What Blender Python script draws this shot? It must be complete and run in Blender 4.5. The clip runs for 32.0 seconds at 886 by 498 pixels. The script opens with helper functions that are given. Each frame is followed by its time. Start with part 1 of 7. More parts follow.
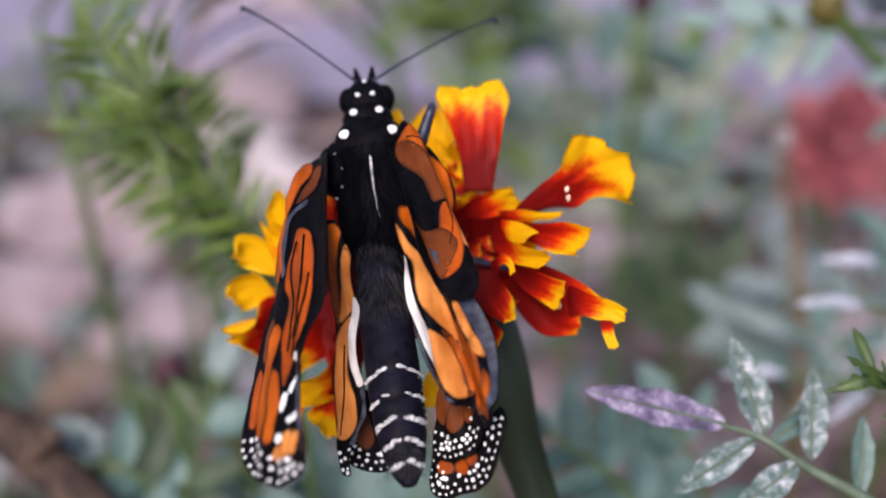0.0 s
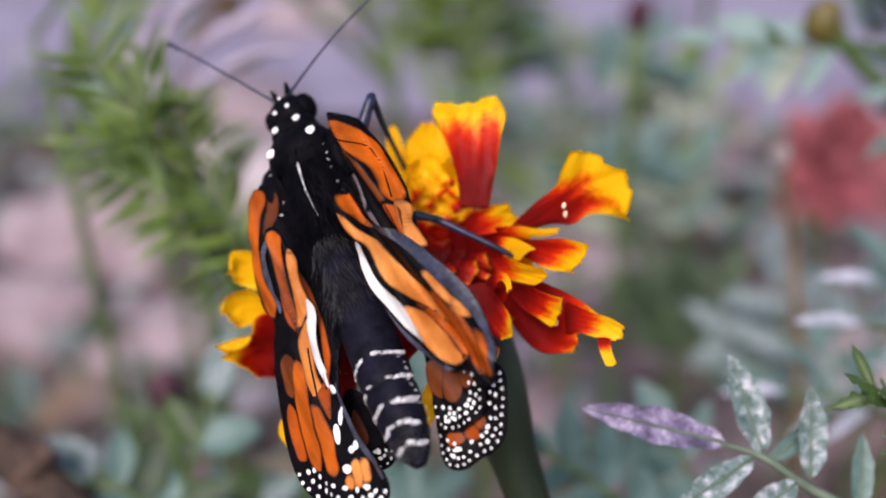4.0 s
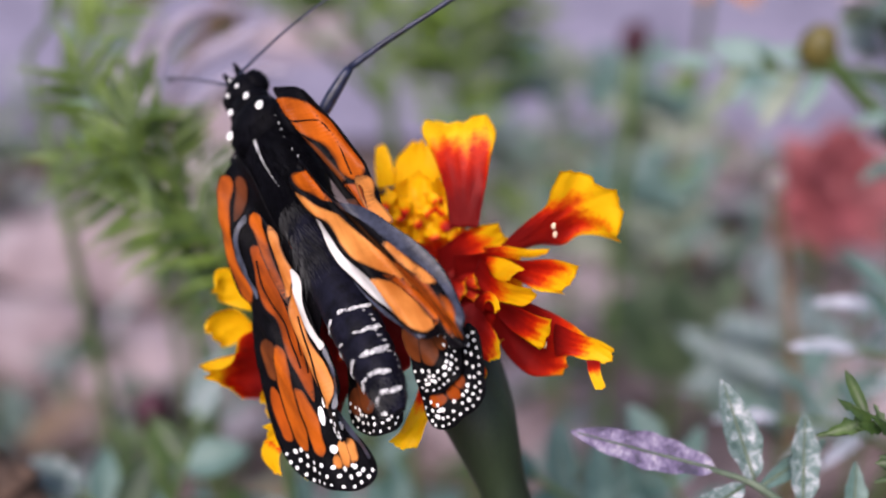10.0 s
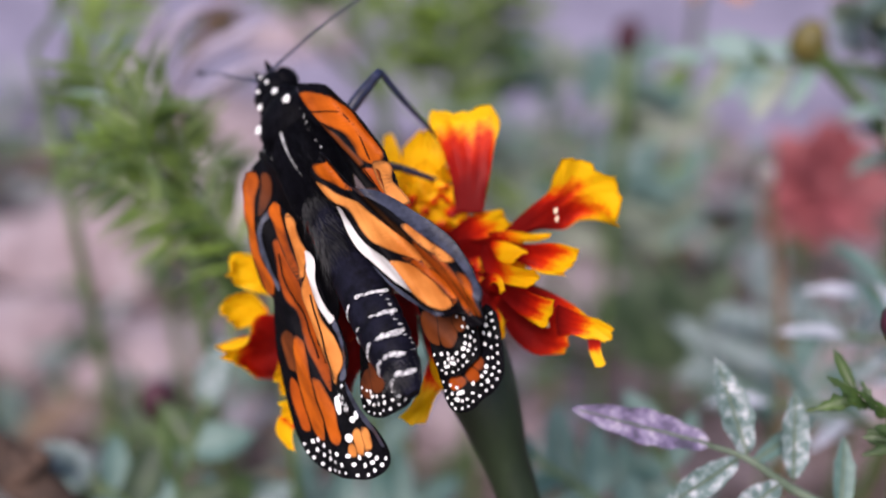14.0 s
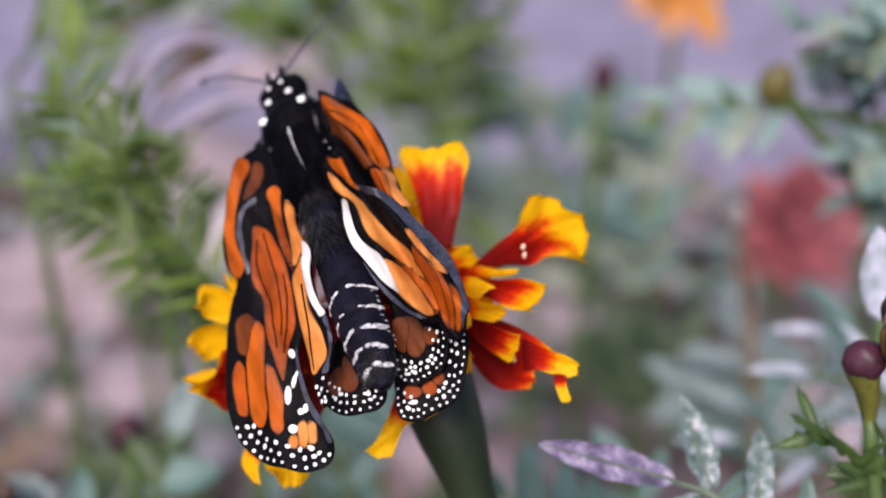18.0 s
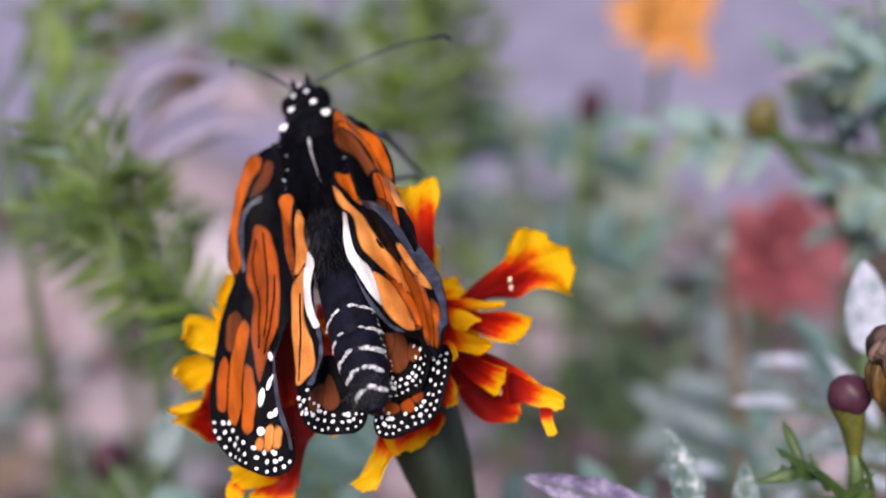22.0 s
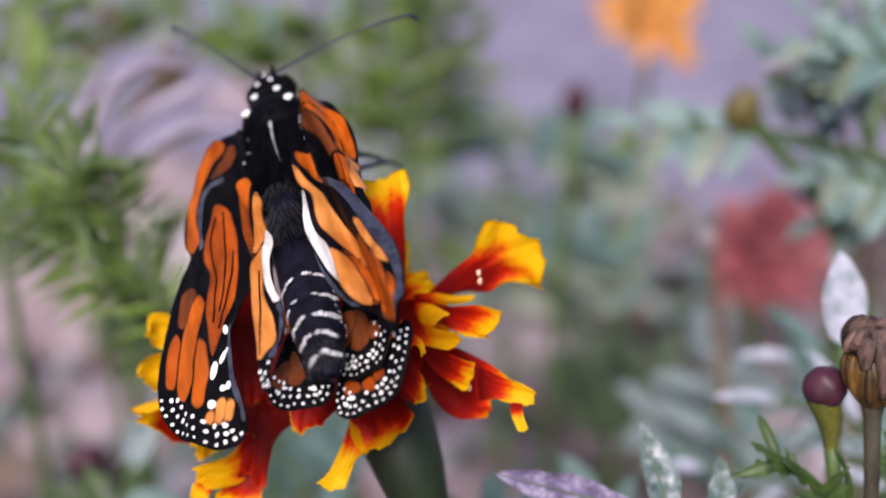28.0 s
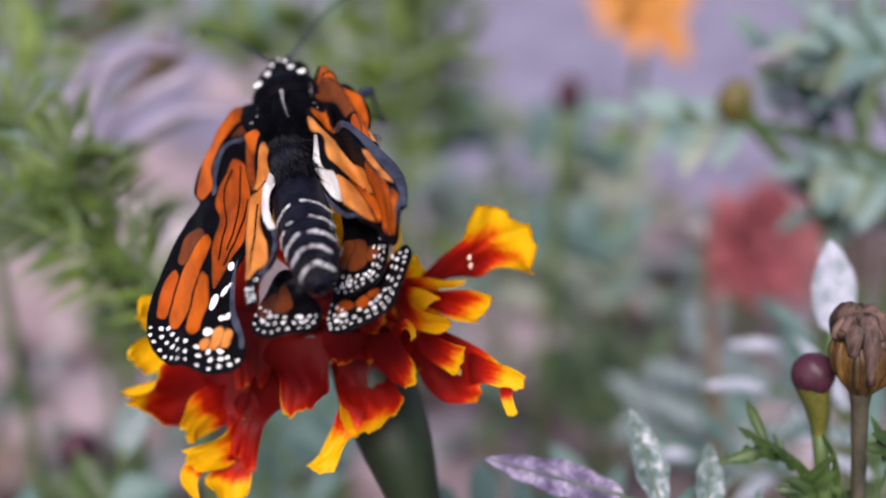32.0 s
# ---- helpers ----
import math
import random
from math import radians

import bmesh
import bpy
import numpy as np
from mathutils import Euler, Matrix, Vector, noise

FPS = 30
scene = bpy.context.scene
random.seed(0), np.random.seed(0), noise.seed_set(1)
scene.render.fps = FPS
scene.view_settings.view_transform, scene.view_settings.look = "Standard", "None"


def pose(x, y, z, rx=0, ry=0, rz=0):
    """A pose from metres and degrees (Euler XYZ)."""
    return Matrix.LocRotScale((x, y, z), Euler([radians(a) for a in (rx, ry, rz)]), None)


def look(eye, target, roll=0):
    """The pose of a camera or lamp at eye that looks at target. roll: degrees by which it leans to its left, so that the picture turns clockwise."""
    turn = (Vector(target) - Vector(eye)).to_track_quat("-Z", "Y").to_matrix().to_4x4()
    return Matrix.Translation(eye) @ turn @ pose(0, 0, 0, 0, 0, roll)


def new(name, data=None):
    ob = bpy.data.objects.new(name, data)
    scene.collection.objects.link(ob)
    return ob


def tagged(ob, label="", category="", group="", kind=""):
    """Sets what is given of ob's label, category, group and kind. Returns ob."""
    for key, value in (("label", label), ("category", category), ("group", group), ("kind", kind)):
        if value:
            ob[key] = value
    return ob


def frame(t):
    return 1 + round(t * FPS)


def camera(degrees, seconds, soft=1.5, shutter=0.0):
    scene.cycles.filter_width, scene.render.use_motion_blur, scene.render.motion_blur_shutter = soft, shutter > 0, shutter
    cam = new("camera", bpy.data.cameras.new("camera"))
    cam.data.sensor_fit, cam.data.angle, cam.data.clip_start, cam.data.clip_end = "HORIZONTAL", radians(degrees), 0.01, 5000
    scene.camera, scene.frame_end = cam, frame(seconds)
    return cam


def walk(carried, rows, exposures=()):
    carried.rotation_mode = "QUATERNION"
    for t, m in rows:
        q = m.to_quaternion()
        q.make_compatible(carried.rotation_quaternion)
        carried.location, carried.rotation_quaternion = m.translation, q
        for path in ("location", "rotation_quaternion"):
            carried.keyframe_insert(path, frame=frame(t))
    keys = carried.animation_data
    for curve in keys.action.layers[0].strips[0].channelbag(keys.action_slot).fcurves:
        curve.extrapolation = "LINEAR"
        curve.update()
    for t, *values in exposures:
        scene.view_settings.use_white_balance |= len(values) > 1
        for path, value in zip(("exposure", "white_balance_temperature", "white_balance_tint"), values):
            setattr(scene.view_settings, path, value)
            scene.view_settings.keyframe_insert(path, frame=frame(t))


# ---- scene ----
cam = camera(46.0, 32.0, 2.0)
cam.data.dof.use_dof = True
cam.data.dof.focus_distance = 0.0740
cam.data.dof.aperture_fstop = 15.5
CAMERA_ROWS = [
    (0.0, pose(-0.00015, -0.07027, 0.34074, 59.89, -0.10, -0.13)),
    (0.5, pose(0.00003, -0.07026, 0.34078, 60.12, -0.24, -0.51)),
    (1.0, pose(0.00017, -0.07033, 0.34065, 59.82, -0.51, -0.83)),
    (1.5, pose(-0.00021, -0.07020, 0.34084, 60.24, -0.34, -0.84)),
    (2.0, pose(-0.00043, -0.07013, 0.34089, 60.59, -0.22, -0.12)),
    (2.5, pose(-0.00018, -0.07015, 0.34080, 60.88, -0.33, -0.40)),
    (3.0, pose(-0.00041, -0.07017, 0.34075, 61.03, -0.33, -0.16)),
    (3.5, pose(-0.00027, -0.07009, 0.34051, 60.78, -0.18, -0.23)),
    (5.5, pose(0.00036, -0.06945, 0.34042, 62.21, -0.29, -0.18)),
    (6.0, pose(0.00037, -0.06955, 0.34067, 62.82, -0.37, 0.08)),
    (6.5, pose(0.00026, -0.06942, 0.34034, 62.71, -0.25, 0.13)),
    (7.0, pose(0.00044, -0.06918, 0.34018, 62.49, -0.50, -0.06)),
    (7.5, pose(0.00051, -0.06901, 0.34022, 62.82, -0.83, -0.35)),
    (8.0, pose(0.00055, -0.06910, 0.34022, 63.02, -0.80, -0.41)),
    (8.5, pose(0.00025, -0.06923, 0.34029, 63.31, -0.82, 0.03)),
    (9.0, pose(0.00041, -0.06921, 0.34019, 63.17, -0.98, 0.02)),
    (9.5, pose(0.00046, -0.06916, 0.33987, 62.59, -1.15, 0.06)),
    (10.0, pose(0.00058, -0.06910, 0.33960, 62.19, -0.81, -0.13)),
    (10.5, pose(0.00122, -0.06904, 0.33958, 62.11, -0.38, -0.88)),
    (11.0, pose(0.00134, -0.06864, 0.33942, 61.56, -0.84, -1.35)),
    (11.5, pose(0.00118, -0.06885, 0.33933, 61.44, -0.72, -1.31)),
    (12.0, pose(0.00076, -0.06840, 0.33940, 61.69, -1.10, -0.59)),
    (12.5, pose(0.00100, -0.06857, 0.33968, 62.97, -1.20, -0.26)),
    (13.0, pose(0.00135, -0.06873, 0.33959, 63.07, -1.47, -0.33)),
    (13.5, pose(-0.00069, -0.07215, 0.34008, 62.08, -1.08, -0.35)),
    (15.5, pose(0.00027, -0.07305, 0.34041, 62.66, -1.18, -0.97)),
    (16.0, pose(0.00056, -0.07256, 0.34064, 63.77, -1.76, -1.12)),
    (16.5, pose(0.00050, -0.07277, 0.34104, 65.49, -1.94, -1.11)),
    (17.0, pose(0.00043, -0.07348, 0.34096, 65.62, -2.07, -1.38)),
    (17.5, pose(0.00004, -0.07365, 0.34076, 64.79, -1.88, -1.12)),
    (18.0, pose(0.00011, -0.07338, 0.34040, 64.15, -2.10, -1.35)),
    (18.5, pose(0.00010, -0.07319, 0.34029, 63.93, -2.16, -1.49)),
    (19.0, pose(0.00002, -0.07304, 0.34032, 64.21, -2.26, -1.49)),
    (19.5, pose(0.00023, -0.07291, 0.34103, 65.12, -2.34, -1.46)),
    (20.0, pose(0.00009, -0.07348, 0.34107, 65.43, -2.24, -1.35)),
    (20.5, pose(-0.00003, -0.07315, 0.34113, 65.52, -2.52, -1.43)),
    (21.0, pose(-0.00019, -0.07319, 0.34092, 65.54, -2.70, -1.46)),
    (21.5, pose(-0.00012, -0.07298, 0.34095, 65.50, -2.80, -1.81)),
    (22.0, pose(0.00010, -0.07315, 0.34100, 65.50, -2.73, -1.84)),
    (22.5, pose(0.00017, -0.07298, 0.34044, 64.86, -2.62, -1.61)),
    (23.0, pose(0.00127, -0.07218, 0.34031, 64.68, -2.39, -2.30)),
    (23.5, pose(0.00225, -0.07205, 0.34105, 65.67, -2.35, -3.33)),
    (24.0, pose(0.00232, -0.07188, 0.34047, 65.77, -2.48, -3.37)),
    (24.5, pose(0.00258, -0.07204, 0.34053, 66.10, -2.45, -3.23)),
    (25.0, pose(0.00226, -0.07217, 0.34036, 66.05, -2.56, -2.93)),
    (25.5, pose(0.00251, -0.07208, 0.34017, 65.82, -2.61, -3.06)),
    (27.5, pose(0.00199, -0.07233, 0.34015, 66.07, -2.69, -2.62)),
    (28.0, pose(0.00219, -0.07202, 0.33989, 65.57, -2.40, -2.40)),
    (28.5, pose(0.00214, -0.07220, 0.34002, 65.52, -2.38, -2.19)),
    (29.0, pose(0.00247, -0.07224, 0.33974, 65.41, -2.52, -2.55)),
    (29.5, pose(0.00231, -0.07223, 0.33969, 65.38, -2.58, -2.59)),
    (30.0, pose(0.00231, -0.07225, 0.33969, 65.44, -2.63, -2.64)),
    (30.5, pose(0.00231, -0.07189, 0.33949, 65.15, -2.63, -2.66)),
    (31.0, pose(0.00231, -0.07226, 0.33949, 65.23, -2.72, -2.40)),
    (31.5, pose(0.00207, -0.07253, 0.33955, 65.31, -2.78, -2.23)),
    (32.0, pose(0.00239, -0.07249, 0.33928, 65.27, -2.91, -2.56)),
]
walk(cam, CAMERA_ROWS, [(0.0, 0.74, 6720, 23), (32.0, 0.74, 6720, 23)])

# ---- light: an overcast sky, with a weak wide sun behind the clouds ----
world = bpy.data.worlds.new("sky")
scene.world = world
world.use_nodes = True
sky = world.node_tree.nodes.new("ShaderNodeTexSky")
sky.sky_type, sky.sun_disc = "NISHITA", False
sky.sun_elevation, sky.sun_rotation = radians(46), radians(200)
world.node_tree.links.new(sky.outputs[0], world.node_tree.nodes["Background"].inputs[0])
world.node_tree.nodes["Background"].inputs[1].default_value = 0.09
sun = new("sun", bpy.data.lights.new("sun", "SUN"))
sun.data.energy, sun.data.angle, sun.data.color = 3.0, radians(30), (1.0, 0.96, 0.9)
sun.matrix_basis = look((-0.35, -0.95, 1.05), (0, 0, 0))


# ---- materials ----
def node(nt, kind, **values):
    n = nt.nodes.new(kind)
    for key, value in values.items():
        n.inputs[key.replace("_", " ")].default_value = value
    return n


def ramp(nt, source, stops):
    r = nt.nodes.new("ShaderNodeValToRGB")
    while len(r.color_ramp.elements) < len(stops):
        r.color_ramp.elements.new(0.5)
    for e, (p, c) in zip(r.color_ramp.elements, stops):
        e.position, e.color = p, (*c, 1)
    nt.links.new(source, r.inputs[0])
    return r.outputs[0]


def surface(name, dark, light, rough=0.6, scale=900.0, bump=0.15, sheen=0.0, fine=5000.0, stops=None, stretch=None, spec=0.4):
    """A surface whose colour wanders between two tones at two scales, with a fine relief."""
    m = bpy.data.materials.new(name)
    m.use_nodes = True
    nt = m.node_tree
    bsdf = nt.nodes["Principled BSDF"]
    coord = nt.nodes.new("ShaderNodeTexCoord")
    source = coord.outputs["Object"]
    if stretch:
        mp = nt.nodes.new("ShaderNodeMapping")
        mp.inputs["Scale"].default_value = stretch
        nt.links.new(source, mp.inputs[0])
        source = mp.outputs[0]
    coarse = node(nt, "ShaderNodeTexNoise", Scale=scale, Detail=5.0, Roughness=0.6)
    grain = node(nt, "ShaderNodeTexNoise", Scale=fine, Detail=3.0)
    nt.links.new(source, coarse.inputs[0])
    nt.links.new(source, grain.inputs[0])
    mix = nt.nodes.new("ShaderNodeMath")
    mix.operation = "MULTIPLY_ADD"
    mix.inputs[1].default_value = 0.35
    nt.links.new(grain.outputs[0], mix.inputs[0])
    sub = nt.nodes.new("ShaderNodeMath")
    sub.operation = "MULTIPLY_ADD"
    sub.inputs[1].default_value, sub.inputs[2].default_value = 1.0, -0.17
    nt.links.new(coarse.outputs[0], sub.inputs[0])
    nt.links.new(sub.outputs[0], mix.inputs[2])
    nt.links.new(ramp(nt, mix.outputs[0], stops or [(0.35, dark), (0.65, light)]), bsdf.inputs["Base Color"])
    bsdf.inputs["Roughness"].default_value = rough
    bsdf.inputs["Specular IOR Level"].default_value = spec
    if sheen:
        bsdf.inputs["Sheen Weight"].default_value = sheen
    b = node(nt, "ShaderNodeBump", Strength=bump, Distance=0.0002)
    nt.links.new(mix.outputs[0], b.inputs["Height"])
    nt.links.new(b.outputs[0], bsdf.inputs["Normal"])
    return m


def petal_paint(name, red, deep, yellow, gold, start, spread):
    """Petal skin: dark red from the base, breaking up into yellow towards the rim (attributes 'along' and 'rim')."""
    m = bpy.data.materials.new(name)
    m.use_nodes = True
    nt = m.node_tree
    bsdf = nt.nodes["Principled BSDF"]
    coord = nt.nodes.new("ShaderNodeTexCoord")
    a = nt.nodes.new("ShaderNodeAttribute")
    a.attribute_name = "tip"
    streak = node(nt, "ShaderNodeTexNoise", Scale=700.0, Detail=6.0, Roughness=0.65)
    grain = node(nt, "ShaderNodeTexNoise", Scale=5000.0, Detail=3.0)
    soft = node(nt, "ShaderNodeTexNoise", Scale=220.0, Detail=2.0)
    for n in (streak, grain, soft):
        nt.links.new(coord.outputs["Object"], n.inputs[0])
    f = nt.nodes.new("ShaderNodeMath")
    f.operation = "MULTIPLY_ADD"
    f.inputs[1].default_value = 0.34
    nt.links.new(streak.outputs[0], f.inputs[0])
    nt.links.new(a.outputs["Fac"], f.inputs[2])
    g = nt.nodes.new("ShaderNodeMath")
    g.operation = "MULTIPLY_ADD"
    g.inputs[1].default_value = 0.12
    nt.links.new(grain.outputs[0], g.inputs[0])
    nt.links.new(f.outputs[0], g.inputs[2])
    s = start + 0.23
    colour = ramp(nt, g.outputs[0], [(s - 2.6 * spread, (0.26, 0.007, 0.006)), (s - 1.1 * spread, deep), (s - 0.3 * spread, red), (s, (0.85, 0.13, 0.005)), (s + 0.45 * spread, gold), (s + spread, yellow)])
    nt.links.new(colour, bsdf.inputs["Base Color"])
    bsdf.inputs["Roughness"].default_value = 0.5
    bsdf.inputs["Specular IOR Level"].default_value = 0.25
    thin = nt.nodes.new("ShaderNodeBsdfTranslucent")
    nt.links.new(colour, thin.inputs["Color"])
    both = nt.nodes.new("ShaderNodeMixShader")
    both.inputs[0].default_value = 0.2
    nt.links.new(bsdf.outputs[0], both.inputs[1])
    nt.links.new(thin.outputs[0], both.inputs[2])
    nt.links.new(both.outputs[0], nt.nodes["Material Output"].inputs["Surface"])
    b = node(nt, "ShaderNodeBump", Strength=0.25, Distance=0.0002)
    nt.links.new(g.outputs[0], b.inputs["Height"])
    nt.links.new(b.outputs[0], bsdf.inputs["Normal"])
    return m


def wing_paint(name, dark, light, rough, vein=(0.035, 0.011, 0.005), reach=0.5):
    """Wing scales: streaked along the wing, with black scales spreading in from the veins (attribute 'edge')."""
    m = bpy.data.materials.new(name)
    m.use_nodes = True
    nt = m.node_tree
    bsdf = nt.nodes["Principled BSDF"]
    coord = nt.nodes.new("ShaderNodeTexCoord")
    mp = nt.nodes.new("ShaderNodeMapping")
    mp.inputs["Scale"].default_value = (1, 0.16, 1)
    nt.links.new(coord.outputs["Object"], mp.inputs[0])
    streak = node(nt, "ShaderNodeTexNoise", Scale=900.0, Detail=6.0, Roughness=0.6)
    blot = node(nt, "ShaderNodeTexNoise", Scale=260.0, Detail=3.0)
    grain = node(nt, "ShaderNodeTexNoise", Scale=9000.0, Detail=2.0)
    nt.links.new(mp.outputs[0], streak.inputs[0])
    nt.links.new(coord.outputs["Object"], blot.inputs[0])
    nt.links.new(coord.outputs["Object"], grain.inputs[0])
    add = nt.nodes.new("ShaderNodeMath")
    add.operation = "MULTIPLY_ADD"
    add.inputs[1].default_value = 0.7
    nt.links.new(blot.outputs[0], add.inputs[0])
    half = nt.nodes.new("ShaderNodeMath")
    half.operation = "MULTIPLY"
    half.inputs[1].default_value = 0.5
    nt.links.new(streak.outputs[0], half.inputs[0])
    nt.links.new(half.outputs[0], add.inputs[2])
    base = ramp(nt, add.outputs[0], [(0.4, dark), (0.75, light)])
    a = nt.nodes.new("ShaderNodeAttribute")
    a.attribute_name = "edge"
    e = nt.nodes.new("ShaderNodeMath")
    e.operation = "MULTIPLY_ADD"
    e.inputs[1].default_value = reach
    nt.links.new(streak.outputs[0], e.inputs[0])
    nt.links.new(a.outputs["Fac"], e.inputs[2])
    fac = ramp(nt, e.outputs[0], [(0.22, (0, 0, 0)), (0.72, (1, 1, 1))])
    mix = nt.nodes.new("ShaderNodeMix")
    mix.data_type = "RGBA"
    mix.inputs["A"].default_value = (*vein, 1)
    nt.links.new(fac, mix.inputs["Factor"])
    nt.links.new(base, mix.inputs["B"])
    nt.links.new(mix.outputs["Result"], bsdf.inputs["Base Color"])
    bsdf.inputs["Roughness"].default_value = rough
    bsdf.inputs["Specular IOR Level"].default_value = 0.1
    b = node(nt, "ShaderNodeBump", Strength=0.25, Distance=0.0002)
    nt.links.new(add.outputs[0], b.inputs["Height"])
    nt.links.new(b.outputs[0], bsdf.inputs["Normal"])
    return m


PETAL = petal_paint("marigold petal", (0.78, 0.04, 0.004), (0.5, 0.014, 0.005), (1.0, 0.64, 0.005), (1.0, 0.34, 0.004), 0.60, 0.14)
MARK = surface("pale petal scar", (0.75, 0.5, 0.35), (0.85, 0.7, 0.5), 0.6)
BLACK = surface("black scales", (0.001155, 0.001155, 0.001925), (0.003465, 0.003465, 0.00539), 0.6, 1200, 0.4, 0.0, spec=0.04)
WING_BLACK = surface("black wing scales", (0.001155, 0.001155, 0.00154), (0.003465, 0.00308, 0.00462), 0.5, 900, 0.3, 0.0, spec=0.05)
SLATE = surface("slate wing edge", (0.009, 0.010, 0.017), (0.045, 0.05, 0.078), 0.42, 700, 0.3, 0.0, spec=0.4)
ORANGE = wing_paint("orange wing scales", (0.13, 0.02, 0.002), (0.47, 0.096, 0.005), 0.45)
EMBER = wing_paint("dark orange wing scales", (0.07, 0.012, 0.002), (0.4, 0.07, 0.005), 0.42)
RUST = wing_paint("rust wing scales", (0.05, 0.012, 0.004), (0.15, 0.036, 0.008), 0.5)
TAN = wing_paint("tan wing scales", (0.3, 0.08, 0.01), (0.66, 0.25, 0.06), 0.42, (0.05, 0.02, 0.01), 0.6)
PALE = wing_paint("pale wing fold", (0.32, 0.29, 0.28), (0.76, 0.74, 0.72), 0.5, (0.25, 0.22, 0.2), 0.9)
PALE_TIP = surface("pale dry tip", (0.36, 0.304, 0.288), (0.56, 0.504, 0.48), 0.8)
WHITE = surface("white scales", (0.7, 0.7, 0.7), (0.86, 0.86, 0.85), 0.65, 2500, 0.3)
GREY_FUZZ = surface("grey scales", (0.12, 0.12, 0.13), (0.75, 0.75, 0.76), 0.8, 4200, 0.5, 0.2)
HAIR = surface("black hair", (0.002, 0.002, 0.003), (0.005, 0.005, 0.008), 0.7, 900, 0.0, spec=0.03)
GREY_HAIR = surface("grey hair", (0.012, 0.012, 0.013), (0.05, 0.05, 0.053), 0.6, 900, 0.0)
LEG = surface("leg", (0.006, 0.008, 0.02), (0.018, 0.024, 0.06), 0.4, 1500, 0.2, 0.0)
CALYX = surface("calyx green", (0.005, 0.012, 0.004), (0.014, 0.027, 0.010), 0.5, 300, 0.2, stretch=(1, 1, 0.2))
LEAF_STALK = surface("grey green stalk", (0.056, 0.088, 0.056), (0.128, 0.168, 0.12), 0.6, 300, 0.2)
STEM = surface("stem green", (0.032, 0.068, 0.016), (0.08, 0.128, 0.04), 0.5, 300, 0.2)
FERN = surface("feathery green", (0.022, 0.048, 0.005), (0.115, 0.185, 0.024), 0.5, 60, 0.2, 0, 900)
TEAL = surface("blue green leaf", (0.032, 0.08, 0.068), (0.104, 0.176, 0.16), 0.55, 120, 0.2, 0, 1500)
TEAL_LIGHT = surface("pale blue green leaf", (0.07, 0.14, 0.125), (0.19, 0.27, 0.25), 0.55, 120, 0.2, 0, 1500)
DARK_LEAF = surface("dark leaf", (0.012, 0.028, 0.0128), (0.048, 0.08, 0.036), 0.6, 90, 0.2, 0, 900)
MILDEW = surface("mildewed leaf", (0.08, 0.144, 0.112), (0.6, 0.6, 0.624), 0.75, 1100, 0.5, 0, 5200,
                 stops=[(0.34, (0.045, 0.085, 0.075)), (0.5, (0.115, 0.17, 0.165)), (0.6, (0.25, 0.29, 0.305)), (0.72, (0.52, 0.53, 0.56))])
PURPLE = surface("purple mildewed leaf", (0.16, 0.096, 0.224), (0.496, 0.44, 0.528), 0.75, 650, 0.5, 0, 4200,
                 stops=[(0.36, (0.05, 0.045, 0.075)), (0.48, (0.12, 0.095, 0.175)), (0.58, (0.21, 0.18, 0.28)), (0.7, (0.4, 0.37, 0.43))])
LILAC = surface("lilac dry blade", (0.224, 0.192, 0.264), (0.48, 0.432, 0.528), 0.8, 90, 0.2, 0, 900)
BUD_RED = surface("dark red bud", (0.018, 0.004, 0.008), (0.06, 0.013, 0.028), 0.5, 350, 0.2, 0, 2500)
BUD_DRY = surface("withered bud", (0.0156, 0.0078, 0.00624), (0.156, 0.0936, 0.0728), 0.7, 700, 0.8, 0, 2500, stretch=(1, 1, 0.25))
BUD_GOLD = surface("ripening calyx", (0.03, 0.017, 0.006), (0.15, 0.075, 0.014), 0.5, 420, 0.3, stretch=(1, 1, 0.2))
BUD_LEAF = surface("serrated green leaf", (0.012, 0.032, 0.0064), (0.048, 0.092, 0.0176), 0.5, 300, 0.2)
BUD_NECK = surface("yellow green neck", (0.048, 0.06, 0.008), (0.144, 0.128, 0.02), 0.5, 300, 0.2)
FROST = surface("white mildewed leaf", (0.2, 0.25, 0.27), (0.42, 0.43, 0.52), 0.75, 700, 0.3, 0, 5000)
BUD_OLIVE = surface("olive bud", (0.04, 0.044, 0.0096), (0.136, 0.104, 0.024), 0.5, 200, 0.2)
BUD_STALK = surface("bronze green stalk", (0.022, 0.022, 0.014), (0.075, 0.065, 0.042), 0.55, 300, 0.2)
TWIG_BARK = surface("dark bark", (0.02, 0.012, 0.009), (0.09, 0.055, 0.04), 0.85, 260, 0.6, 0, 1400)
DRY_STEM = surface("dry stem", (0.064, 0.04, 0.024), (0.192, 0.128, 0.08), 0.8, 150, 0.3)
ORANGE_BLOOM = surface("faded orange petals", (0.4, 0.136, 0.024), (0.6, 0.288, 0.064), 0.6, 70, 0.2)
SAGE = surface("pale sage leaf", (0.088, 0.128, 0.08), (0.232, 0.264, 0.216), 0.6, 90, 0.2, 0, 900)
ABDOMEN_SKIN = surface("blue black scales", (0.002, 0.002, 0.004), (0.0075, 0.0075, 0.016), 0.55, 900, 0.3, 0.0, spec=0.08)
SCARLET = surface("faded red petals", (0.11, 0.024, 0.03), (0.25, 0.06, 0.07), 0.6, 70, 0.3)
PINK_STONE = surface("pinkish stone", (0.177, 0.128, 0.14), (0.324, 0.264, 0.288), 0.85, 40, 0.4, 0, 400)
PALE_STONE = surface("pale stone", (0.42, 0.36, 0.37), (0.6, 0.54, 0.55), 0.85, 40, 0.4, 0, 400)
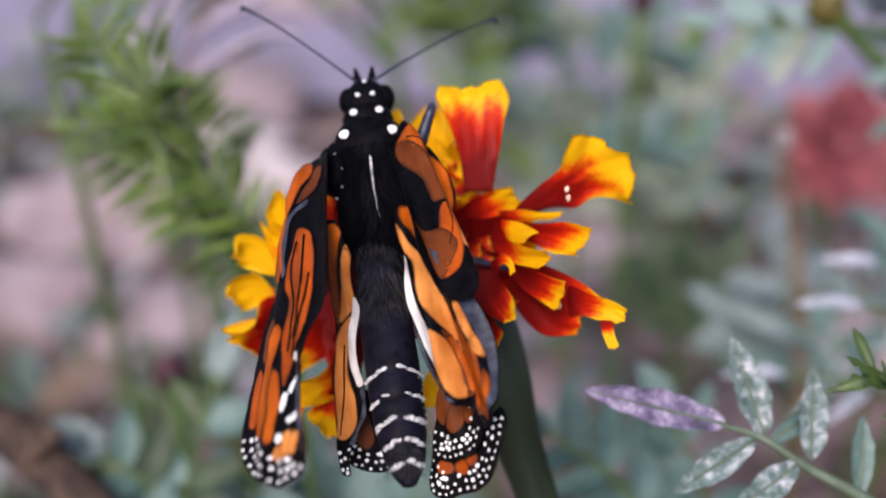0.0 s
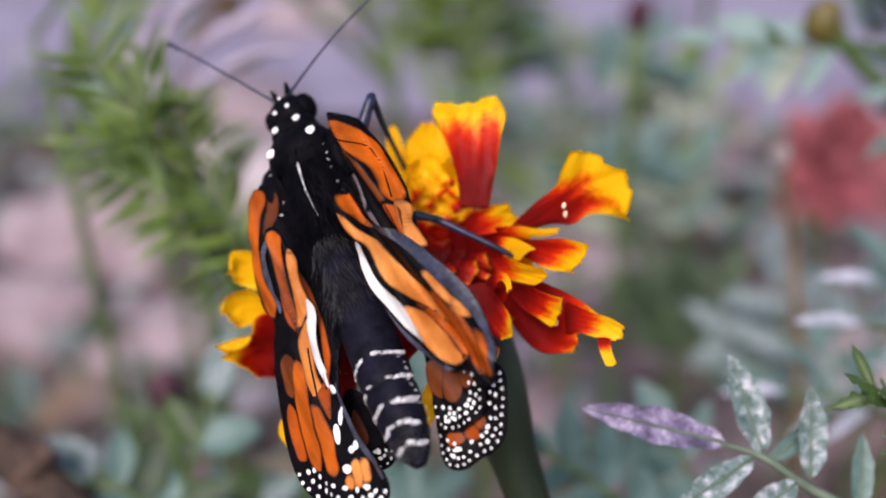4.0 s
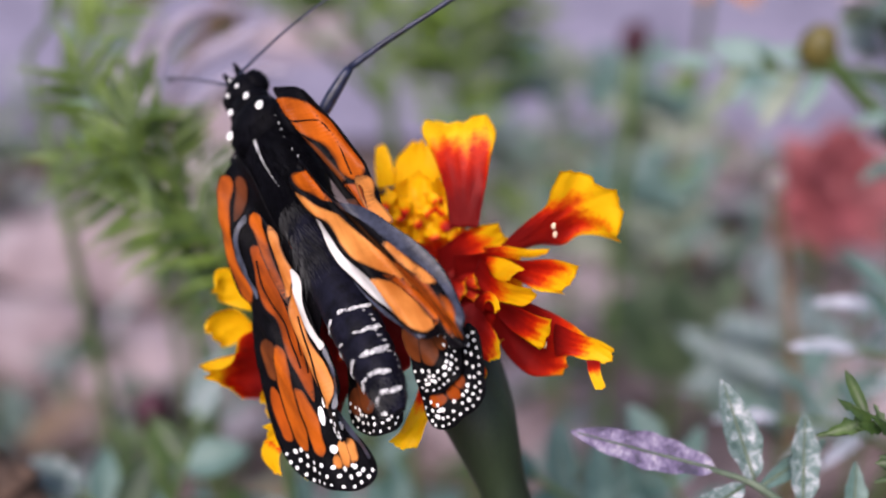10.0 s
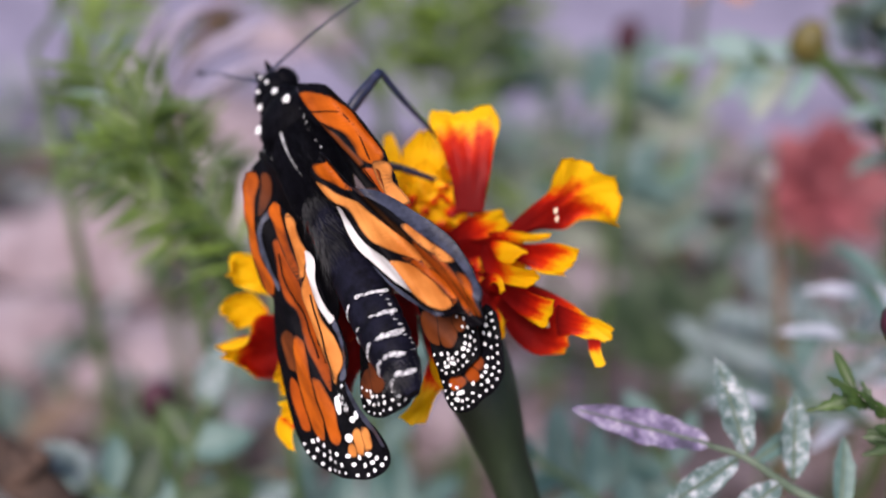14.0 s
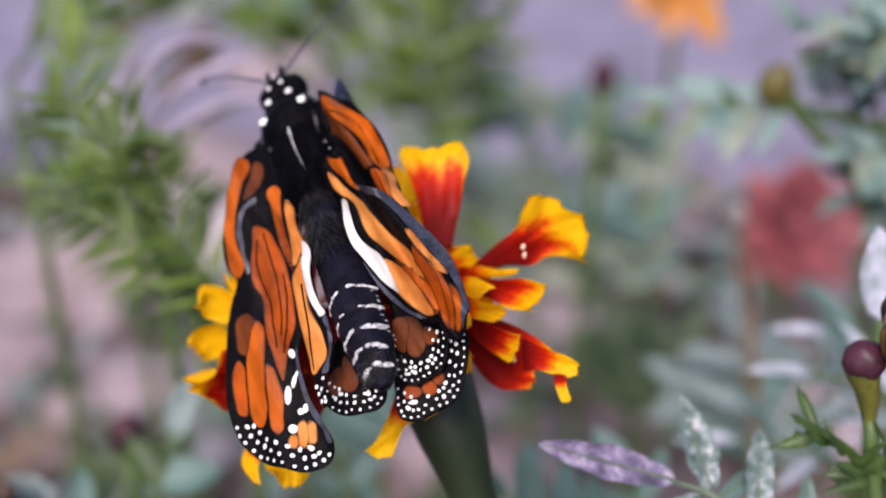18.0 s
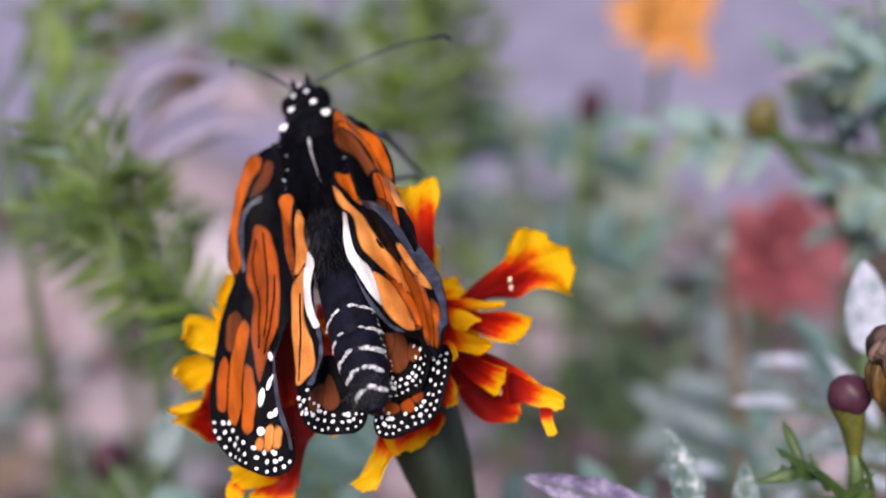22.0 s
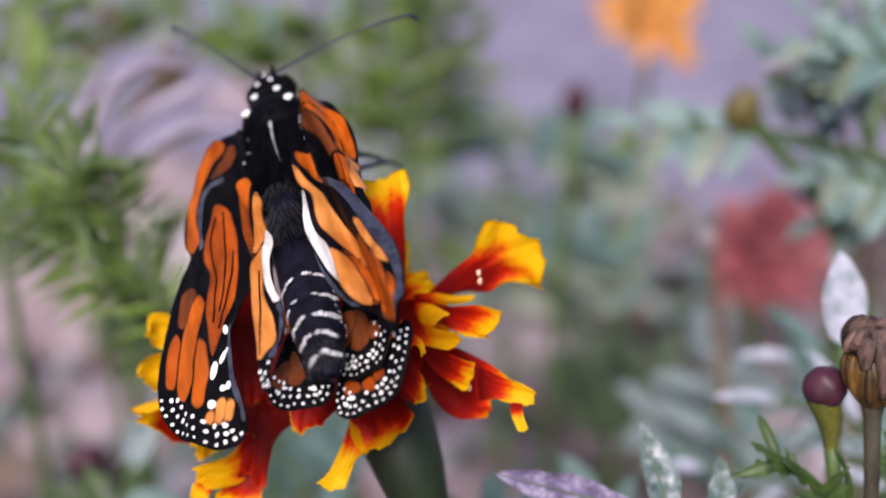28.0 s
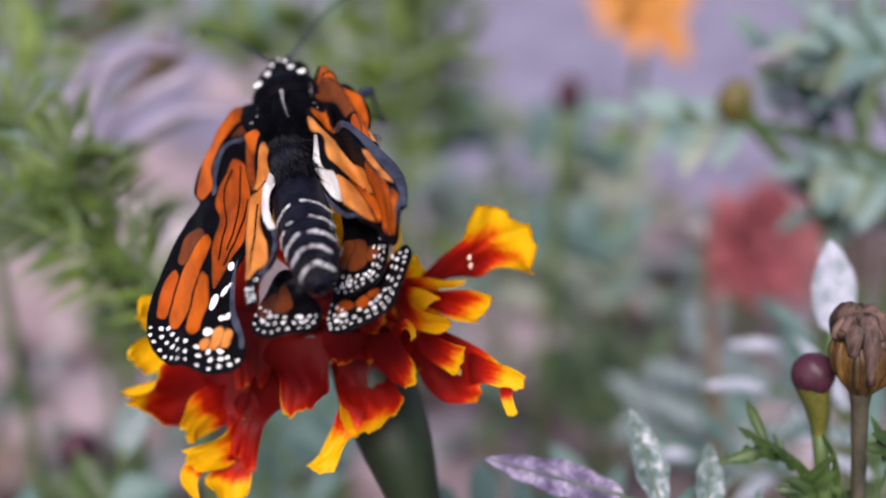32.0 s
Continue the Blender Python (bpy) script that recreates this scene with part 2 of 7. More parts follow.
SOIL = surface("mulch and soil", (0.048, 0.036, 0.032), (0.336, 0.248, 0.24), 0.95, 22, 0.8, 0, 120, stops=[(0.36, (0.02, 0.016, 0.0144)), (0.46, (0.076, 0.0528, 0.0496)), (0.56, (0.168, 0.124, 0.124)), (0.68, (0.288, 0.232, 0.24))])
PAVING = surface("lilac grey paving", (0.1549, 0.1408, 0.2013), (0.2534, 0.2323, 0.3175), 0.9, 14, 0.4, 0, 220)


def mixed_leaves(name, tones):
    """Leaf litter and low leaves, each leaf of a tone of its own."""
    m = bpy.data.materials.new(name)
    m.use_nodes = True
    nt = m.node_tree
    bsdf = nt.nodes["Principled BSDF"]
    geo = nt.nodes.new("ShaderNodeNewGeometry")
    c = ramp(nt, geo.outputs["Random Per Island"], [(k / len(tones), t) for k, t in enumerate(tones)])
    c.node.color_ramp.interpolation = "CONSTANT"
    grain = node(nt, "ShaderNodeTexNoise", Scale=150.0, Detail=4.0)
    mix = nt.nodes.new("ShaderNodeMix")
    mix.data_type, mix.blend_type = "RGBA", "MULTIPLY"
    mix.inputs["Factor"].default_value = 0.6
    nt.links.new(c, mix.inputs["A"])
    nt.links.new(ramp(nt, grain.outputs[0], [(0.3, (0.35, 0.35, 0.35)), (0.7, (1, 1, 1))]), mix.inputs["B"])
    nt.links.new(mix.outputs["Result"], bsdf.inputs["Base Color"])
    bsdf.inputs["Roughness"].default_value = 0.7
    return m


LOW_LEAVES = mixed_leaves("low leaves", [(0.04, 0.08, 0.024), (0.096, 0.16, 0.12), (0.024, 0.04, 0.016), (0.2, 0.184, 0.216), (0.128, 0.08, 0.048), (0.072, 0.12, 0.04), (0.24, 0.264, 0.272), (0.112, 0.176, 0.16)])


# ---- building blocks ----
def part(name, bm, material, parent, label="", smooth=True):
    me = bpy.data.meshes.new(name)
    bm.normal_update()
    bm.to_mesh(me)
    bm.free()
    if smooth:
        me.polygons.foreach_set("use_smooth", [True] * len(me.polygons))
    me.materials.append(material)
    ob = new(name, me)
    ob.parent = parent
    if label:
        tagged(ob, label)
    return ob


def thing(name, m, label, category, group="", kind=""):
    ob = new(name)
    ob.empty_display_size = 0.005
    ob.matrix_basis = m
    return tagged(ob, label, category, group, kind)


def mm(*p):
    return Vector(p) * 0.001


def spline(points, n, closed=False):
    """A smooth line through the points, its tangents weighed by the lengths of the spans."""
    p = [Vector(q) for q in points]
    k = len(p)
    span = lambda i, j: max((p[j % k] - p[i % k]).length, 1e-9)
    tangent = []
    for i in range(k):
        if closed or 0 < i < k - 1:
            la, lb = span(i - 1, i), span(i, i + 1)
            va, vb = (p[i] - p[(i - 1) % k]) / la, (p[(i + 1) % k] - p[i]) / lb
            tangent.append((va * lb + vb * la) / (la + lb))
        else:
            q = (1 if i == 0 else -1)
            tangent.append((p[i + q] - p[i]) * q / span(i, i + q))
    out = []
    for i in range(k if closed else k - 1):
        a, b = p[i], p[(i + 1) % k]
        l = span(i, i + 1)
        ta, tb = tangent[i] * l, tangent[(i + 1) % k] * l
        for j in range(n):
            t = j / n
            out.append(a * (2 * t ** 3 - 3 * t * t + 1) + ta * (t ** 3 - 2 * t * t + t) + b * (3 * t * t - 2 * t ** 3) + tb * (t ** 3 - t * t))
    if not closed:
        out.append(p[-1])
    return out


def tube(points, radii, sides=8, n=4, bm=None, flat=1.0):
    """A round rod through points (metres), with radii at them."""
    bm = bm or bmesh.new()
    pts = spline(points, n)
    rad = [v.x for v in spline([(r, 0, 0) for r in radii], n)]
    rings = []
    a = None
    for i, p in enumerate(pts):
        d = (pts[min(i + 1, len(pts) - 1)] - pts[max(i - 1, 0)]).normalized()
        if a is None:
            a = d.cross(Vector((0.3, 1, 0.2)))
            if a.length < 0.05:
                a = d.cross(Vector((1, 0, 0)))
        a = (a - d * a.dot(d)).normalized()
        b = d.cross(a)
        r = max(rad[i], 1e-6)
        rings.append([bm.verts.new(p + r * (math.cos(t) * a + flat * math.sin(t) * b)) for t in [2 * math.pi * k / sides for k in range(sides)]])
    for r0, r1 in zip(rings, rings[1:]):
        for k in range(sides):
            bm.faces.new((r0[k], r0[(k + 1) % sides], r1[(k + 1) % sides], r1[k]))
    bm.faces.new(rings[0][::-1])
    bm.faces.new(rings[-1])
    return bm


def blob(centre, radii, m=None, bm=None, seg=20, rings=14, wobble=0.0, seed=0):
    """A rounded body, uneven by wobble."""
    bm = bm or bmesh.new()
    made = bmesh.ops.create_uvsphere(bm, u_segments=seg, v_segments=rings, radius=1.0)["verts"]
    for v in made:
        k = 1 + wobble * noise.noise(v.co * 1.7 + Vector((seed, seed * 0.7, 0)))
        v.co = Vector((v.co.x * radii[0], v.co.y * radii[1], v.co.z * radii[2])) * k
        if m:
            v.co = m @ v.co
        v.co += Vector(centre)
    return bm


def sheet(outline, height, lift=0.0, step=0.45, thick=0.0, n=5):
    """A thin sheet over a closed outline (millimetres), lifted to height(x, y): rim ring plus an inner lattice, filled."""
    rim = [(p.x, p.y) for p in spline([(*q, 0) for q in outline], n, True)]
    bm = bmesh.new()
    loop = [bm.verts.new((x, y, 0)) for x, y in rim]
    bm.faces.new(loop)
    bmesh.ops.triangulate(bm, faces=bm.faces[:])
    xs, ys = [p[0] for p in rim], [p[1] for p in rim]
    for axis, lo, hi in ((0, min(xs), max(xs)), (1, min(ys), max(ys))):
        k = math.ceil(lo / step)
        while k * step < hi:
            co = Vector((0, 0, 0))
            co[axis] = k * step + 0.003
            no = Vector((0, 0, 0))
            no[axis] = 1
            bmesh.ops.bisect_plane(bm, geom=bm.verts[:] + bm.edges[:] + bm.faces[:], plane_co=co, plane_no=no, dist=1e-5)
            k += 1
    edge = bm.verts.layers.float.new("edge")
    ends = list(zip(rim, rim[1:] + rim[:1]))
    for v in bm.verts:
        x, y = v.co.x, v.co.y
        near = 9.0
        for (ax, ay), (bx, by) in ends:
            dx, dy = bx - ax, by - ay
            f = max(0.0, min(1.0, ((x - ax) * dx + (y - ay) * dy) / (dx * dx + dy * dy + 1e-9)))
            near = min(near, (x - ax - f * dx) ** 2 + (y - ay - f * dy) ** 2)
        v[edge] = min(1.0, math.sqrt(near) / 0.28)
        v.co = mm(x, y, height(x, y) + lift)
    bm.normal_update()
    if bm.faces and sum(f.normal.z * f.calc_area() for f in bm.faces) < 0:
        bmesh.ops.reverse_faces(bm, faces=bm.faces[:])
    if thick:
        bmesh.ops.solidify(bm, geom=bm.faces[:], thickness=thick * 0.001)
    return bm


def disc(bm, x, y, rx, ry, turn, height, lift):
    """A small raised scale spot on a sheet."""
    c, s = math.cos(turn), math.sin(turn)
    mid = bm.verts.new(mm(x, y, height(x, y) + lift + 0.06))
    ring = []
    for k in range(9):
        a = 2 * math.pi * k / 9
        u, v = rx * math.cos(a), ry * math.sin(a)
        px, py = x + u * c - v * s, y + u * s + v * c
        ring.append(bm.verts.new(mm(px, py, height(px, py) + lift)))
    for k in range(9):
        bm.faces.new((mid, ring[k], ring[(k + 1) % 9]))


def margin_spots(outline, span, rows, height, lift, rng, size=0.23, gap=0.82, inset=0.34):
    """White spots in rows along a stretch of a sheet's rim."""
    rim = spline([(*q, 0) for q in outline], 12, True)
    k = len(outline)
    stretch = [rim[i % len(rim)] for i in range(int(span[0] * 12), int(span[1] * 12) + 1)]
    area = sum(a.x * b.y - b.x * a.y for a, b in zip(rim, rim[1:] + rim[:1]))
    bm = bmesh.new()
    for r in range(rows):
        walked, due = 0.0, gap * (0.3 + 0.5 * r)
        for a, b in zip(stretch, stretch[1:]):
            d = b - a
            walked += d.length
            if walked >= due:
                due += gap * (1 + 0.22 * r) * rng.uniform(0.88, 1.14)
                nrm = Vector((-d.y, d.x, 0)).normalized() * (1 if area > 0 else -1)
                q = a + nrm * (inset + r * 3.4 * size + rng.uniform(-0.08, 0.08))
                f = size * rng.uniform(0.82, 1.18) * (1.0 if r else 0.72)
                disc(bm, q.x, q.y, f, f * rng.uniform(0.72, 1.05), math.atan2(d.y, d.x) + rng.uniform(-0.7, 0.7), height, lift)
    return bm


# ---- ground ----
def grid(x0, x1, y0, y1, nx, ny, f):
    bm = bmesh.new()
    v = [[bm.verts.new((x0 + (x1 - x0) * i / nx, y0 + (y1 - y0) * j / ny, f(x0 + (x1 - x0) * i / nx, y0 + (y1 - y0) * j / ny)))
          for i in range(nx + 1)] for j in range(ny + 1)]
    for j in range(ny):
        for i in range(nx):
            bm.faces.new((v[j][i], v[j][i + 1], v[j + 1][i + 1], v[j + 1][i]))
    return bm


ground = part("ground", grid(-30, 30, -30, 30, 300, 300, lambda x, y: 0.012 * noise.noise(Vector((x * 9, y * 9, 0)))), SOIL, None)
tagged(ground, "bare brown garden soil with mulch", "ground", kind="structure")
path = part("pavement", grid(-3, 3, 0.74, 2.4, 40, 20, lambda x, y: 0.014 + 0.004 * noise.noise(Vector((x * 5, y * 5, 0)))), PAVING, None)
tagged(path, "lilac grey stone paving behind the bed", "pavement", kind="structure")

# ---- the butterfly: x to its right, y to its head, z out of its back ----
butterfly = thing("butterfly", Matrix(), "black and orange butterfly with crumpled wings on the marigold", "butterfly")
BODY_ROWS = [
    (0.0, pose(-0.00511, 0.00022, 0.30482, 38.39, -5.26, 3.21)),
    (0.5, pose(-0.00481, 0.00087, 0.30475, 40.43, -4.45, 2.76)),
    (1.0, pose(-0.00491, -0.00001, 0.30555, 35.91, -4.42, 2.75)),
    (1.5, pose(-0.00507, -0.00032, 0.30581, 34.15, -5.42, 3.24)),
    (2.0, pose(-0.00557, -0.00008, 0.30637, 34.06, -6.46, 3.67)),
    (2.5, pose(-0.00801, -0.00030, 0.30526, 32.90, -16.83, 6.39)),
    (3.0, pose(-0.00838, -0.00040, 0.30522, 33.42, -22.50, 4.95)),
    (3.5, pose(-0.00867, -0.00034, 0.30532, 32.64, -26.98, 2.77)),
    (5.5, pose(-0.01049, 0.00403, 0.30777, 42.19, -44.89, -4.82)),
    (6.0, pose(-0.01097, 0.00428, 0.30772, 42.39, -46.08, -4.72)),
    (6.5, pose(-0.01174, 0.00431, 0.30751, 42.50, -48.21, -4.40)),
    (7.0, pose(-0.01169, 0.00438, 0.30753, 42.43, -47.65, -4.83)),
    (7.5, pose(-0.01157, 0.00431, 0.30753, 41.65, -48.41, -4.68)),
    (8.0, pose(-0.01152, 0.00433, 0.30770, 40.49, -48.68, -3.95)),
    (8.5, pose(-0.01159, 0.00442, 0.30762, 41.39, -48.17, -4.08)),
    (9.0, pose(-0.01160, 0.00440, 0.30761, 42.21, -48.23, -4.42)),
    (9.5, pose(-0.01143, 0.00430, 0.30770, 41.38, -48.48, -4.39)),
    (10.0, pose(-0.01132, 0.00445, 0.30777, 41.90, -47.47, -5.01)),
    (10.5, pose(-0.01133, 0.00447, 0.30774, 42.30, -47.38, -5.27)),
    (11.0, pose(-0.01134, 0.00437, 0.30770, 40.75, -47.73, -4.12)),
    (11.5, pose(-0.01144, 0.00437, 0.30761, 41.67, -47.29, -4.76)),
    (12.0, pose(-0.01145, 0.00429, 0.30750, 42.38, -47.18, -4.85)),
    (12.5, pose(-0.01148, 0.00413, 0.30748, 43.37, -46.90, -5.40)),
    (13.0, pose(-0.01140, 0.00382, 0.30765, 41.93, -47.88, -4.77)),
    (13.5, pose(-0.01031, 0.00224, 0.30802, 38.35, -50.93, -5.67)),
    (15.5, pose(-0.00991, 0.00485, 0.30861, 34.15, -39.13, -4.04)),
    (16.0, pose(-0.00936, 0.00508, 0.30899, 31.20, -37.99, -2.49)),
    (16.5, pose(-0.00913, 0.00521, 0.30926, 29.29, -37.10, -0.91)),
    (17.0, pose(-0.00824, 0.00518, 0.30983, 27.21, -32.18, 2.87)),
    (17.5, pose(-0.00822, 0.00521, 0.31000, 26.96, -32.21, 3.26)),
    (18.0, pose(-0.00804, 0.00535, 0.31011, 27.48, -32.37, 3.70)),
    (18.5, pose(-0.00783, 0.00531, 0.31025, 27.62, -31.87, 3.95)),
    (19.0, pose(-0.00763, 0.00532, 0.31035, 26.71, -31.68, 4.08)),
    (19.5, pose(-0.00758, 0.00525, 0.31034, 26.59, -31.89, 4.34)),
    (20.0, pose(-0.00762, 0.00525, 0.31035, 27.32, -31.11, 4.08)),
    (20.5, pose(-0.00745, 0.00535, 0.31036, 27.43, -30.85, 4.11)),
    (21.0, pose(-0.00587, 0.00556, 0.31144, 29.46, -22.40, 2.12)),
    (21.5, pose(-0.00568, 0.00560, 0.31166, 28.22, -21.94, 2.20)),
    (22.0, pose(-0.00585, 0.00555, 0.31170, 27.53, -22.10, 2.43)),
    (22.5, pose(-0.00586, 0.00566, 0.31196, 27.63, -21.21, 1.84)),
    (23.0, pose(-0.00611, 0.00587, 0.31215, 26.48, -21.70, 2.00)),
    (23.5, pose(-0.00622, 0.00593, 0.31210, 25.87, -22.48, 2.37)),
    (24.0, pose(-0.00630, 0.00591, 0.31226, 26.05, -22.72, 2.55)),
    (24.5, pose(-0.00621, 0.00619, 0.31260, 27.62, -22.38, 1.88)),
    (25.0, pose(-0.00620, 0.00633, 0.31266, 27.63, -22.48, 1.90)),
    (25.5, pose(-0.00640, 0.00628, 0.31263, 28.04, -22.83, 2.08)),
    (27.5, pose(-0.00590, 0.00609, 0.31224, 23.20, -22.17, 1.75)),
    (28.0, pose(-0.00611, 0.00623, 0.31230, 21.92, -23.47, 2.69)),
    (28.5, pose(-0.00627, 0.00635, 0.31270, 19.08, -23.13, 4.62)),
    (29.0, pose(-0.00653, 0.00648, 0.31299, 17.24, -23.08, 6.61)),
    (29.5, pose(-0.00617, 0.00656, 0.31307, 15.05, -22.74, 6.64)),
    (30.0, pose(-0.00571, 0.00664, 0.31314, 13.24, -21.67, 6.47)),
    (30.5, pose(-0.00535, 0.00674, 0.31311, 11.39, -20.53, 6.09)),
    (31.0, pose(-0.00539, 0.00679, 0.31320, 10.99, -19.92, 6.26)),
    (31.5, pose(-0.00524, 0.00689, 0.31343, 10.31, -19.59, 5.96)),
    (32.0, pose(-0.00489, 0.00695, 0.31354, 9.31, -18.61, 5.24)),
]


def limp(x, y):
    """The sagging plane in which the wings hang."""
    return 0.8 + 0.22 * (y + 6)


def folds(dz, *ridges, tilt=0.0, x0=0.0):
    """A height over the wing: soft folds (x at y=-5, x at y=-25, height, width) on the sagging plane."""
    def height(x, y):
        z = limp(x, y) + dz + tilt * (x - x0) - 0.07 * max(0.0, y - 0.5) ** 2
        for xa, xb, h, w in ridges:
            xc = xa + (xb - xa) * (-5 - y) / 20
            z += h * math.exp(-((x - xc) / w) ** 2)
        return z + 0.16 * noise.noise(Vector((x * 1.1 + 0.2 * y, y * 0.1, dz + 5.0))) + 0.25 * noise.noise(Vector((x * 0.6, y * 0.18, dz)))
    return height


def wing(name, outline, height, label):
    """The dark sheet of one wing, hung at its root."""
    hinge = part(name, sheet(outline, height, 0, 0.36, 0.12), WING_BLACK, butterfly, label)
    return hinge


def cell(parent, name, outline, height, material, lift=0.1, label=""):
    turn = sum(a[0] * b[1] - b[0] * a[1] for a, b in zip(outline, outline[1:] + outline[:1]))
    grow = math.copysign(0.09 if name == "cell" else 0.0, turn)
    grown = []
    for k, (x, y) in enumerate(outline):
        a, b = outline[k - 1], outline[(k + 1) % len(outline)]
        d = math.hypot(b[0] - a[0], b[1] - a[1]) or 1.0
        grown.append((x + grow * (b[1] - a[1]) / d, y - grow * (b[0] - a[0]) / d))
    return part(name, sheet(grown, height, lift + 0.008 * (len(parent.children) % 6), 0.36, 0.0, 6), material, parent, label)


def veins(parent, lines, height, lift=0.16, width=0.1):
    for line in lines:
        pts = [mm(p.x, p.y, height(p.x, p.y) + lift) for p in spline([(*q, 0) for q in line], 6)]
        part("vein", tube(pts, [width * 0.001] * len(pts), 5, 1, None, 0.5), WING_BLACK, parent)


def spots(parent, outline, span, rows, height, seed, lift=0.13, size=0.19, gap=0.8, inset=0.3):
    ob = part("spotting", margin_spots(outline, span, rows, height, lift, random.Random(seed), size, gap, inset), WHITE, parent, "rows of white spots")
    tagged(ob, kind="stuff")


# left forewing
LF = [(-2.2, 0.8), (-3.2, 3.1), (-4.3, 2.7), (-5.1, 1.6), (-6.0, 0.3), (-7.1, -0.7), (-8.3, -2.5), (-9.1, -4.0), (-9.3, -5.4), (-8.9, -6.9), (-9.9, -7.9), (-10.8, -9.2), (-11.6, -10.6), (-12.6, -12.5), (-13.3, -14.5), (-13.5, -16.5), (-13.2, -18.6), (-12.3, -20.2), (-10.5, -21.9), (-9.2, -22.7), (-7.9, -22.9), (-7.1, -22.5), (-6.7, -21.8), (-6.8, -20.5), (-7.1, -19.3), (-7.3, -18.0), (-7.2, -16.9), (-7.0, -15.7), (-6.4, -14.7), (-5.7, -13.7), (-5.0, -12.5), (-3.7, -11.4), (-3.3, -9.7), (-3.0, -7.9), (-2.8, -5.4), (-2.8, -3.3), (-2.5, -1.3)]
lf_z = folds(-0.8, (-7.5, -11.5, 0.5, 1.0), (-4.5, -7.5, -0.4, 1.2), (-5.8, -6.4, 0.4, 0.9), tilt=0.1, x0=-4)
left_forewing = wing("forewing", LF, lf_z, "crumpled left forewing, orange cells between black veins")
cell(left_forewing, "cell", [(-4.7, 2.4), (-4.3, 2.0), (-4.3, 1.2), (-4.8, 0.5), (-5.6, -0.6), (-6.4, -1.9), (-7.2, -3.1), (-7.6, -4.5), (-7.6, -6.0), (-7.8, -6.7), (-8.5, -6.8), (-8.9, -6.2), (-8.9, -4.9), (-8.5, -3.7), (-8.1, -2.4), (-7.4, -1.2), (-6.4, -0.3), (-5.6, 0.8), (-5.1, 1.7)], lf_z, ORANGE)
cell(left_forewing, "cell", [(-3.7, 1.4), (-3.3, 0.8), (-3.6, -0.1), (-4.4, -0.8), (-5.1, -1.3), (-5.6, -1.4), (-5.3, -1.0), (-4.7, -0.1), (-4.2, 0.7)], lf_z, RUST)
cell(left_forewing, "cell", [(-5.5, -3.9), (-6.4, -5.4), (-7.2, -6.9), (-7.5, -8.2), (-7.3, -9.3), (-7.8, -11.0), (-8.1, -12.4), (-8.2, -13.8), (-8.3, -15.1), (-8.3, -15.9), (-7.9, -15.2), (-7.3, -14.2), (-6.7, -13.7), (-5.9, -12.9), (-5.4, -11.4), (-5.0, -9.5), (-4.7, -7.7), (-4.8, -5.8), (-5.1, -4.4)], lf_z, EMBER)
cell(left_forewing, "cell", [(-10.0, -9.6), (-9.2, -9.8), (-8.6, -10.8), (-9.5, -11.6), (-10.5, -12.4), (-10.8, -12.0), (-10.6, -10.8)], lf_z, RUST)
cell(left_forewing, "cell", [(-11.9, -13.0), (-11.2, -12.5), (-11.0, -13.0), (-11.4, -14.6), (-11.8, -15.8), (-12.2, -16.5), (-12.6, -16.2), (-12.6, -15.1), (-12.4, -14.0)], lf_z, EMBER)
cell(left_forewing, "cell", [(-8.3, -11.0), (-8.2, -11.4), (-8.5, -12.7), (-9.1, -14.3), (-9.9, -16.1), (-10.5, -17.6), (-11.0, -18.1), (-11.6, -17.7), (-11.8, -16.9), (-11.4, -15.6), (-10.9, -14.0), (-10.3, -12.7), (-9.3, -11.8)], lf_z, ORANGE)
cell(left_forewing, "cell", [(-8.8, -14.4), (-8.7, -14.7), (-8.7, -15.7), (-8.8, -16.9), (-9.3, -18.2), (-9.8, -19.1), (-10.1, -19.3), (-10.4, -18.8), (-10.3, -18.0), (-9.8, -16.6), (-9.4, -15.5)], lf_z, ORANGE)
cell(left_forewing, "cell", [(-9.5, -19.9), (-9.1, -19.9), (-9.0, -20.3), (-9.3, -20.7), (-9.6, -20.6), (-9.7, -20.3)], lf_z, TAN)
cell(left_forewing, "cell", [(-8.5, -19.4), (-8.1, -19.3), (-8.0, -19.7), (-8.4, -20.8), (-8.7, -21.1), (-9.0, -20.8), (-8.8, -20.2)], lf_z, TAN)
cell(left_forewing, "cell", [(-7.7, -19.5), (-7.5, -19.7), (-7.6, -20.5), (-7.9, -21.1), (-8.2, -21.1), (-8.1, -20.4), (-7.9, -19.8)], lf_z, TAN)
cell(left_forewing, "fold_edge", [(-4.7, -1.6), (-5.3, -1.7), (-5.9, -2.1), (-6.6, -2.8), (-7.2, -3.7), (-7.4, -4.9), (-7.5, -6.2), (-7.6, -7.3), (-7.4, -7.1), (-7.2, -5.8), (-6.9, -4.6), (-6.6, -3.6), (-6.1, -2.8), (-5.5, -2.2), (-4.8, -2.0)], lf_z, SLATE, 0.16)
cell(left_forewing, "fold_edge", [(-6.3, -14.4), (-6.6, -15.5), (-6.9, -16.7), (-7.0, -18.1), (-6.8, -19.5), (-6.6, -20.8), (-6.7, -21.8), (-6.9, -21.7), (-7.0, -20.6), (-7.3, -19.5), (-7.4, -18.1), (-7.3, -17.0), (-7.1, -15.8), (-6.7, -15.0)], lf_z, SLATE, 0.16)
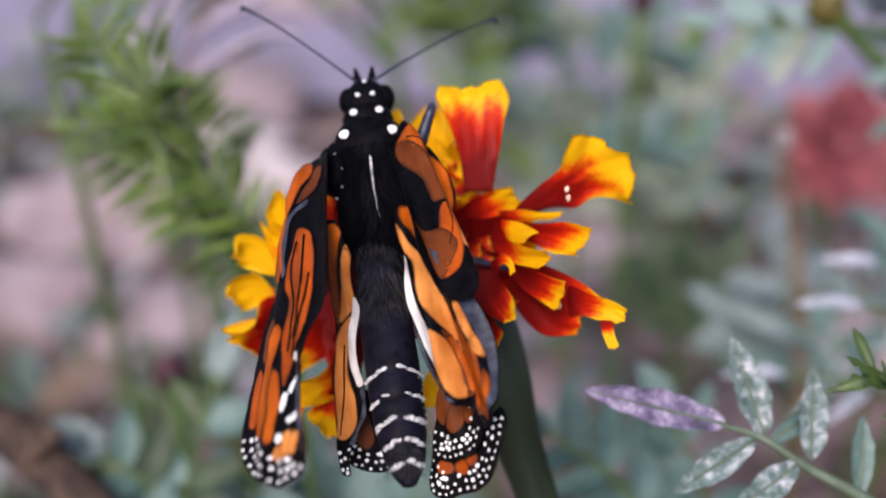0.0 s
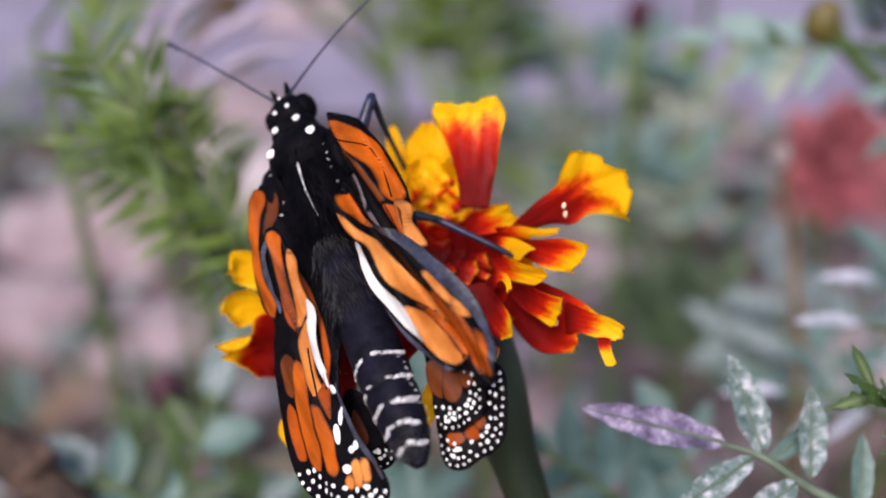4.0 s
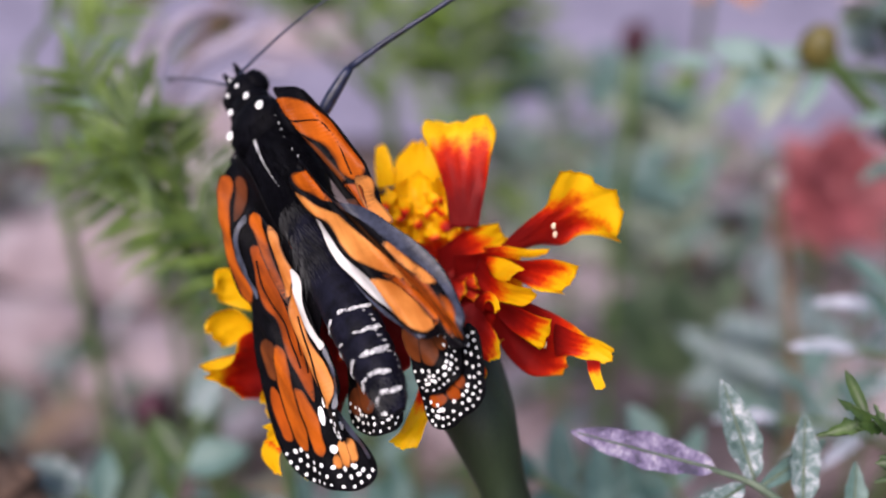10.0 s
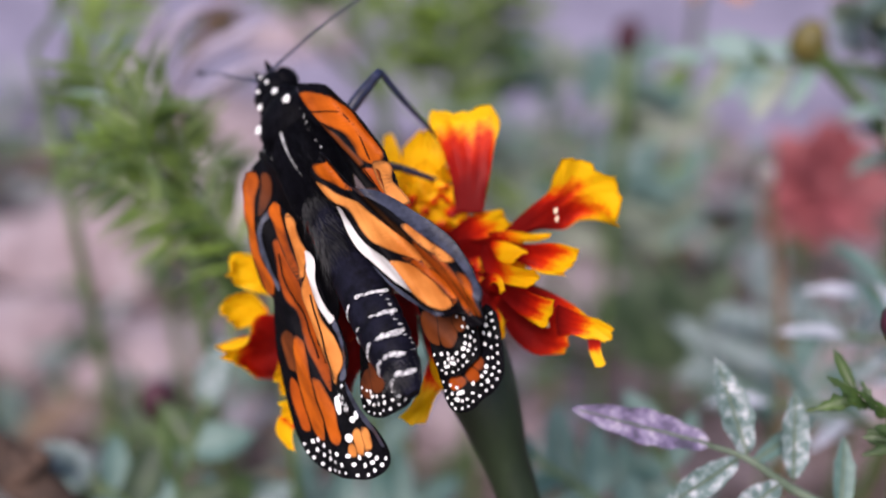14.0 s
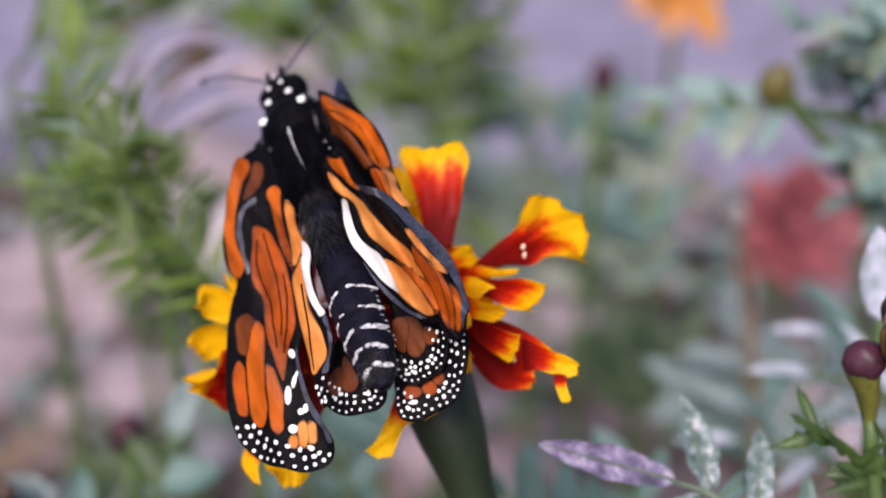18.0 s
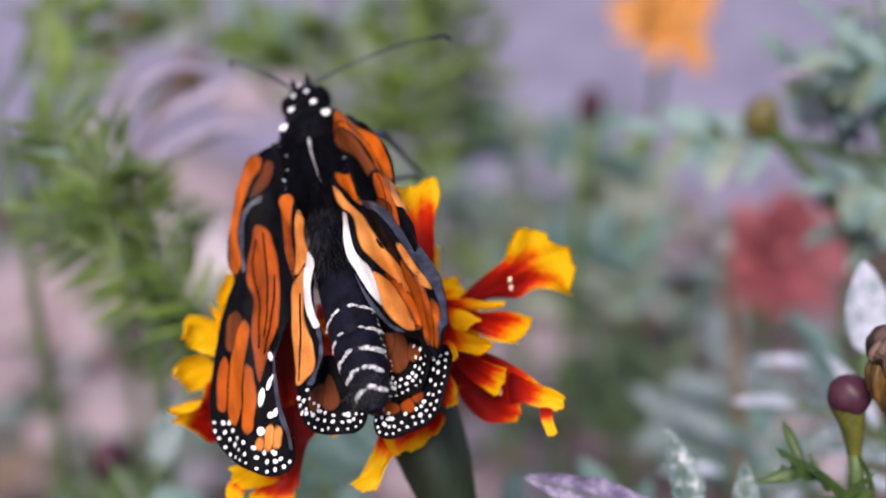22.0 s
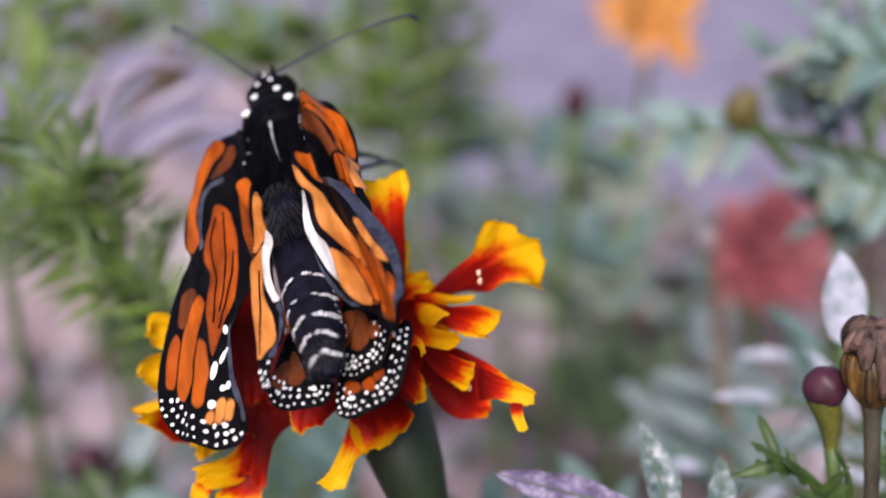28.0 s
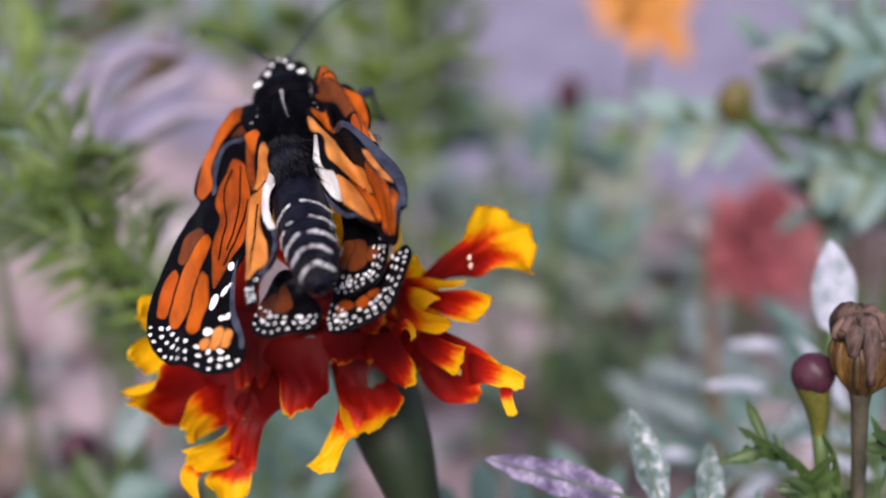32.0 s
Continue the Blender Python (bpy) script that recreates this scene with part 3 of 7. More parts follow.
for x, y, a, b, turn in ((-6.9, -14.5, 0.41, 0.27, -1.1), (-7.1, -15.9, 0.18, 0.23, -0.5), (-7.6, -16.3, 0.17, 0.53, -0.6), (-8.4, -17.1, 0.25, 0.71, -0.4), (-8.0, -18.6, 0.23, 0.25, -0.3), (-7.6, -18.5, 0.19, 0.33, -0.4), (-9.0, -19.5, 0.38, 0.32, -0.6)):
    bm = bmesh.new()
    disc(bm, x, y, a, b, turn, lf_z, 0.16)
    part("white_mark", bm, WHITE, left_forewing)
spots(left_forewing, LF, (15.2, 21.8), 3, lf_z, 3)
veins(left_forewing, [[(-5.3, -4.7), (-5.5, -6.9), (-5.7, -9.1), (-6.2, -11.0), (-7.1, -12.8)], [(-5.9, -5.1), (-6.7, -6.9), (-6.9, -8.5), (-6.9, -10.0), (-7.4, -11.6), (-7.8, -13.4)], [(-5.1, -8.5), (-5.6, -10.8), (-6.4, -12.6), (-7.5, -14.0)]], lf_z, 0.16, 0.1)

# left hindwing
LH = [(-2.7, -3.5), (-2.2, -3.4), (-1.7, -4.1), (-1.6, -5.1), (-1.5, -6.2), (-1.7, -7.7), (-1.7, -8.8), (-1.5, -9.5), (-1.8, -10.9), (-2.1, -12.4), (-2.3, -13.8), (-2.2, -14.9), (-2.3, -16.2), (-2.5, -17.3), (-3.2, -18.1), (-3.8, -19.1), (-4.3, -20.1), (-4.4, -21.2), (-4.9, -21.1), (-5.1, -20.2), (-5.0, -19.3), (-4.9, -18.2), (-4.8, -17.2), (-4.6, -16.0), (-4.5, -14.4), (-4.0, -12.9), (-3.4, -11.5), (-3.3, -10.2), (-3.3, -8.6), (-3.1, -6.9), (-2.9, -4.7)]
lh_z = folds(1.1, (-3.0, -4.6, 0.7, 0.6), (-1.9, -3.0, 0.5, 0.5))
left_hindwing = wing("hindwing", LH, lh_z, "narrow folded left hindwing beside the abdomen")
cell(left_hindwing, "cell", [(-2.6, -3.8), (-2.1, -3.8), (-1.8, -4.3), (-2.1, -5.1), (-2.5, -6.4), (-2.7, -7.9), (-2.8, -9.0), (-2.9, -9.8), (-3.2, -10.9), (-3.2, -9.9), (-3.2, -8.5), (-3.0, -7.1), (-2.8, -5.0), (-2.8, -4.1)], lh_z, ORANGE)
cell(left_hindwing, "cell", [(-1.6, -5.3), (-1.5, -5.9), (-1.7, -7.0), (-1.8, -8.0), (-1.8, -9.0), (-2.0, -9.7), (-2.5, -10.2), (-3.0, -10.6), (-2.7, -9.5), (-2.4, -8.2), (-2.2, -6.9), (-1.9, -5.9)], lh_z, TAN)
cell(left_hindwing, "cell", [(-3.1, -11.1), (-2.7, -10.6), (-2.1, -10.2), (-2.6, -11.3), (-2.9, -12.6), (-3.2, -13.9), (-3.2, -14.9), (-3.1, -15.8), (-3.2, -16.7), (-3.3, -17.4), (-3.7, -18.2), (-4.3, -18.6), (-4.7, -18.5), (-4.6, -17.3), (-4.4, -15.9), (-4.2, -14.4), (-3.8, -13.1), (-3.5, -12.0)], lh_z, TAN)
cell(left_hindwing, "pale_fold", [(-1.7, -8.9), (-1.5, -9.5), (-1.8, -10.8), (-2.1, -11.8), (-2.3, -12.9), (-2.3, -14.1), (-2.3, -15.1), (-2.5, -15.2), (-2.8, -14.4), (-2.9, -13.4), (-2.8, -12.4), (-2.6, -11.3), (-2.1, -10.2)], lh_z, PALE, 0.16)
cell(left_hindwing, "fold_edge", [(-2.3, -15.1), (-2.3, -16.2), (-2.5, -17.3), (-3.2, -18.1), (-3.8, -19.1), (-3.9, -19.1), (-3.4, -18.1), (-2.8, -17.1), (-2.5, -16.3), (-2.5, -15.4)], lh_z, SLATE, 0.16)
veins(left_hindwing, [[(-3.0, -12.1), (-3.4, -14.0), (-3.8, -15.9), (-4.2, -17.2), (-4.6, -18.3)]], lh_z, 0.14, 0.07)
spots(left_hindwing, LH, (15.2, 20.4), 1, lh_z, 4, inset=0.2, gap=0.7)
LHL = [(-4.2, -16.5), (-4.9, -17.4), (-5.5, -18.3), (-5.7, -19.2), (-5.3, -20.0), (-4.4, -20.8), (-3.2, -21.3), (-2.3, -21.4), (-1.6, -21.1), (-1.1, -20.4), (-1.1, -19.2), (-1.6, -17.8), (-2.0, -15.8), (-2.8, -15.2)]
lhl_z = folds(-1.6, (-3, -4, 0.3, 1.2))
part("hind_lobe", sheet(LHL, lhl_z, 0, 0.5, 0.12), WING_BLACK, left_hindwing, "rounded black tip of the hindwing")
cell(left_hindwing, "cell", [(-4.2, -17.3), (-3.7, -17.3), (-3.9, -18.5), (-4.4, -19.0), (-5.0, -18.6), (-5.0, -18.0)], lhl_z, RUST)
cell(left_hindwing, "cell", [(-3.0, -16.8), (-2.8, -18.0), (-2.9, -19.2), (-3.3, -19.5), (-3.9, -19.1), (-3.6, -17.9)], lhl_z, RUST)
spots(left_hindwing, LHL, (1.2, 9.2), 3, lhl_z, 5, size=0.145, gap=0.66)

# right forewing, mostly under the hindwing
RF = [(1.9, 2.7), (2.4, 3.5), (3.2, 3.8), (4.1, 3.5), (5.0, 2.3), (5.7, 0.2), (6.2, -1.9), (6.2, -3.6), (5.9, -5.0), (5.9, -7.4), (5.9, -9.8), (6.1, -11.5), (5.7, -12.9), (3.6, -11.1), (2.8, -8.8), (2.8, -5.8), (2.6, -3.2), (2.5, -0.2), (2.2, 1.3)]
rf_z = folds(-1.2, (4.8, 8.0, 1.3, 0.8), (3.4, 5.5, -0.7, 0.6), (5.8, 9.5, -0.6, 0.5))
right_forewing = wing("forewing", RF, rf_z, "crumpled right forewing with rust-orange folds")
cell(right_forewing, "cell", [(3.2, 2.6), (3.8, 2.6), (4.3, 2.1), (5.2, 0.6), (5.9, -0.9), (6.0, -2.5), (6.0, -3.6), (5.7, -4.9), (5.4, -5.5), (5.2, -5.1), (5.0, -3.3), (4.8, -2.0), (4.5, -1.3), (4.1, -0.5), (3.4, 0.8), (2.9, 2.5)], rf_z, ORANGE)
cell(right_forewing, "cell", [(2.7, 2.2), (3.7, -0.0), (4.1, -1.1), (4.4, -2.0), (4.6, -3.1), (4.8, -4.2), (4.9, -5.3), (4.4, -5.0), (4.1, -3.9), (3.9, -2.7), (3.6, -1.6), (3.0, 0.1), (2.6, 1.0)], rf_z, RUST)
cell(right_forewing, "cell", [(5.6, -5.2), (5.7, -5.5), (5.7, -7.3), (5.9, -8.4), (5.9, -9.6), (5.6, -9.5), (5.4, -8.8), (5.4, -7.9), (5.4, -6.7)], rf_z, TAN)
cell(right_forewing, "cell", [(4.7, -5.5), (5.3, -5.9), (5.4, -7.0), (5.3, -8.4), (5.3, -9.7), (5.0, -10.6), (4.3, -10.5), (4.4, -9.4), (4.5, -8.1), (4.4, -6.7)], rf_z, EMBER)
cell(right_forewing, "cell", [(2.9, -5.8), (4.1, -6.8), (4.8, -8.3), (5.0, -9.2), (4.6, -9.9), (4.1, -10.5), (3.8, -9.8), (3.6, -8.6), (3.4, -7.3)], rf_z, RUST)
veins(right_forewing, [[(3.2, 1.8), (4.2, 0.3), (4.7, 0.1), (5.1, -1.1), (5.2, -2.9), (5.3, -5.0)], [(4.9, -5.7), (5.0, -6.9), (4.9, -8.0), (4.7, -8.7)]], rf_z, 0.14, 0.07)

# right hindwing
RH = [(2.5, -4.2), (3.1, -3.1), (3.8, -4.8), (3.7, -5.6), (3.8, -6.9), (4.7, -8.6), (5.4, -9.2), (5.9, -10.1), (6.5, -11.8), (7.1, -13.5), (7.5, -15.2), (7.5, -17.0), (7.3, -18.6), (7.0, -20.2), (6.1, -20.7), (5.3, -20.6), (4.9, -20.5), (4.7, -19.2), (4.2, -19.3), (3.7, -18.6), (3.1, -17.4), (2.5, -16.0), (2.1, -14.4), (1.7, -12.7), (1.4, -11.2), (1.4, -9.8), (1.8, -8.4), (2.0, -7.5), (1.7, -6.1), (1.8, -5.0)]
rh_z = folds(1.5, (2.4, 4.5, 1.0, 0.6), (4.2, 7.6, 1.2, 0.7), (3.3, 6.0, -0.6, 0.5))
right_hindwing = wing("hindwing", RH, rh_z, "right hindwing with a pale inner fold, curling under at its rim")
cell(right_hindwing, "pale_fold", [(2.3, -7.9), (2.6, -8.5), (2.4, -9.3), (2.2, -9.9), (2.2, -10.8), (2.6, -12.1), (3.2, -13.6), (3.3, -14.6), (3.3, -15.6), (3.2, -16.5), (2.9, -15.9), (2.4, -14.7), (2.1, -13.6), (1.8, -12.4), (1.5, -11.2), (1.5, -10.0), (1.8, -8.7)], rh_z, PALE, 0.16)
cell(right_hindwing, "cell", [(2.6, -5.0), (2.8, -4.0), (3.4, -4.2), (3.4, -4.8), (3.4, -6.2), (3.6, -7.2), (3.3, -6.8), (3.0, -6.1), (2.7, -5.5)], rh_z, ORANGE)
cell(right_hindwing, "cell", [(2.2, -5.5), (2.5, -6.2), (2.8, -7.1), (3.1, -7.7), (3.4, -8.2), (3.6, -9.1), (3.9, -10.3), (4.2, -11.4), (4.7, -12.8), (5.1, -14.1), (5.2, -15.1), (5.2, -16.0), (4.7, -15.2), (4.4, -14.2), (3.9, -13.4), (3.5, -12.7), (3.1, -11.8), (3.0, -10.9), (3.1, -9.8), (3.0, -8.7), (2.5, -7.8), (2.1, -6.5)], rh_z, TAN)
cell(right_hindwing, "cell", [(3.4, -13.9), (3.7, -14.2), (4.1, -14.7), (4.3, -15.4), (4.5, -16.4), (4.6, -17.5), (4.7, -18.4), (4.3, -18.8), (3.9, -18.3), (3.5, -17.4), (3.2, -16.4), (3.2, -15.4)], rh_z, TAN)
cell(right_hindwing, "cell", [(4.0, -13.8), (4.5, -14.4), (4.9, -15.5), (5.2, -16.5), (5.2, -17.4), (5.0, -18.2), (4.8, -18.5), (4.8, -17.9), (4.7, -16.9), (4.5, -15.9), (4.3, -15.0)], rh_z, ORANGE)
cell(right_hindwing, "cell", [(5.4, -14.0), (5.7, -14.9), (5.9, -15.8), (6.1, -16.9), (5.9, -18.0), (5.6, -18.8), (5.1, -19.7), (5.1, -19.0), (5.3, -17.8), (5.4, -16.8), (5.3, -15.6), (5.2, -14.5)], rh_z, EMBER)
cell(right_hindwing, "cell", [(5.9, -15.3), (6.3, -16.0), (6.4, -17.2), (6.4, -18.5), (6.1, -19.3), (5.4, -19.9), (5.3, -19.5), (5.8, -18.7), (6.1, -17.7), (6.0, -16.6)], rh_z, EMBER)
cell(right_hindwing, "cell", [(6.8, -17.7), (6.9, -18.3), (6.8, -19.4), (6.5, -20.2), (5.7, -20.3), (5.6, -20.1), (6.2, -19.6), (6.5, -18.9)], rh_z, ORANGE)
cell(right_hindwing, "cell", [(5.7, -12.6), (5.9, -12.8), (6.1, -13.8), (6.3, -14.8), (6.6, -15.7), (6.7, -16.8), (6.4, -16.5), (6.2, -15.6), (5.9, -14.8), (5.7, -13.8)], rh_z, TAN)
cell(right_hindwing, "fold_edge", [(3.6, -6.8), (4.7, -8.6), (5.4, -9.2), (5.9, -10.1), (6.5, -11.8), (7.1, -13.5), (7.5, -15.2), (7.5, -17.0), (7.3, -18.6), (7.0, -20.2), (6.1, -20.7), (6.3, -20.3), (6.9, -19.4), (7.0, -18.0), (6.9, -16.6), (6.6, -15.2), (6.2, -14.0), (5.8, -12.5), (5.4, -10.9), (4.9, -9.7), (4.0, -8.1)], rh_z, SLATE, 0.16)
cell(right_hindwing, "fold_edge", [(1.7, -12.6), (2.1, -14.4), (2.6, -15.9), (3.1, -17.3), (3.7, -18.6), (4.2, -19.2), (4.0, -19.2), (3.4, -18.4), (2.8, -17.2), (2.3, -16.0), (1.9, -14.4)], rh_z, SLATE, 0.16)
RHL = [(0.1, -19.6), (-0.5, -20.8), (-0.9, -21.8), (-0.9, -22.5), (-0.4, -23.1), (0.4, -23.4), (1.5, -23.3), (2.6, -23.4), (3.7, -23.0), (4.7, -21.9), (5.6, -20.6), (6.0, -19.4), (5.8, -18.7), (4.9, -19.2), (3.3, -20.0), (1.5, -20.2)]
rhl_z = folds(-1.4, (4.2, 5.6, 0.5, 1.5))
part("hind_lobe", sheet(RHL, rhl_z, 0, 0.5, 0.12), WING_BLACK, right_hindwing, "rounded black tip of the hindwing")
cell(right_hindwing, "cell", [(0.1, -21.1), (0.6, -20.9), (1.1, -21.2), (1.2, -21.7), (0.8, -21.8), (0.1, -21.5)], rhl_z, EMBER)
cell(right_hindwing, "cell", [(1.4, -21.4), (2.1, -21.2), (2.3, -21.5), (2.2, -22.1), (1.5, -21.9)], rhl_z, EMBER)
cell(right_hindwing, "cell", [(2.4, -21.1), (3.0, -20.9), (3.1, -21.3), (2.7, -21.8), (2.4, -21.5)], rhl_z, EMBER)
spots(right_hindwing, RHL, (0.8, 11.6), 3, rhl_z, 7, size=0.14, gap=0.6)
RHC = [(2.7, -10.6), (4.2, -11.5), (5.4, -12.9), (5.7, -14.9), (5.3, -17.1), (5.0, -18.5), (4.6, -19.7), (4.0, -20.6), (3.2, -21.2), (2.3, -21.4), (1.0, -21.2), (0.2, -20.5), (0.4, -19.3), (1.0, -17.8), (1.8, -15.4), (2.1, -12.7)]
rhc_z = folds(-0.7, (4.6, 5.4, 0.6, 1.3))
part("curled_rim", sheet(RHC, rhc_z, 0, 0.4, 0.12), WING_BLACK, right_hindwing, "curled rim of the hindwing")
cell(right_hindwing, "cell", [(2.0, -16.3), (2.4, -16.5), (1.8, -18.3), (1.4, -18.8), (1.1, -18.4)], rhc_z, RUST)
cell(right_hindwing, "cell", [(2.6, -16.5), (3.1, -17.0), (3.2, -18.0), (2.9, -19.0), (2.1, -19.6), (1.7, -19.1), (2.1, -18.0)], rhc_z, RUST)
cell(right_hindwing, "cell", [(3.5, -17.9), (3.9, -18.4), (4.0, -19.0), (3.4, -19.2), (3.1, -18.9)], rhc_z, RUST)
spots(right_hindwing, RHC, (4.6, 12.4), 3, rhc_z, 9, size=0.135, gap=0.58)

# thorax, head and abdomen
part("thorax", blob(mm(0, -0.4, -0.8), mm(2.95, 6.0, 2.6), wobble=0.05, seg=28, rings=20), BLACK, butterfly, "black furry thorax")
FRONT = ((4.0, 0.1, 2.8, 2.5, 2.0), (6.1, 0.05, 2.0, 1.5, 1.6), (7.8, 0.0, 1.8, 1.8, 1.5))
for k, (cy, cz, rx, ry, rz) in enumerate(FRONT):
    body_part = part(("collar", "neck", "head")[k], blob(mm(0, cy, cz), mm(rx, ry, rz), wobble=0.03), BLACK, butterfly, "black head with white dots" if k == 2 else "")
head = body_part
for s in (-1, 1):
    part("eye", blob(mm(1.4 * s, 8.1, -0.2), mm(0.8, 1.1, 1.1)), BLACK, head, "round black eye")
    part("palp", tube([mm(0.5 * s, 9.2, 0.1), mm(0.6 * s, 9.9, 0.4), mm(0.68 * s, 10.6, 0.6)], [0.0004, 0.0003, 0.0001], 7), BLACK, head)
ABDOMEN = [(-5.2, 1.6, 0.2), (-8.0, 1.8, 0.35), (-11.0, 1.88, 0.5), (-13.6, 1.92, 0.6), (-16.0, 1.9, 0.7), (-18.3, 1.8, 0.75), (-20.2, 1.55, 0.8), (-21.7, 1.1, 0.8), (-22.6, 0.45, 0.8)]
RINGS = (-14.7, -16.6, -18.3, -19.8, -21.2)
bm = bmesh.new()
rows = []
for k in range(72):
    y = -5.2 - 17.4 * k / 71
    i = max(n for n in range(len(ABDOMEN) - 1) if ABDOMEN[n][0] >= y)
    (ya, ra, za), (yb, rb, zb) = ABDOMEN[i], ABDOMEN[i + 1]
    f = min(1.0, (y - ya) / (yb - ya))
    r = (ra + (rb - ra) * f) * (1 - 0.06 * sum(math.exp(-((y - q + 0.25) / 0.22) ** 2) for q in RINGS))
    rows.append([bm.verts.new(mm(r * math.sin(t), y, za + (zb - za) * f - 0.9 + 0.92 * r * math.cos(t))) for t in [2 * math.pi * n / 28 for n in range(28)]])
for a, c in zip(rows, rows[1:]):
    for n in range(28):
        bm.faces.new((a[n], c[n], c[(n + 1) % 28], a[(n + 1) % 28]))
bm.faces.new(rows[-1])
abdomen = part("abdomen", bm, ABDOMEN_SKIN, butterfly, "black abdomen with white rings")


def on_body(x, y, lift=0.0):
    """The height of the back over (x, y)."""
    if y > 3.2:
        tops = [cz + rz * math.sqrt(max(1 - (x / rx) ** 2 - ((y - cy) / ry) ** 2, 0.0)) for cy, cz, rx, ry, rz in FRONT if (x / rx) ** 2 + ((y - cy) / ry) ** 2 < 1]
        return max(tops or [0.3]) + lift
    if y > -6.4:
        k = 1 - (x / 2.95) ** 2 - ((y + 0.4) / 6.0) ** 2
        return -0.8 + 2.6 * math.sqrt(max(k, 0.02)) + lift
    for (ya, ra, za), (yb, rb, zb) in zip(ABDOMEN, ABDOMEN[1:]):
        if yb <= y <= ya:
            f = (y - ya) / (yb - ya)
            r = ra + (rb - ra) * f
            return za + (zb - za) * f - 0.9 + 0.92 * math.sqrt(max(r * r - x * x, 0.02)) + lift
    return 0.0


DOTS = [(1.8, 4.3, 0.44, 0.38), (-1.8, 4.3, 0.44, 0.38), (0.98, 6.2, 0.32, 0.27), (-0.98, 6.2, 0.32, 0.27), (0.0, 9.0, 0.14, 0.14), (0.58, 7.7, 0.2, 0.18),
        (-0.58, 7.7, 0.2, 0.18)]
for x, y, a, b in DOTS:
    part("white_dot", blob(mm(x, y, on_body(x, y, 0.04)), mm(a, b, 0.15), seg=12, rings=8), WHITE, head if y > 5.9 else butterfly)
part("pale_line", tube([mm(x, y, on_body(x, y, 0.02)) for x, y in [(0.0, 3.0), (0.02, 1.6), (0.06, 0.2), (0.16, -1.4), (0.3, -2.8)]], [0.00005, 0.0001, 0.00006, 0.00006, 0.00003], 6, 6), GREY_FUZZ, butterfly, "thin pale line down the back")
# white specks about the wing roots and along the flank
rng = random.Random(31)
bm = bmesh.new()
for side, ya, yb, count in ((1, 3.4, -3.2, 7), (-1, 3.0, -2.2, 4)):
    for k in range(count):
        y = ya + (yb - ya) * k / count + rng.uniform(-0.3, 0.3)
        x = side * (2.5 + rng.uniform(-0.4, 0.3))
        disc(bm, x, y, rng.uniform(0.04, 0.16), rng.uniform(0.03, 0.08), rng.uniform(-1.5, 1.5), lambda px, py: on_body(px, py) if py > 3.2 else max(on_body(px, py), 0.9), 0.06)
tagged(part("white_specks", bm, GREY_FUZZ, butterfly, "small white specks"), kind="stuff")
bm = bmesh.new()
for k in range(13):
    y = -15.0 - 5.6 * k / 13
    disc(bm, 1.84 + rng.uniform(-0.14, 0.06), y, rng.uniform(0.04, 0.13), rng.uniform(0.03, 0.07), rng.uniform(1.2, 2.0), on_body, 0.05)
tagged(part("pale_flank", bm, GREY_FUZZ, abdomen, "pale line along the flank"), kind="stuff")
rng = random.Random(11)
for i, y in enumerate(RINGS):
    bm = bmesh.new()
    r = 1.93 - 0.011 * (y + 13) ** 2 - (0.2 if y < -19 else 0)
    for side in (-1, 1):
        for k in range(9):
            a = side * (0.25 + 0.11 * k + rng.uniform(-0.03, 0.03)) * 1.25
            x = r * math.sin(a)
            if rng.random() < 0.85:
                yy = y - 0.35 * abs(math.sin(a)) + rng.uniform(-0.1, 0.1)
                disc(bm, x * 0.985, yy, rng.uniform(0.18, 0.32), rng.uniform(0.07, 0.17), rng.uniform(-0.3, 0.3), on_body, 0.05)
    tagged(part("white_ring", bm, GREY_FUZZ, abdomen), kind="stuff")

def fur(name, count, seed, place, material, length, parent=butterfly):
    """Short hairs lying back along the body, as thin three-sided spines."""
    r = random.Random(seed)
    bm = bmesh.new()
    for k in range(count):
        x, y = place(r)
        base = mm(x, y, on_body(x, y, -0.05))
        n = Vector((x * 0.25, 0, 1)).normalized()
        d = (Vector((r.gauss(x * 0.08, 0.25), -1, 0)) + n * r.uniform(0.03, 0.22)).normalized()
        tip = base + d * length * r.uniform(0.6, 1.3) * 0.001
        w = d.cross(n).normalized() * 0.000022
        v = [bm.verts.new(base - w), bm.verts.new(base + w), bm.verts.new(base + n * 0.00005), bm.verts.new(tip)]
        for f in ((0, 1, 3), (1, 2, 3), (2, 0, 3)):
            bm.faces.new([v[i] for i in f])
    tagged(part(name, bm, material, parent, smooth=False), kind="stuff")


fur("fur", 2600, 21, lambda r: (r.uniform(-2.9, 2.9), r.uniform(-5.6, 3.4)), HAIR, 1.3)
fur("fur", 700, 22, lambda r: (r.gauss(0, 0.9), r.uniform(-10.0, -4.5)), GREY_HAIR, 1.8, abdomen)
fur("fur", 240, 24, lambda r: (r.gauss(0, 0.8), r.uniform(-22.0, -20.4)), GREY_HAIR, 0.6, abdomen)
fur("fur", 900, 23, lambda r: (r.uniform(-1.7, 1.7), r.uniform(-11.0, -5.0)), HAIR, 1.6)

# shoulders where the wings join
for s, y in ((-1, 2.2), (1, 2.6)):
    part("shoulder", blob(mm(2.9 * s, y, -0.2), mm(1.25, 2.3, 1.2), wobble=0.15, seed=s), BLACK, butterfly)

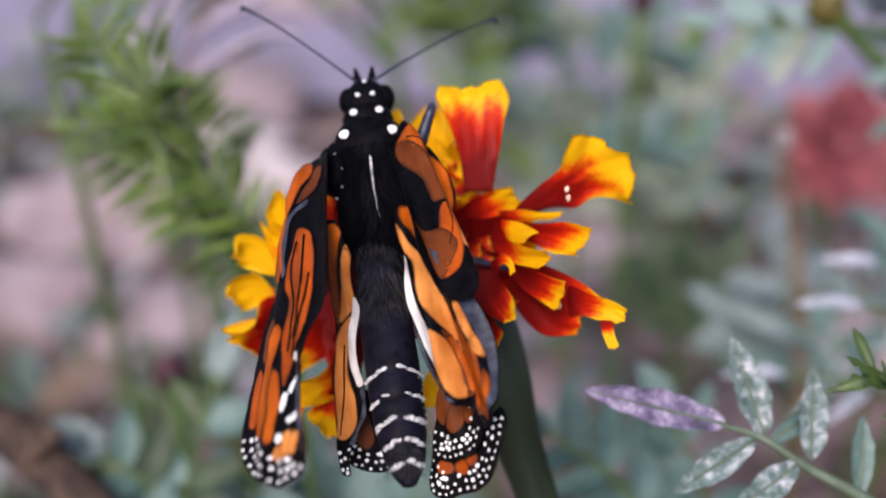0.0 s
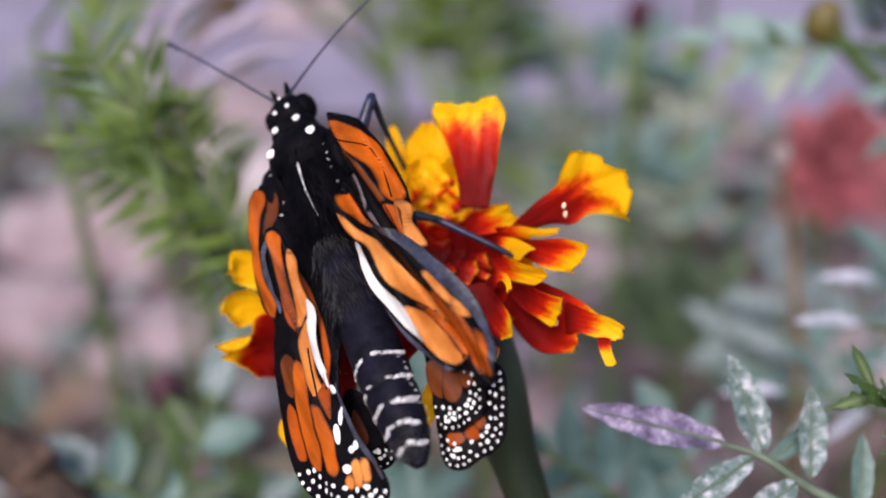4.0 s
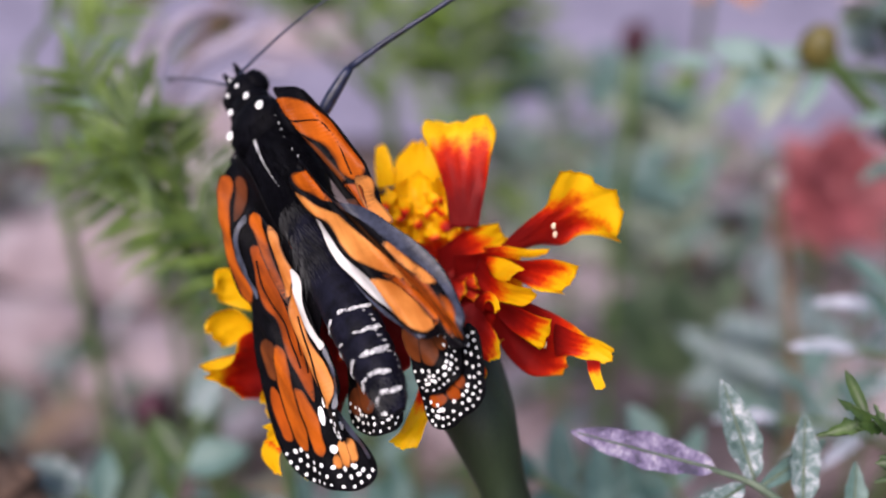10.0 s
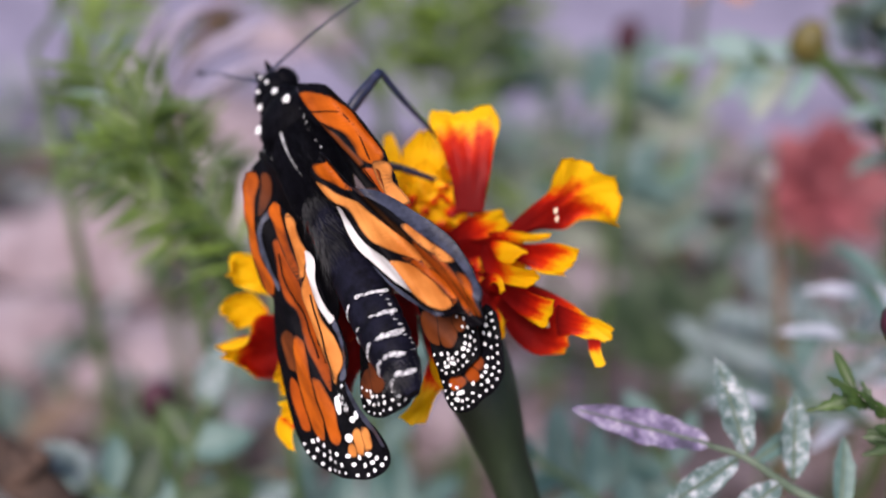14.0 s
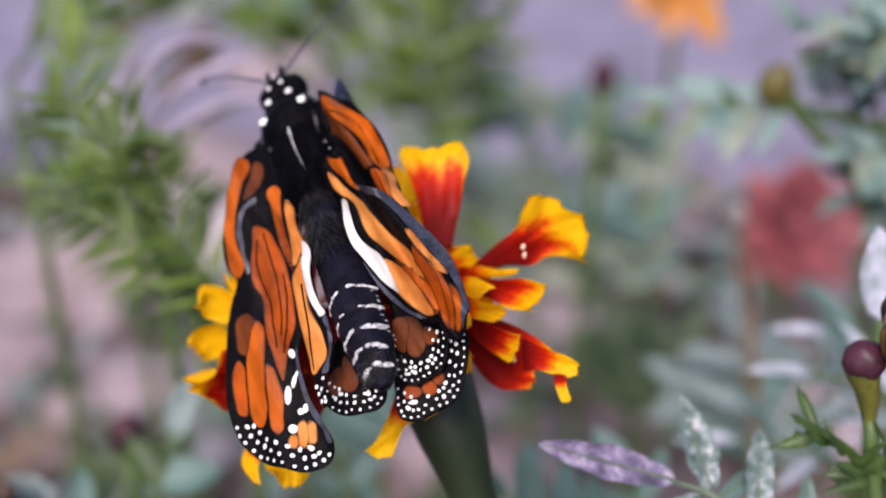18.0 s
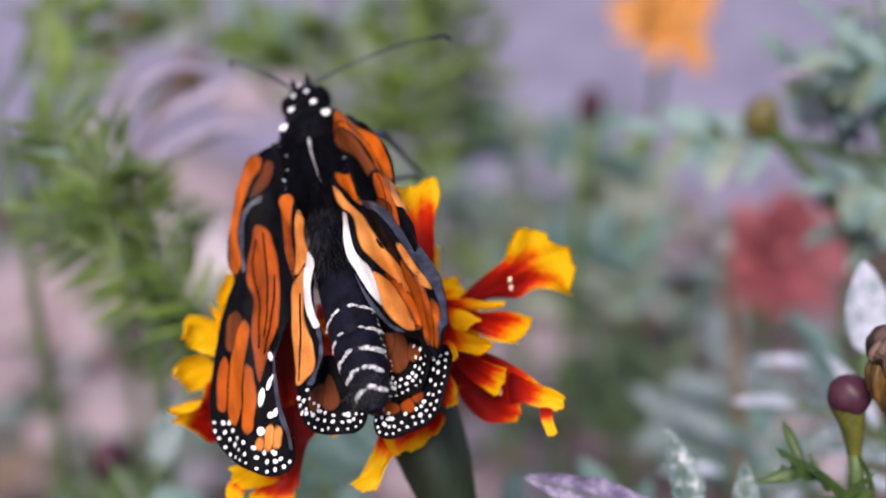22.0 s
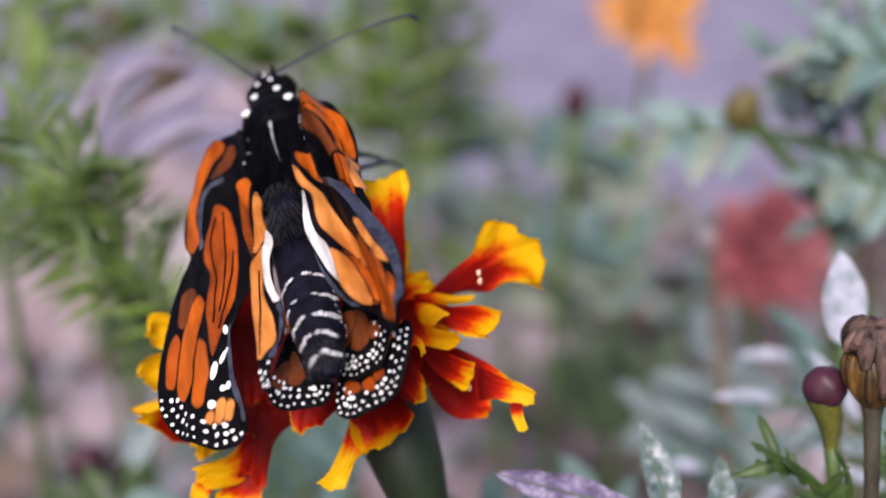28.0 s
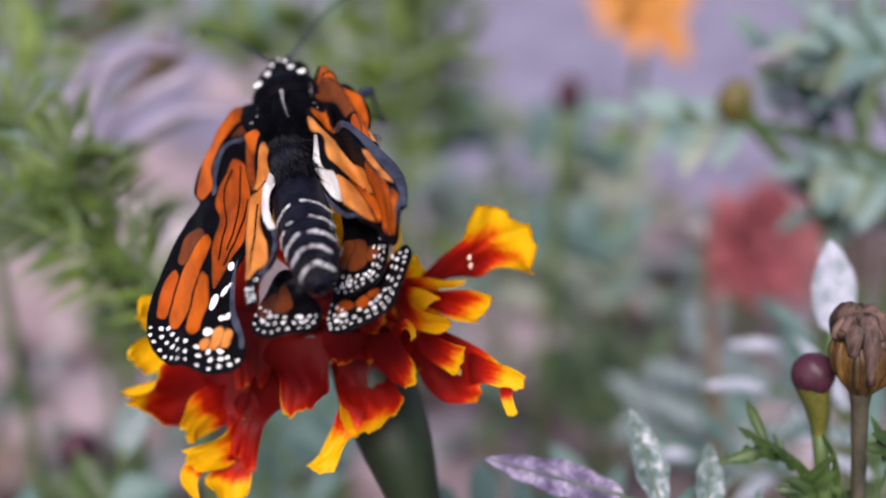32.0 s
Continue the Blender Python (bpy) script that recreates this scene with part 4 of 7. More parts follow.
# antennae: each a thin club that swings at the brow; x runs along it
ANTENNA = [(0, 0, 0), (3.0, 0, 0.5), (6.4, 0, 0.8), (9.7, 0, 0.7), (11.6, 0, 0.4), (12.7, 0, 0.1), (13.1, 0, -0.6)]
ANTENNA_R = [0.12, 0.1, 0.09, 0.1, 0.14, 0.18, 0.12]
right_antenna = part("antenna", tube([mm(*p) for p in ANTENNA], [r * 0.001 for r in ANTENNA_R], 8, 6), LEG, butterfly, "thin black antenna with a clubbed tip")
left_antenna = part("antenna", tube([mm(*p) for p in ANTENNA], [r * 0.001 for r in ANTENNA_R], 8, 6), LEG, butterfly, "thin black antenna with a clubbed tip")


def leg(points, radii, label=""):
    bm = tube([mm(*p) for p in points], [r * 0.001 for r in radii], 8, 5)
    return part("leg", bm, LEG, butterfly, label)


# legs that hold the flower
leg([(-1.5, 1.5, -2.5), (-6.0, 2.5, -1.5), (-6.8, 0.5, -2.5), (-5.5, -2.5, -5.5)], [0.3, 0.28, 0.24, 0.14], "black jointed leg gripping a petal")
leg([(-1.5, -1.0, -2.8), (-4.5, -2.0, -5.0), (-4.0, -5.0, -8.0)], [0.3, 0.26, 0.14], "black jointed leg gripping a petal")
# the legs that lift and feel about: thigh from the flank, shin from the knee; x runs along each
feeler = part("leg", tube([mm(0, 0, 0), mm(3.4, 0, 0.15), mm(6.2, 0, 0)], [0.0003, 0.00052, 0.00036], 9, 5), LEG, butterfly, "black foreleg lifting and feeling about")
shin = part("shin", tube([mm(0, 0, 0), mm(3.6, 0, 0.15), mm(7.2, 0, 0.0), mm(9.8, 0, -0.1), mm(11.0, 0, -0.3)], [0.0003, 0.00024, 0.0002, 0.00022, 0.00012], 9, 5), LEG, feeler)
middle_leg = part("leg", tube([mm(0, 0, 0), mm(2.6, 0, 0.15), mm(5.5, 0, 0)], [0.00034, 0.00036, 0.0003], 9, 5), LEG, butterfly, "black jointed leg holding a petal")
middle_shin = part("shin", tube([mm(0, 0, 0), mm(3.0, 0, 0.2), mm(6.0, 0, 0.0), mm(6.5, 0, -0.3)], [0.0003, 0.00024, 0.0002, 0.0001], 9, 5), LEG, middle_leg)

# ---- the marigold ----
FLOWER_AT = Vector((-0.0013, 0.0009, 0.2993))
marigold = thing("marigold", Matrix.Translation(FLOWER_AT), "red and yellow marigold with ruffled petals, in bloom", "flower")


def petal(one, middle, other, yellow, skew, rim, ruffle, cup, seed=0, name="petal", label=""):
    """A petal lofted over three lines from its base to its tip: one edge, the middle and the other edge (millimetres
    from the flower's heart). yellow is how far out the red gives way to yellow, skew to which side first, rim the pale
    line along the edge, ruffle the waves of the edge and cup the hollow across, both against the petal's width."""
    n, k = 30, 24
    def line(points):
        pts = spline(points, 14)
        far = [0.0]
        for p, q in zip(pts, pts[1:]):
            far.append(far[-1] + (q - p).length)
        out, i = [], 0
        for j in range(n):
            d = far[-1] * j / (n - 1)
            while i < len(far) - 2 and far[i + 1] < d:
                i += 1
            out.append(pts[i].lerp(pts[i + 1], min(1.0, (d - far[i]) / max(1e-9, far[i + 1] - far[i]))))
        return out
    a, b, c = line(one), line(middle), line(other)
    size = max((p - q).length for p, q in zip(a, c))
    rnd = random.Random(seed)
    p1, p2, p3, p4 = (rnd.uniform(0, 6.28) for _ in range(4))
    bm = bmesh.new()
    tip = bm.verts.layers.float.new("tip")
    rows = []
    for i in range(n):
        s = i / (n - 1)
        along = (b[min(i + 1, n - 1)] - b[max(i - 1, 0)]).normalized()
        up = (c[i] - a[i]).cross(along).normalized()
        if up.y > 0:
            up = -up
        wide = (c[i] - a[i]).length
        r = []
        for j in range(k + 1):
            u = j / k * 2 - 1
            p = a[i] * (u * (u - 1) / 2) + b[i] * (1 - u * u) + c[i] * (u * (u + 1) / 2)
            wave = 1.7 * ruffle * size * s * (0.2 + 0.8 * abs(u) ** 1.5 + 0.6 * max(0.0, s - 0.8)) * (0.7 * math.sin(2.6 * u + p1 + 6 * s) + 0.3 * math.sin(6.5 * u + p2 - (9 if u > 0 else -8) * s))
            crease = 0.006 * size * (math.sin(u * 13 + p3 + 2 * math.sin(5 * s)) + 0.5 * math.sin(u * 27 + p4)) * s
            notch = max(0.0, s - 0.8) / 0.2 * size * (0.04 * math.sin(5 * u + p3) + 0.022 * math.sin(13 * u + p4) + 0.012 * math.sin(29 * u + p1))
            v = bm.verts.new((p + up * (wave + crease - cup * wide * (1 - u * u) * (0.3 + s)) + along * notch) * 0.001)
            band = rim * max(abs(u) ** 12 * min(1, s * 2), max(0.0, (s - 0.95) / 0.05))
            v[tip] = max(0.0, min(1.0, 0.55 + (s - yellow) * 0.85 + skew * u * s + 0.04 * math.sin(6 * u + p1) * s + 0.02 * math.sin(15 * u + p2) + band))
            r.append(v)
        rows.append(r)
    for f, g in zip(rows, rows[1:]):
        for j in range(k):
            bm.faces.new((f[j], f[j + 1], g[j + 1], g[j]))
    bmesh.ops.solidify(bm, geom=bm.faces[:], thickness=0.00014)
    return part(name, bm, PETAL, marigold, label)


# the upright petal by the butterfly's flank, which its leg bends aside
bent_petal = petal([(3.1, 2.6, 3.9), (2.5, 3.8, 7.2), (1.6, 4.9, 9.2), (0.8, 6.0, 10.7), (1.0, 7.2, 11.3)], [(4.3, 2.6, 3.9), (4.2, 3.7, 7.0), (3.9, 4.9, 9.4), (3.7, 6.0, 11.0), (3.6, 7.2, 11.4)], [(5.3, 2.6, 3.9), (5.8, 3.7, 6.7), (6.2, 4.9, 9.1), (6.6, 6.0, 10.4), (6.1, 7.2, 11.2)], 0.6, 0, 0.12, 0.08, 0.08, seed=1, label="upright red petal with a broad yellow tip")
# the cluster beside the right wings, then the fan below, the left side and the disc
petal([(7.0, 2.4, 2.4), (8.8, 2.1, 4.5), (10.4, 1.8, 6.5), (10.6, 1.5, 8.1), (10.8, 1.2, 9.4)], [(7.3, 2.4, 2.0), (9.5, 2.1, 3.8), (11.6, 1.8, 5.5), (13.4, 1.5, 7.2), (14.9, 1.2, 8.2)], [(7.6, 2.4, 1.7), (9.9, 2.2, 2.5), (12.0, 1.9, 2.8), (13.0, 1.7, 3.8), (14.6, 1.4, 4.1), (16.3, 1.2, 4.0)], 0.62, -0.05, 0.18, 0.1, -0.06, seed=2, label="broad red petal with a ruffled yellow tip")
petal([(5.8, 2.6, 2.2), (7.5, 1.5, 2.9), (9.2, 0.5, 3.2), (10.6, -0.6, 3.8)], [(5.9, 2.6, 1.9), (7.5, 1.5, 2.4), (9.2, 0.5, 2.8), (10.5, -0.6, 3.6)], [(6.2, 2.6, 1.6), (7.7, 1.5, 2.0), (9.5, 0.5, 2.5), (10.4, -0.6, 3.4)], 0.25, 0, 0.1, 0.05, 0, seed=3)
petal([(6.2, 0.8, 2.4), (8.7, -0.5, 2.8), (10.8, -1.9, 3.6), (12.3, -3.2, 3.8)], [(6.4, 0.8, 1.6), (8.8, -0.5, 1.9), (10.7, -1.9, 2.0), (11.9, -3.2, 2.3)], [(6.5, 0.8, 0.9), (8.5, -0.5, 0.9), (10.3, -1.9, 0.9), (11.2, -3.2, 1.4)], 0.62, 0.1, 0.15, 0.12, 0.05, seed=4)
petal([(5.9, 0.4, 2.6), (7.2, -0.9, 3.1), (8.0, -2.3, 3.4), (8.4, -3.6, 3.8)], [(5.9, 0.4, 1.8), (6.8, -0.9, 2.1), (7.4, -2.3, 2.7), (7.9, -3.6, 3.3)], [(6.0, 0.4, 1.1), (6.6, -0.9, 1.4), (7.0, -2.3, 2.0), (7.4, -3.6, 2.7)], 0.05, 0, 0.1, 0.06, 0, seed=5)
petal([(5.3, 0.0, 2.6), (5.8, -1.2, 2.8), (6.2, -2.4, 2.4), (7.4, -3.6, 2.5), (9.2, -4.8, 2.8)], [(5.1, 0.0, 1.8), (5.9, -1.2, 1.4), (6.8, -2.4, 1.1), (8.0, -3.6, 1.4), (9.0, -4.8, 1.9)], [(5.0, 0.0, 1.1), (5.7, -1.2, 0.4), (6.8, -2.4, 0.2), (7.8, -3.6, 0.6), (8.6, -4.8, 1.3)], 0.42, 0, 0.22, 0.08, 0.08, seed=6)
petal([(7.3, -0.6, -0.2), (9.7, -2.1, -0.2), (11.6, -3.5, -0.6), (13.3, -5.0, -1.1)], [(6.8, -0.6, -2.0), (8.5, -2.1, -2.6), (10.2, -3.5, -2.9), (12.3, -5.0, -2.5)], [(6.4, -0.6, -3.3), (7.8, -2.1, -5.0), (9.6, -3.5, -5.6), (11.3, -5.0, -4.7)], 0.86, -0.1, 0.08, 0.06, 0.05, seed=7, label="dark red petal with a drooping yellow tip")
petal([(10.9, -4.6, -0.3), (12.4, -5.3, -0.6), (13.6, -5.9, -0.7), (14.9, -6.6, -1.2)], [(10.8, -4.6, -1.6), (12.2, -5.3, -1.8), (13.6, -5.9, -1.8), (14.9, -6.6, -2.0)], [(11.1, -4.6, -3.2), (11.9, -5.3, -2.6), (13.1, -5.9, -2.5), (14.3, -6.6, -2.6)], 0.42, 0.05, 0.1, 0.08, 0.05, seed=8)
petal([(13.1, -6.5, -2.2), (13.3, -6.7, -3.2), (13.6, -7.0, -3.9), (13.8, -7.2, -4.3)], [(13.6, -6.5, -2.2), (13.7, -6.7, -3.2), (14.0, -7.0, -3.8), (14.2, -7.2, -4.3)], [(14.1, -6.5, -2.3), (14.2, -6.7, -3.2), (14.4, -7.0, -3.7), (14.6, -7.2, -4.1)], 0.3, 0, 0.1, 0.05, 0, seed=9)
petal([(6.5, -1.6, -0.0), (7.6, -3.3, 0.5), (9.3, -5.1, 0.7), (10.4, -6.8, 1.4)], [(6.6, -1.6, -0.6), (8.0, -3.3, -0.7), (9.1, -5.1, -0.5), (10.0, -6.8, 0.1)], [(6.6, -1.6, -1.3), (7.7, -3.3, -1.6), (8.8, -5.1, -1.6), (9.4, -6.8, -1.1)], 0.68, 0.1, 0.22, 0.08, 0.06, seed=10, label="folded red and orange petal")
petal([(3.3, -1.2, -0.9), (3.4, -2.9, -2.0), (4.5, -4.5, -2.6), (5.9, -6.2, -2.6)], [(4.4, -1.2, -0.7), (4.7, -2.9, -1.6), (5.5, -4.5, -2.2), (6.4, -6.2, -2.5)], [(5.4, -1.2, -0.5), (5.9, -2.9, -1.0), (6.7, -4.5, -1.6), (6.7, -6.2, -1.6)], 0.84, 0.25, 0.24, 0.08, 0.08, seed=11)
petal([(4.9, -4.2, 0.8), (4.9, -4.5, 1.6), (5.3, -4.8, 2.2), (5.9, -5.0, 2.6), (6.4, -5.3, 2.3), (6.7, -5.6, 1.5)], [(5.2, -4.2, 0.6), (5.3, -4.5, 1.4), (5.5, -4.8, 2.0), (5.9, -5.0, 2.2), (6.2, -5.3, 2.0), (6.5, -5.6, 1.3)], [(5.5, -4.2, 0.2), (5.6, -4.5, 1.1), (5.7, -4.8, 1.6), (5.9, -5.0, 1.8), (6.2, -5.3, 1.6), (6.3, -5.6, 1.1)], 0.55, 0, 0.2, 0.04, 0.1, seed=12, label="curled orange petal edge")
petal([(-0.5, -2.4, -0.2), (-0.3, -3.5, -0.8), (0.1, -4.5, -1.1), (0.8, -5.6, -1.1)], [(1.2, -2.4, -0.0), (1.2, -3.5, -0.7), (1.2, -4.5, -1.1), (1.1, -5.6, -1.1)], [(3.0, -2.4, -0.1), (2.7, -3.5, -0.9), (2.1, -4.5, -1.3), (1.3, -5.6, -1.0)], 0.92, 0, 0.26, 0.06, 0.1, seed=13)
petal([(-4.5, -1.6, -1.2), (-5.0, -3.3, -2.0), (-3.6, -4.9, -3.1), (-3.5, -6.6, -4.3)], [(-2.2, -1.6, -1.1), (-2.3, -3.3, -2.4), (-1.7, -4.9, -3.4), (-2.1, -6.6, -4.8)], [(0.1, -1.6, -1.1), (0.1, -3.3, -2.9), (0.2, -4.9, -3.9), (-0.2, -6.6, -3.6)], 1, -0.1, 0.2, 0.12, 0.08, seed=14, label="dark red velvety petal")
petal([(0.5, -1.4, -3.5), (0.6, -3.2, -4.5), (1.0, -5.0, -4.9), (1.2, -6.8, -5.3)], [(2.7, -1.4, -3.7), (2.8, -3.2, -5.0), (3.3, -5.0, -5.6), (3.1, -6.8, -5.9)], [(4.8, -1.4, -4.2), (5.5, -3.2, -4.6), (6.0, -5.0, -4.5), (5.4, -6.8, -5.0)], 0.66, 0.05, 0.14, 0.1, 0.1, seed=15, label="dark red petal with a broad yellow fringe")
petal([(1.1, -5.2, -4.8), (0.5, -6.5, -6.2), (-0.3, -7.7, -7.5), (-1.3, -9.0, -7.9)], [(2.0, -5.2, -5.0), (1.6, -6.5, -6.6), (0.8, -7.7, -7.4), (-0.1, -9.0, -8.5)], [(3.0, -5.2, -5.5), (2.5, -6.5, -6.5), (1.7, -7.7, -6.7), (0.9, -9.0, -8.2)], 0.22, 0.1, 0.12, 0.1, 0.08, seed=16)
petal([(-5.4, -1.0, -3.4), (-6.1, -2.7, -5.0), (-6.7, -4.3, -6.8), (-7.4, -6.0, -8.6)], [(-3.7, -1.0, -4.6), (-4.6, -2.7, -6.0), (-5.6, -4.3, -7.1), (-6.4, -6.0, -10.1)], [(-0.9, -1.0, -5.9), (-3.1, -2.7, -6.5), (-4.6, -4.3, -7.1), (-5.4, -6.0, -10.9)], 1, 0, 0.05, 0.06, 0.05, seed=17)
petal([(-6.5, -3.6, -6.9), (-7.8, -4.7, -7.8), (-9.3, -5.9, -8.2), (-10.5, -7.0, -8.3)], [(-6.4, -3.6, -8.4), (-7.5, -4.7, -9.4), (-9.1, -5.9, -9.5), (-10.3, -7.0, -9.4)], [(-6.3, -3.6, -9.7), (-7.3, -4.7, -10.9), (-8.5, -5.9, -10.6), (-9.9, -7.0, -10.0)], 0.28, -0.05, 0.14, 0.12, 0.1, seed=18, label="ruffled yellow petal tip")
petal([(-6.9, -4.0, -9.4), (-8.2, -5.1, -10.7), (-9.3, -6.3, -11.1), (-8.6, -7.4, -12.1)], [(-6.3, -4.0, -10.0), (-6.9, -5.1, -11.3), (-7.4, -6.3, -12.0), (-7.4, -7.4, -12.4)], [(-5.6, -4.0, -9.4), (-5.8, -5.1, -10.8), (-5.8, -6.3, -11.7), (-6.1, -7.4, -12.2)], 0.5, 0, 0.14, 0.14, 0.1, seed=19)
petal([(-9.9, -6.2, -9.4), (-10.8, -6.5, -9.8), (-11.1, -6.9, -10.7), (-10.2, -7.2, -12.4)], [(-9.6, -6.2, -9.9), (-10.2, -6.5, -10.4), (-10.4, -6.9, -11.1), (-9.9, -7.2, -12.6)], [(-9.4, -6.2, -10.5), (-9.7, -6.5, -10.9), (-9.8, -6.9, -11.5), (-9.6, -7.2, -12.6)], 0.1, 0, 0.14, 0.08, 0.1, seed=20)
petal([(-12.7, 2.6, -5.3), (-14.4, 1.9, -3.1), (-15.5, 1.3, -3.3), (-16.1, 0.6, -4.3)], [(-12.7, 2.6, -6.0), (-14.4, 1.9, -4.8), (-15.4, 1.3, -4.9), (-15.9, 0.6, -4.9)], [(-12.7, 2.6, -6.8), (-14.2, 1.9, -6.6), (-15.2, 1.3, -6.5), (-15.6, 0.6, -5.4)], -0.1, 0, 0.1, 0.1, 0.15, seed=21, label="rounded yellow petal")
petal([(-9.9, 1.4, -6.0), (-12.8, 0.2, -4.7), (-14.6, -1.0, -4.9), (-15.2, -2.2, -6.2)], [(-10.0, 1.4, -8.2), (-13.0, 0.2, -7.8), (-14.4, -1.0, -7.3), (-15.4, -2.2, -7.1)], [(-10.1, 1.4, -10.8), (-12.2, 0.2, -11.4), (-13.8, -1.0, -9.8), (-14.9, -2.2, -7.9)], 0.64, 0, 0.2, 0.25, 0.12, seed=22, label="crinkled orange-red petal")
petal([(-7.9, 0.0, -6.5), (-9.7, -1.3, -6.0), (-11.1, -2.5, -6.5), (-11.5, -3.8, -7.3)], [(-7.7, 0.0, -8.1), (-9.5, -1.3, -8.1), (-10.7, -2.5, -8.5), (-11.3, -3.8, -8.9)], [(-7.4, 0.0, -9.6), (-9.1, -1.3, -10.1), (-10.3, -2.5, -10.1), (-10.9, -3.8, -9.8)], 0.42, 0.3, 0.14, 0.08, -0.08, seed=23)
petal([(-6.6, -3.0, -5.2), (-7.2, -3.4, -5.8), (-7.1, -3.8, -6.6), (-6.5, -4.2, -7.1)], [(-6.1, -3.0, -5.3), (-6.4, -3.4, -6.2), (-6.4, -3.8, -6.8), (-6.1, -4.2, -7.2)], [(-5.7, -3.0, -5.4), (-5.4, -3.4, -6.3), (-5.6, -3.8, -6.8), (-5.9, -4.2, -7.1)], 0.9, 0, 0.2, 0.06, 0.15, seed=24)
petal([(-8.5, 0.0, 0.9), (-7.8, -1.3, -1.7), (-7.2, -2.6, -5.0)], [(-6.1, 0.0, 0.2), (-6.1, -1.3, -2.2), (-6.1, -2.6, -5.3)], [(-3.5, 0.0, -1.0), (-4.3, -1.3, -3.2), (-5.0, -2.6, -5.3)], 1, 0, 0.1, 0.08, 0.1, seed=25)
petal([(-0.3, -0.6, -1.4), (0.2, -1.8, -3.5), (1.0, -3.0, -5.1)], [(2.6, -0.6, -1.6), (2.7, -1.8, -3.5), (2.7, -3.0, -5.1)], [(5.8, -0.6, -1.5), (5.2, -1.8, -3.4), (4.5, -3.0, -4.6)], 1.2, 0, 0.05, 0.08, 0.05, seed=26)
petal([(-12.1, 2.6, -1.2), (-14.1, 2.2, 0.2), (-15.2, 1.8, 0.2), (-15.4, 1.4, -0.9)], [(-12.2, 2.6, -2.5), (-14.0, 2.2, -1.4), (-15.0, 1.8, -1.2), (-15.4, 1.4, -1.3)], [(-12.3, 2.6, -4.0), (-13.9, 2.2, -3.3), (-15.0, 1.8, -2.8), (-15.3, 1.4, -1.8)], -0.1, 0, 0.1, 0.1, 0.15, seed=27)
petal([(-10.9, 4.5, -2.6), (-12.8, 4.3, -0.5), (-13.1, 4.2, 1.0), (-12.2, 4.0, 3.1)], [(-10.9, 4.5, -2.1), (-12.0, 4.3, 0.0), (-12.2, 4.2, 1.7), (-12.0, 4.0, 3.3)], [(-10.6, 4.5, -1.6), (-11.1, 4.3, 0.7), (-11.2, 4.2, 2.2), (-11.7, 4.0, 3.3)], -0.1, 0, 0.1, 0.12, 0.15, seed=28)
petal([(-1.2, 9.2, 1.6), (-1.5, 9.5, 5.1), (-1.4, 9.9, 6.3), (-0.1, 10.2, 7.9)], [(0.5, 9.2, 1.6), (0.3, 9.5, 5.4), (0.3, 9.9, 7.0), (0.5, 10.2, 8.1)], [(2.2, 9.2, 1.6), (2.4, 9.5, 5.4), (2.1, 9.9, 6.8), (1.0, 10.2, 7.9)], -0.1, 0, 0.1, 0.08, 0.12, seed=29, name="floret", label="ruffled yellow petal of the disc")
petal([(-2.7, 9.0, 2.7), (-3.1, 9.5, 6.2), (-3.0, 10.0, 7.5)], [(-2.1, 9.0, 2.7), (-2.4, 9.5, 6.2), (-2.6, 10.0, 7.8)], [(-1.4, 9.0, 3.3), (-1.6, 9.5, 6.2), (-2.2, 10.0, 7.7)], -0.1, 0, 0.1, 0.08, 0.12, seed=30, name="floret")
petal([(-1.9, 7.0, -1.1), (-2.0, 7.5, 3.0), (-1.5, 7.9, 5.0), (-0.4, 8.4, 5.7)], [(1.4, 7.0, -1.6), (1.2, 7.5, 2.2), (1.0, 7.9, 4.2), (0.9, 8.4, 5.7)], [(4.6, 7.0, -0.5), (4.3, 7.5, 2.2), (3.6, 7.9, 4.2), (2.4, 8.4, 5.5)], 0.18, 0, 0.08, 0.2, -0.1, seed=31, name="floret")
petal([(2.4, 6.8, 5.8), (3.2, 7.1, 4.2), (3.7, 7.5, 2.5), (3.8, 7.8, 1.3)], [(2.8, 6.8, 6.0), (3.5, 7.1, 4.4), (4.0, 7.5, 2.6), (4.2, 7.8, 1.3)], [(3.1, 6.8, 6.0), (3.9, 7.1, 4.5), (4.4, 7.5, 2.8), (4.6, 7.8, 1.6)], 0.1, 0, 0.1, 0.1, 0.12, seed=32, name="floret")
petal([(1.3, 6.6, -0.2), (1.4, 7.1, 1.1), (2.6, 7.6, 1.8)], [(2.2, 6.6, -0.4), (2.3, 7.1, 0.6), (3.1, 7.6, 1.4)], [(3.4, 6.6, -0.5), (3.4, 7.1, 0.4), (4.0, 7.6, 1.0)], 0.1, 0, 0.12, 0.25, 0.12, seed=33, name="floret")
petal([(-1.4, 6.7, 1.8), (-0.7, 7.2, 3.3), (0.3, 7.8, 4.1)], [(-0.5, 6.7, 1.4), (0.1, 7.3, 2.8), (0.9, 7.8, 3.5)], [(0.6, 6.7, 1.0), (1.1, 7.2, 2.2), (1.6, 7.8, 2.7)], 0.05, 0, 0.12, 0.2, 0.12, seed=34, name="floret")
petal([(4.4, 8.2, -0.6), (5.0, 8.5, 1.4), (5.1, 8.8, 4.2)], [(4.8, 8.2, -0.6), (5.3, 8.5, 1.4), (5.3, 8.8, 4.2)], [(5.1, 8.2, -0.6), (5.6, 8.5, 1.5), (5.5, 8.8, 4.1)], 0.2, 0, 0.1, 0.1, 0.1, seed=35, name="floret")
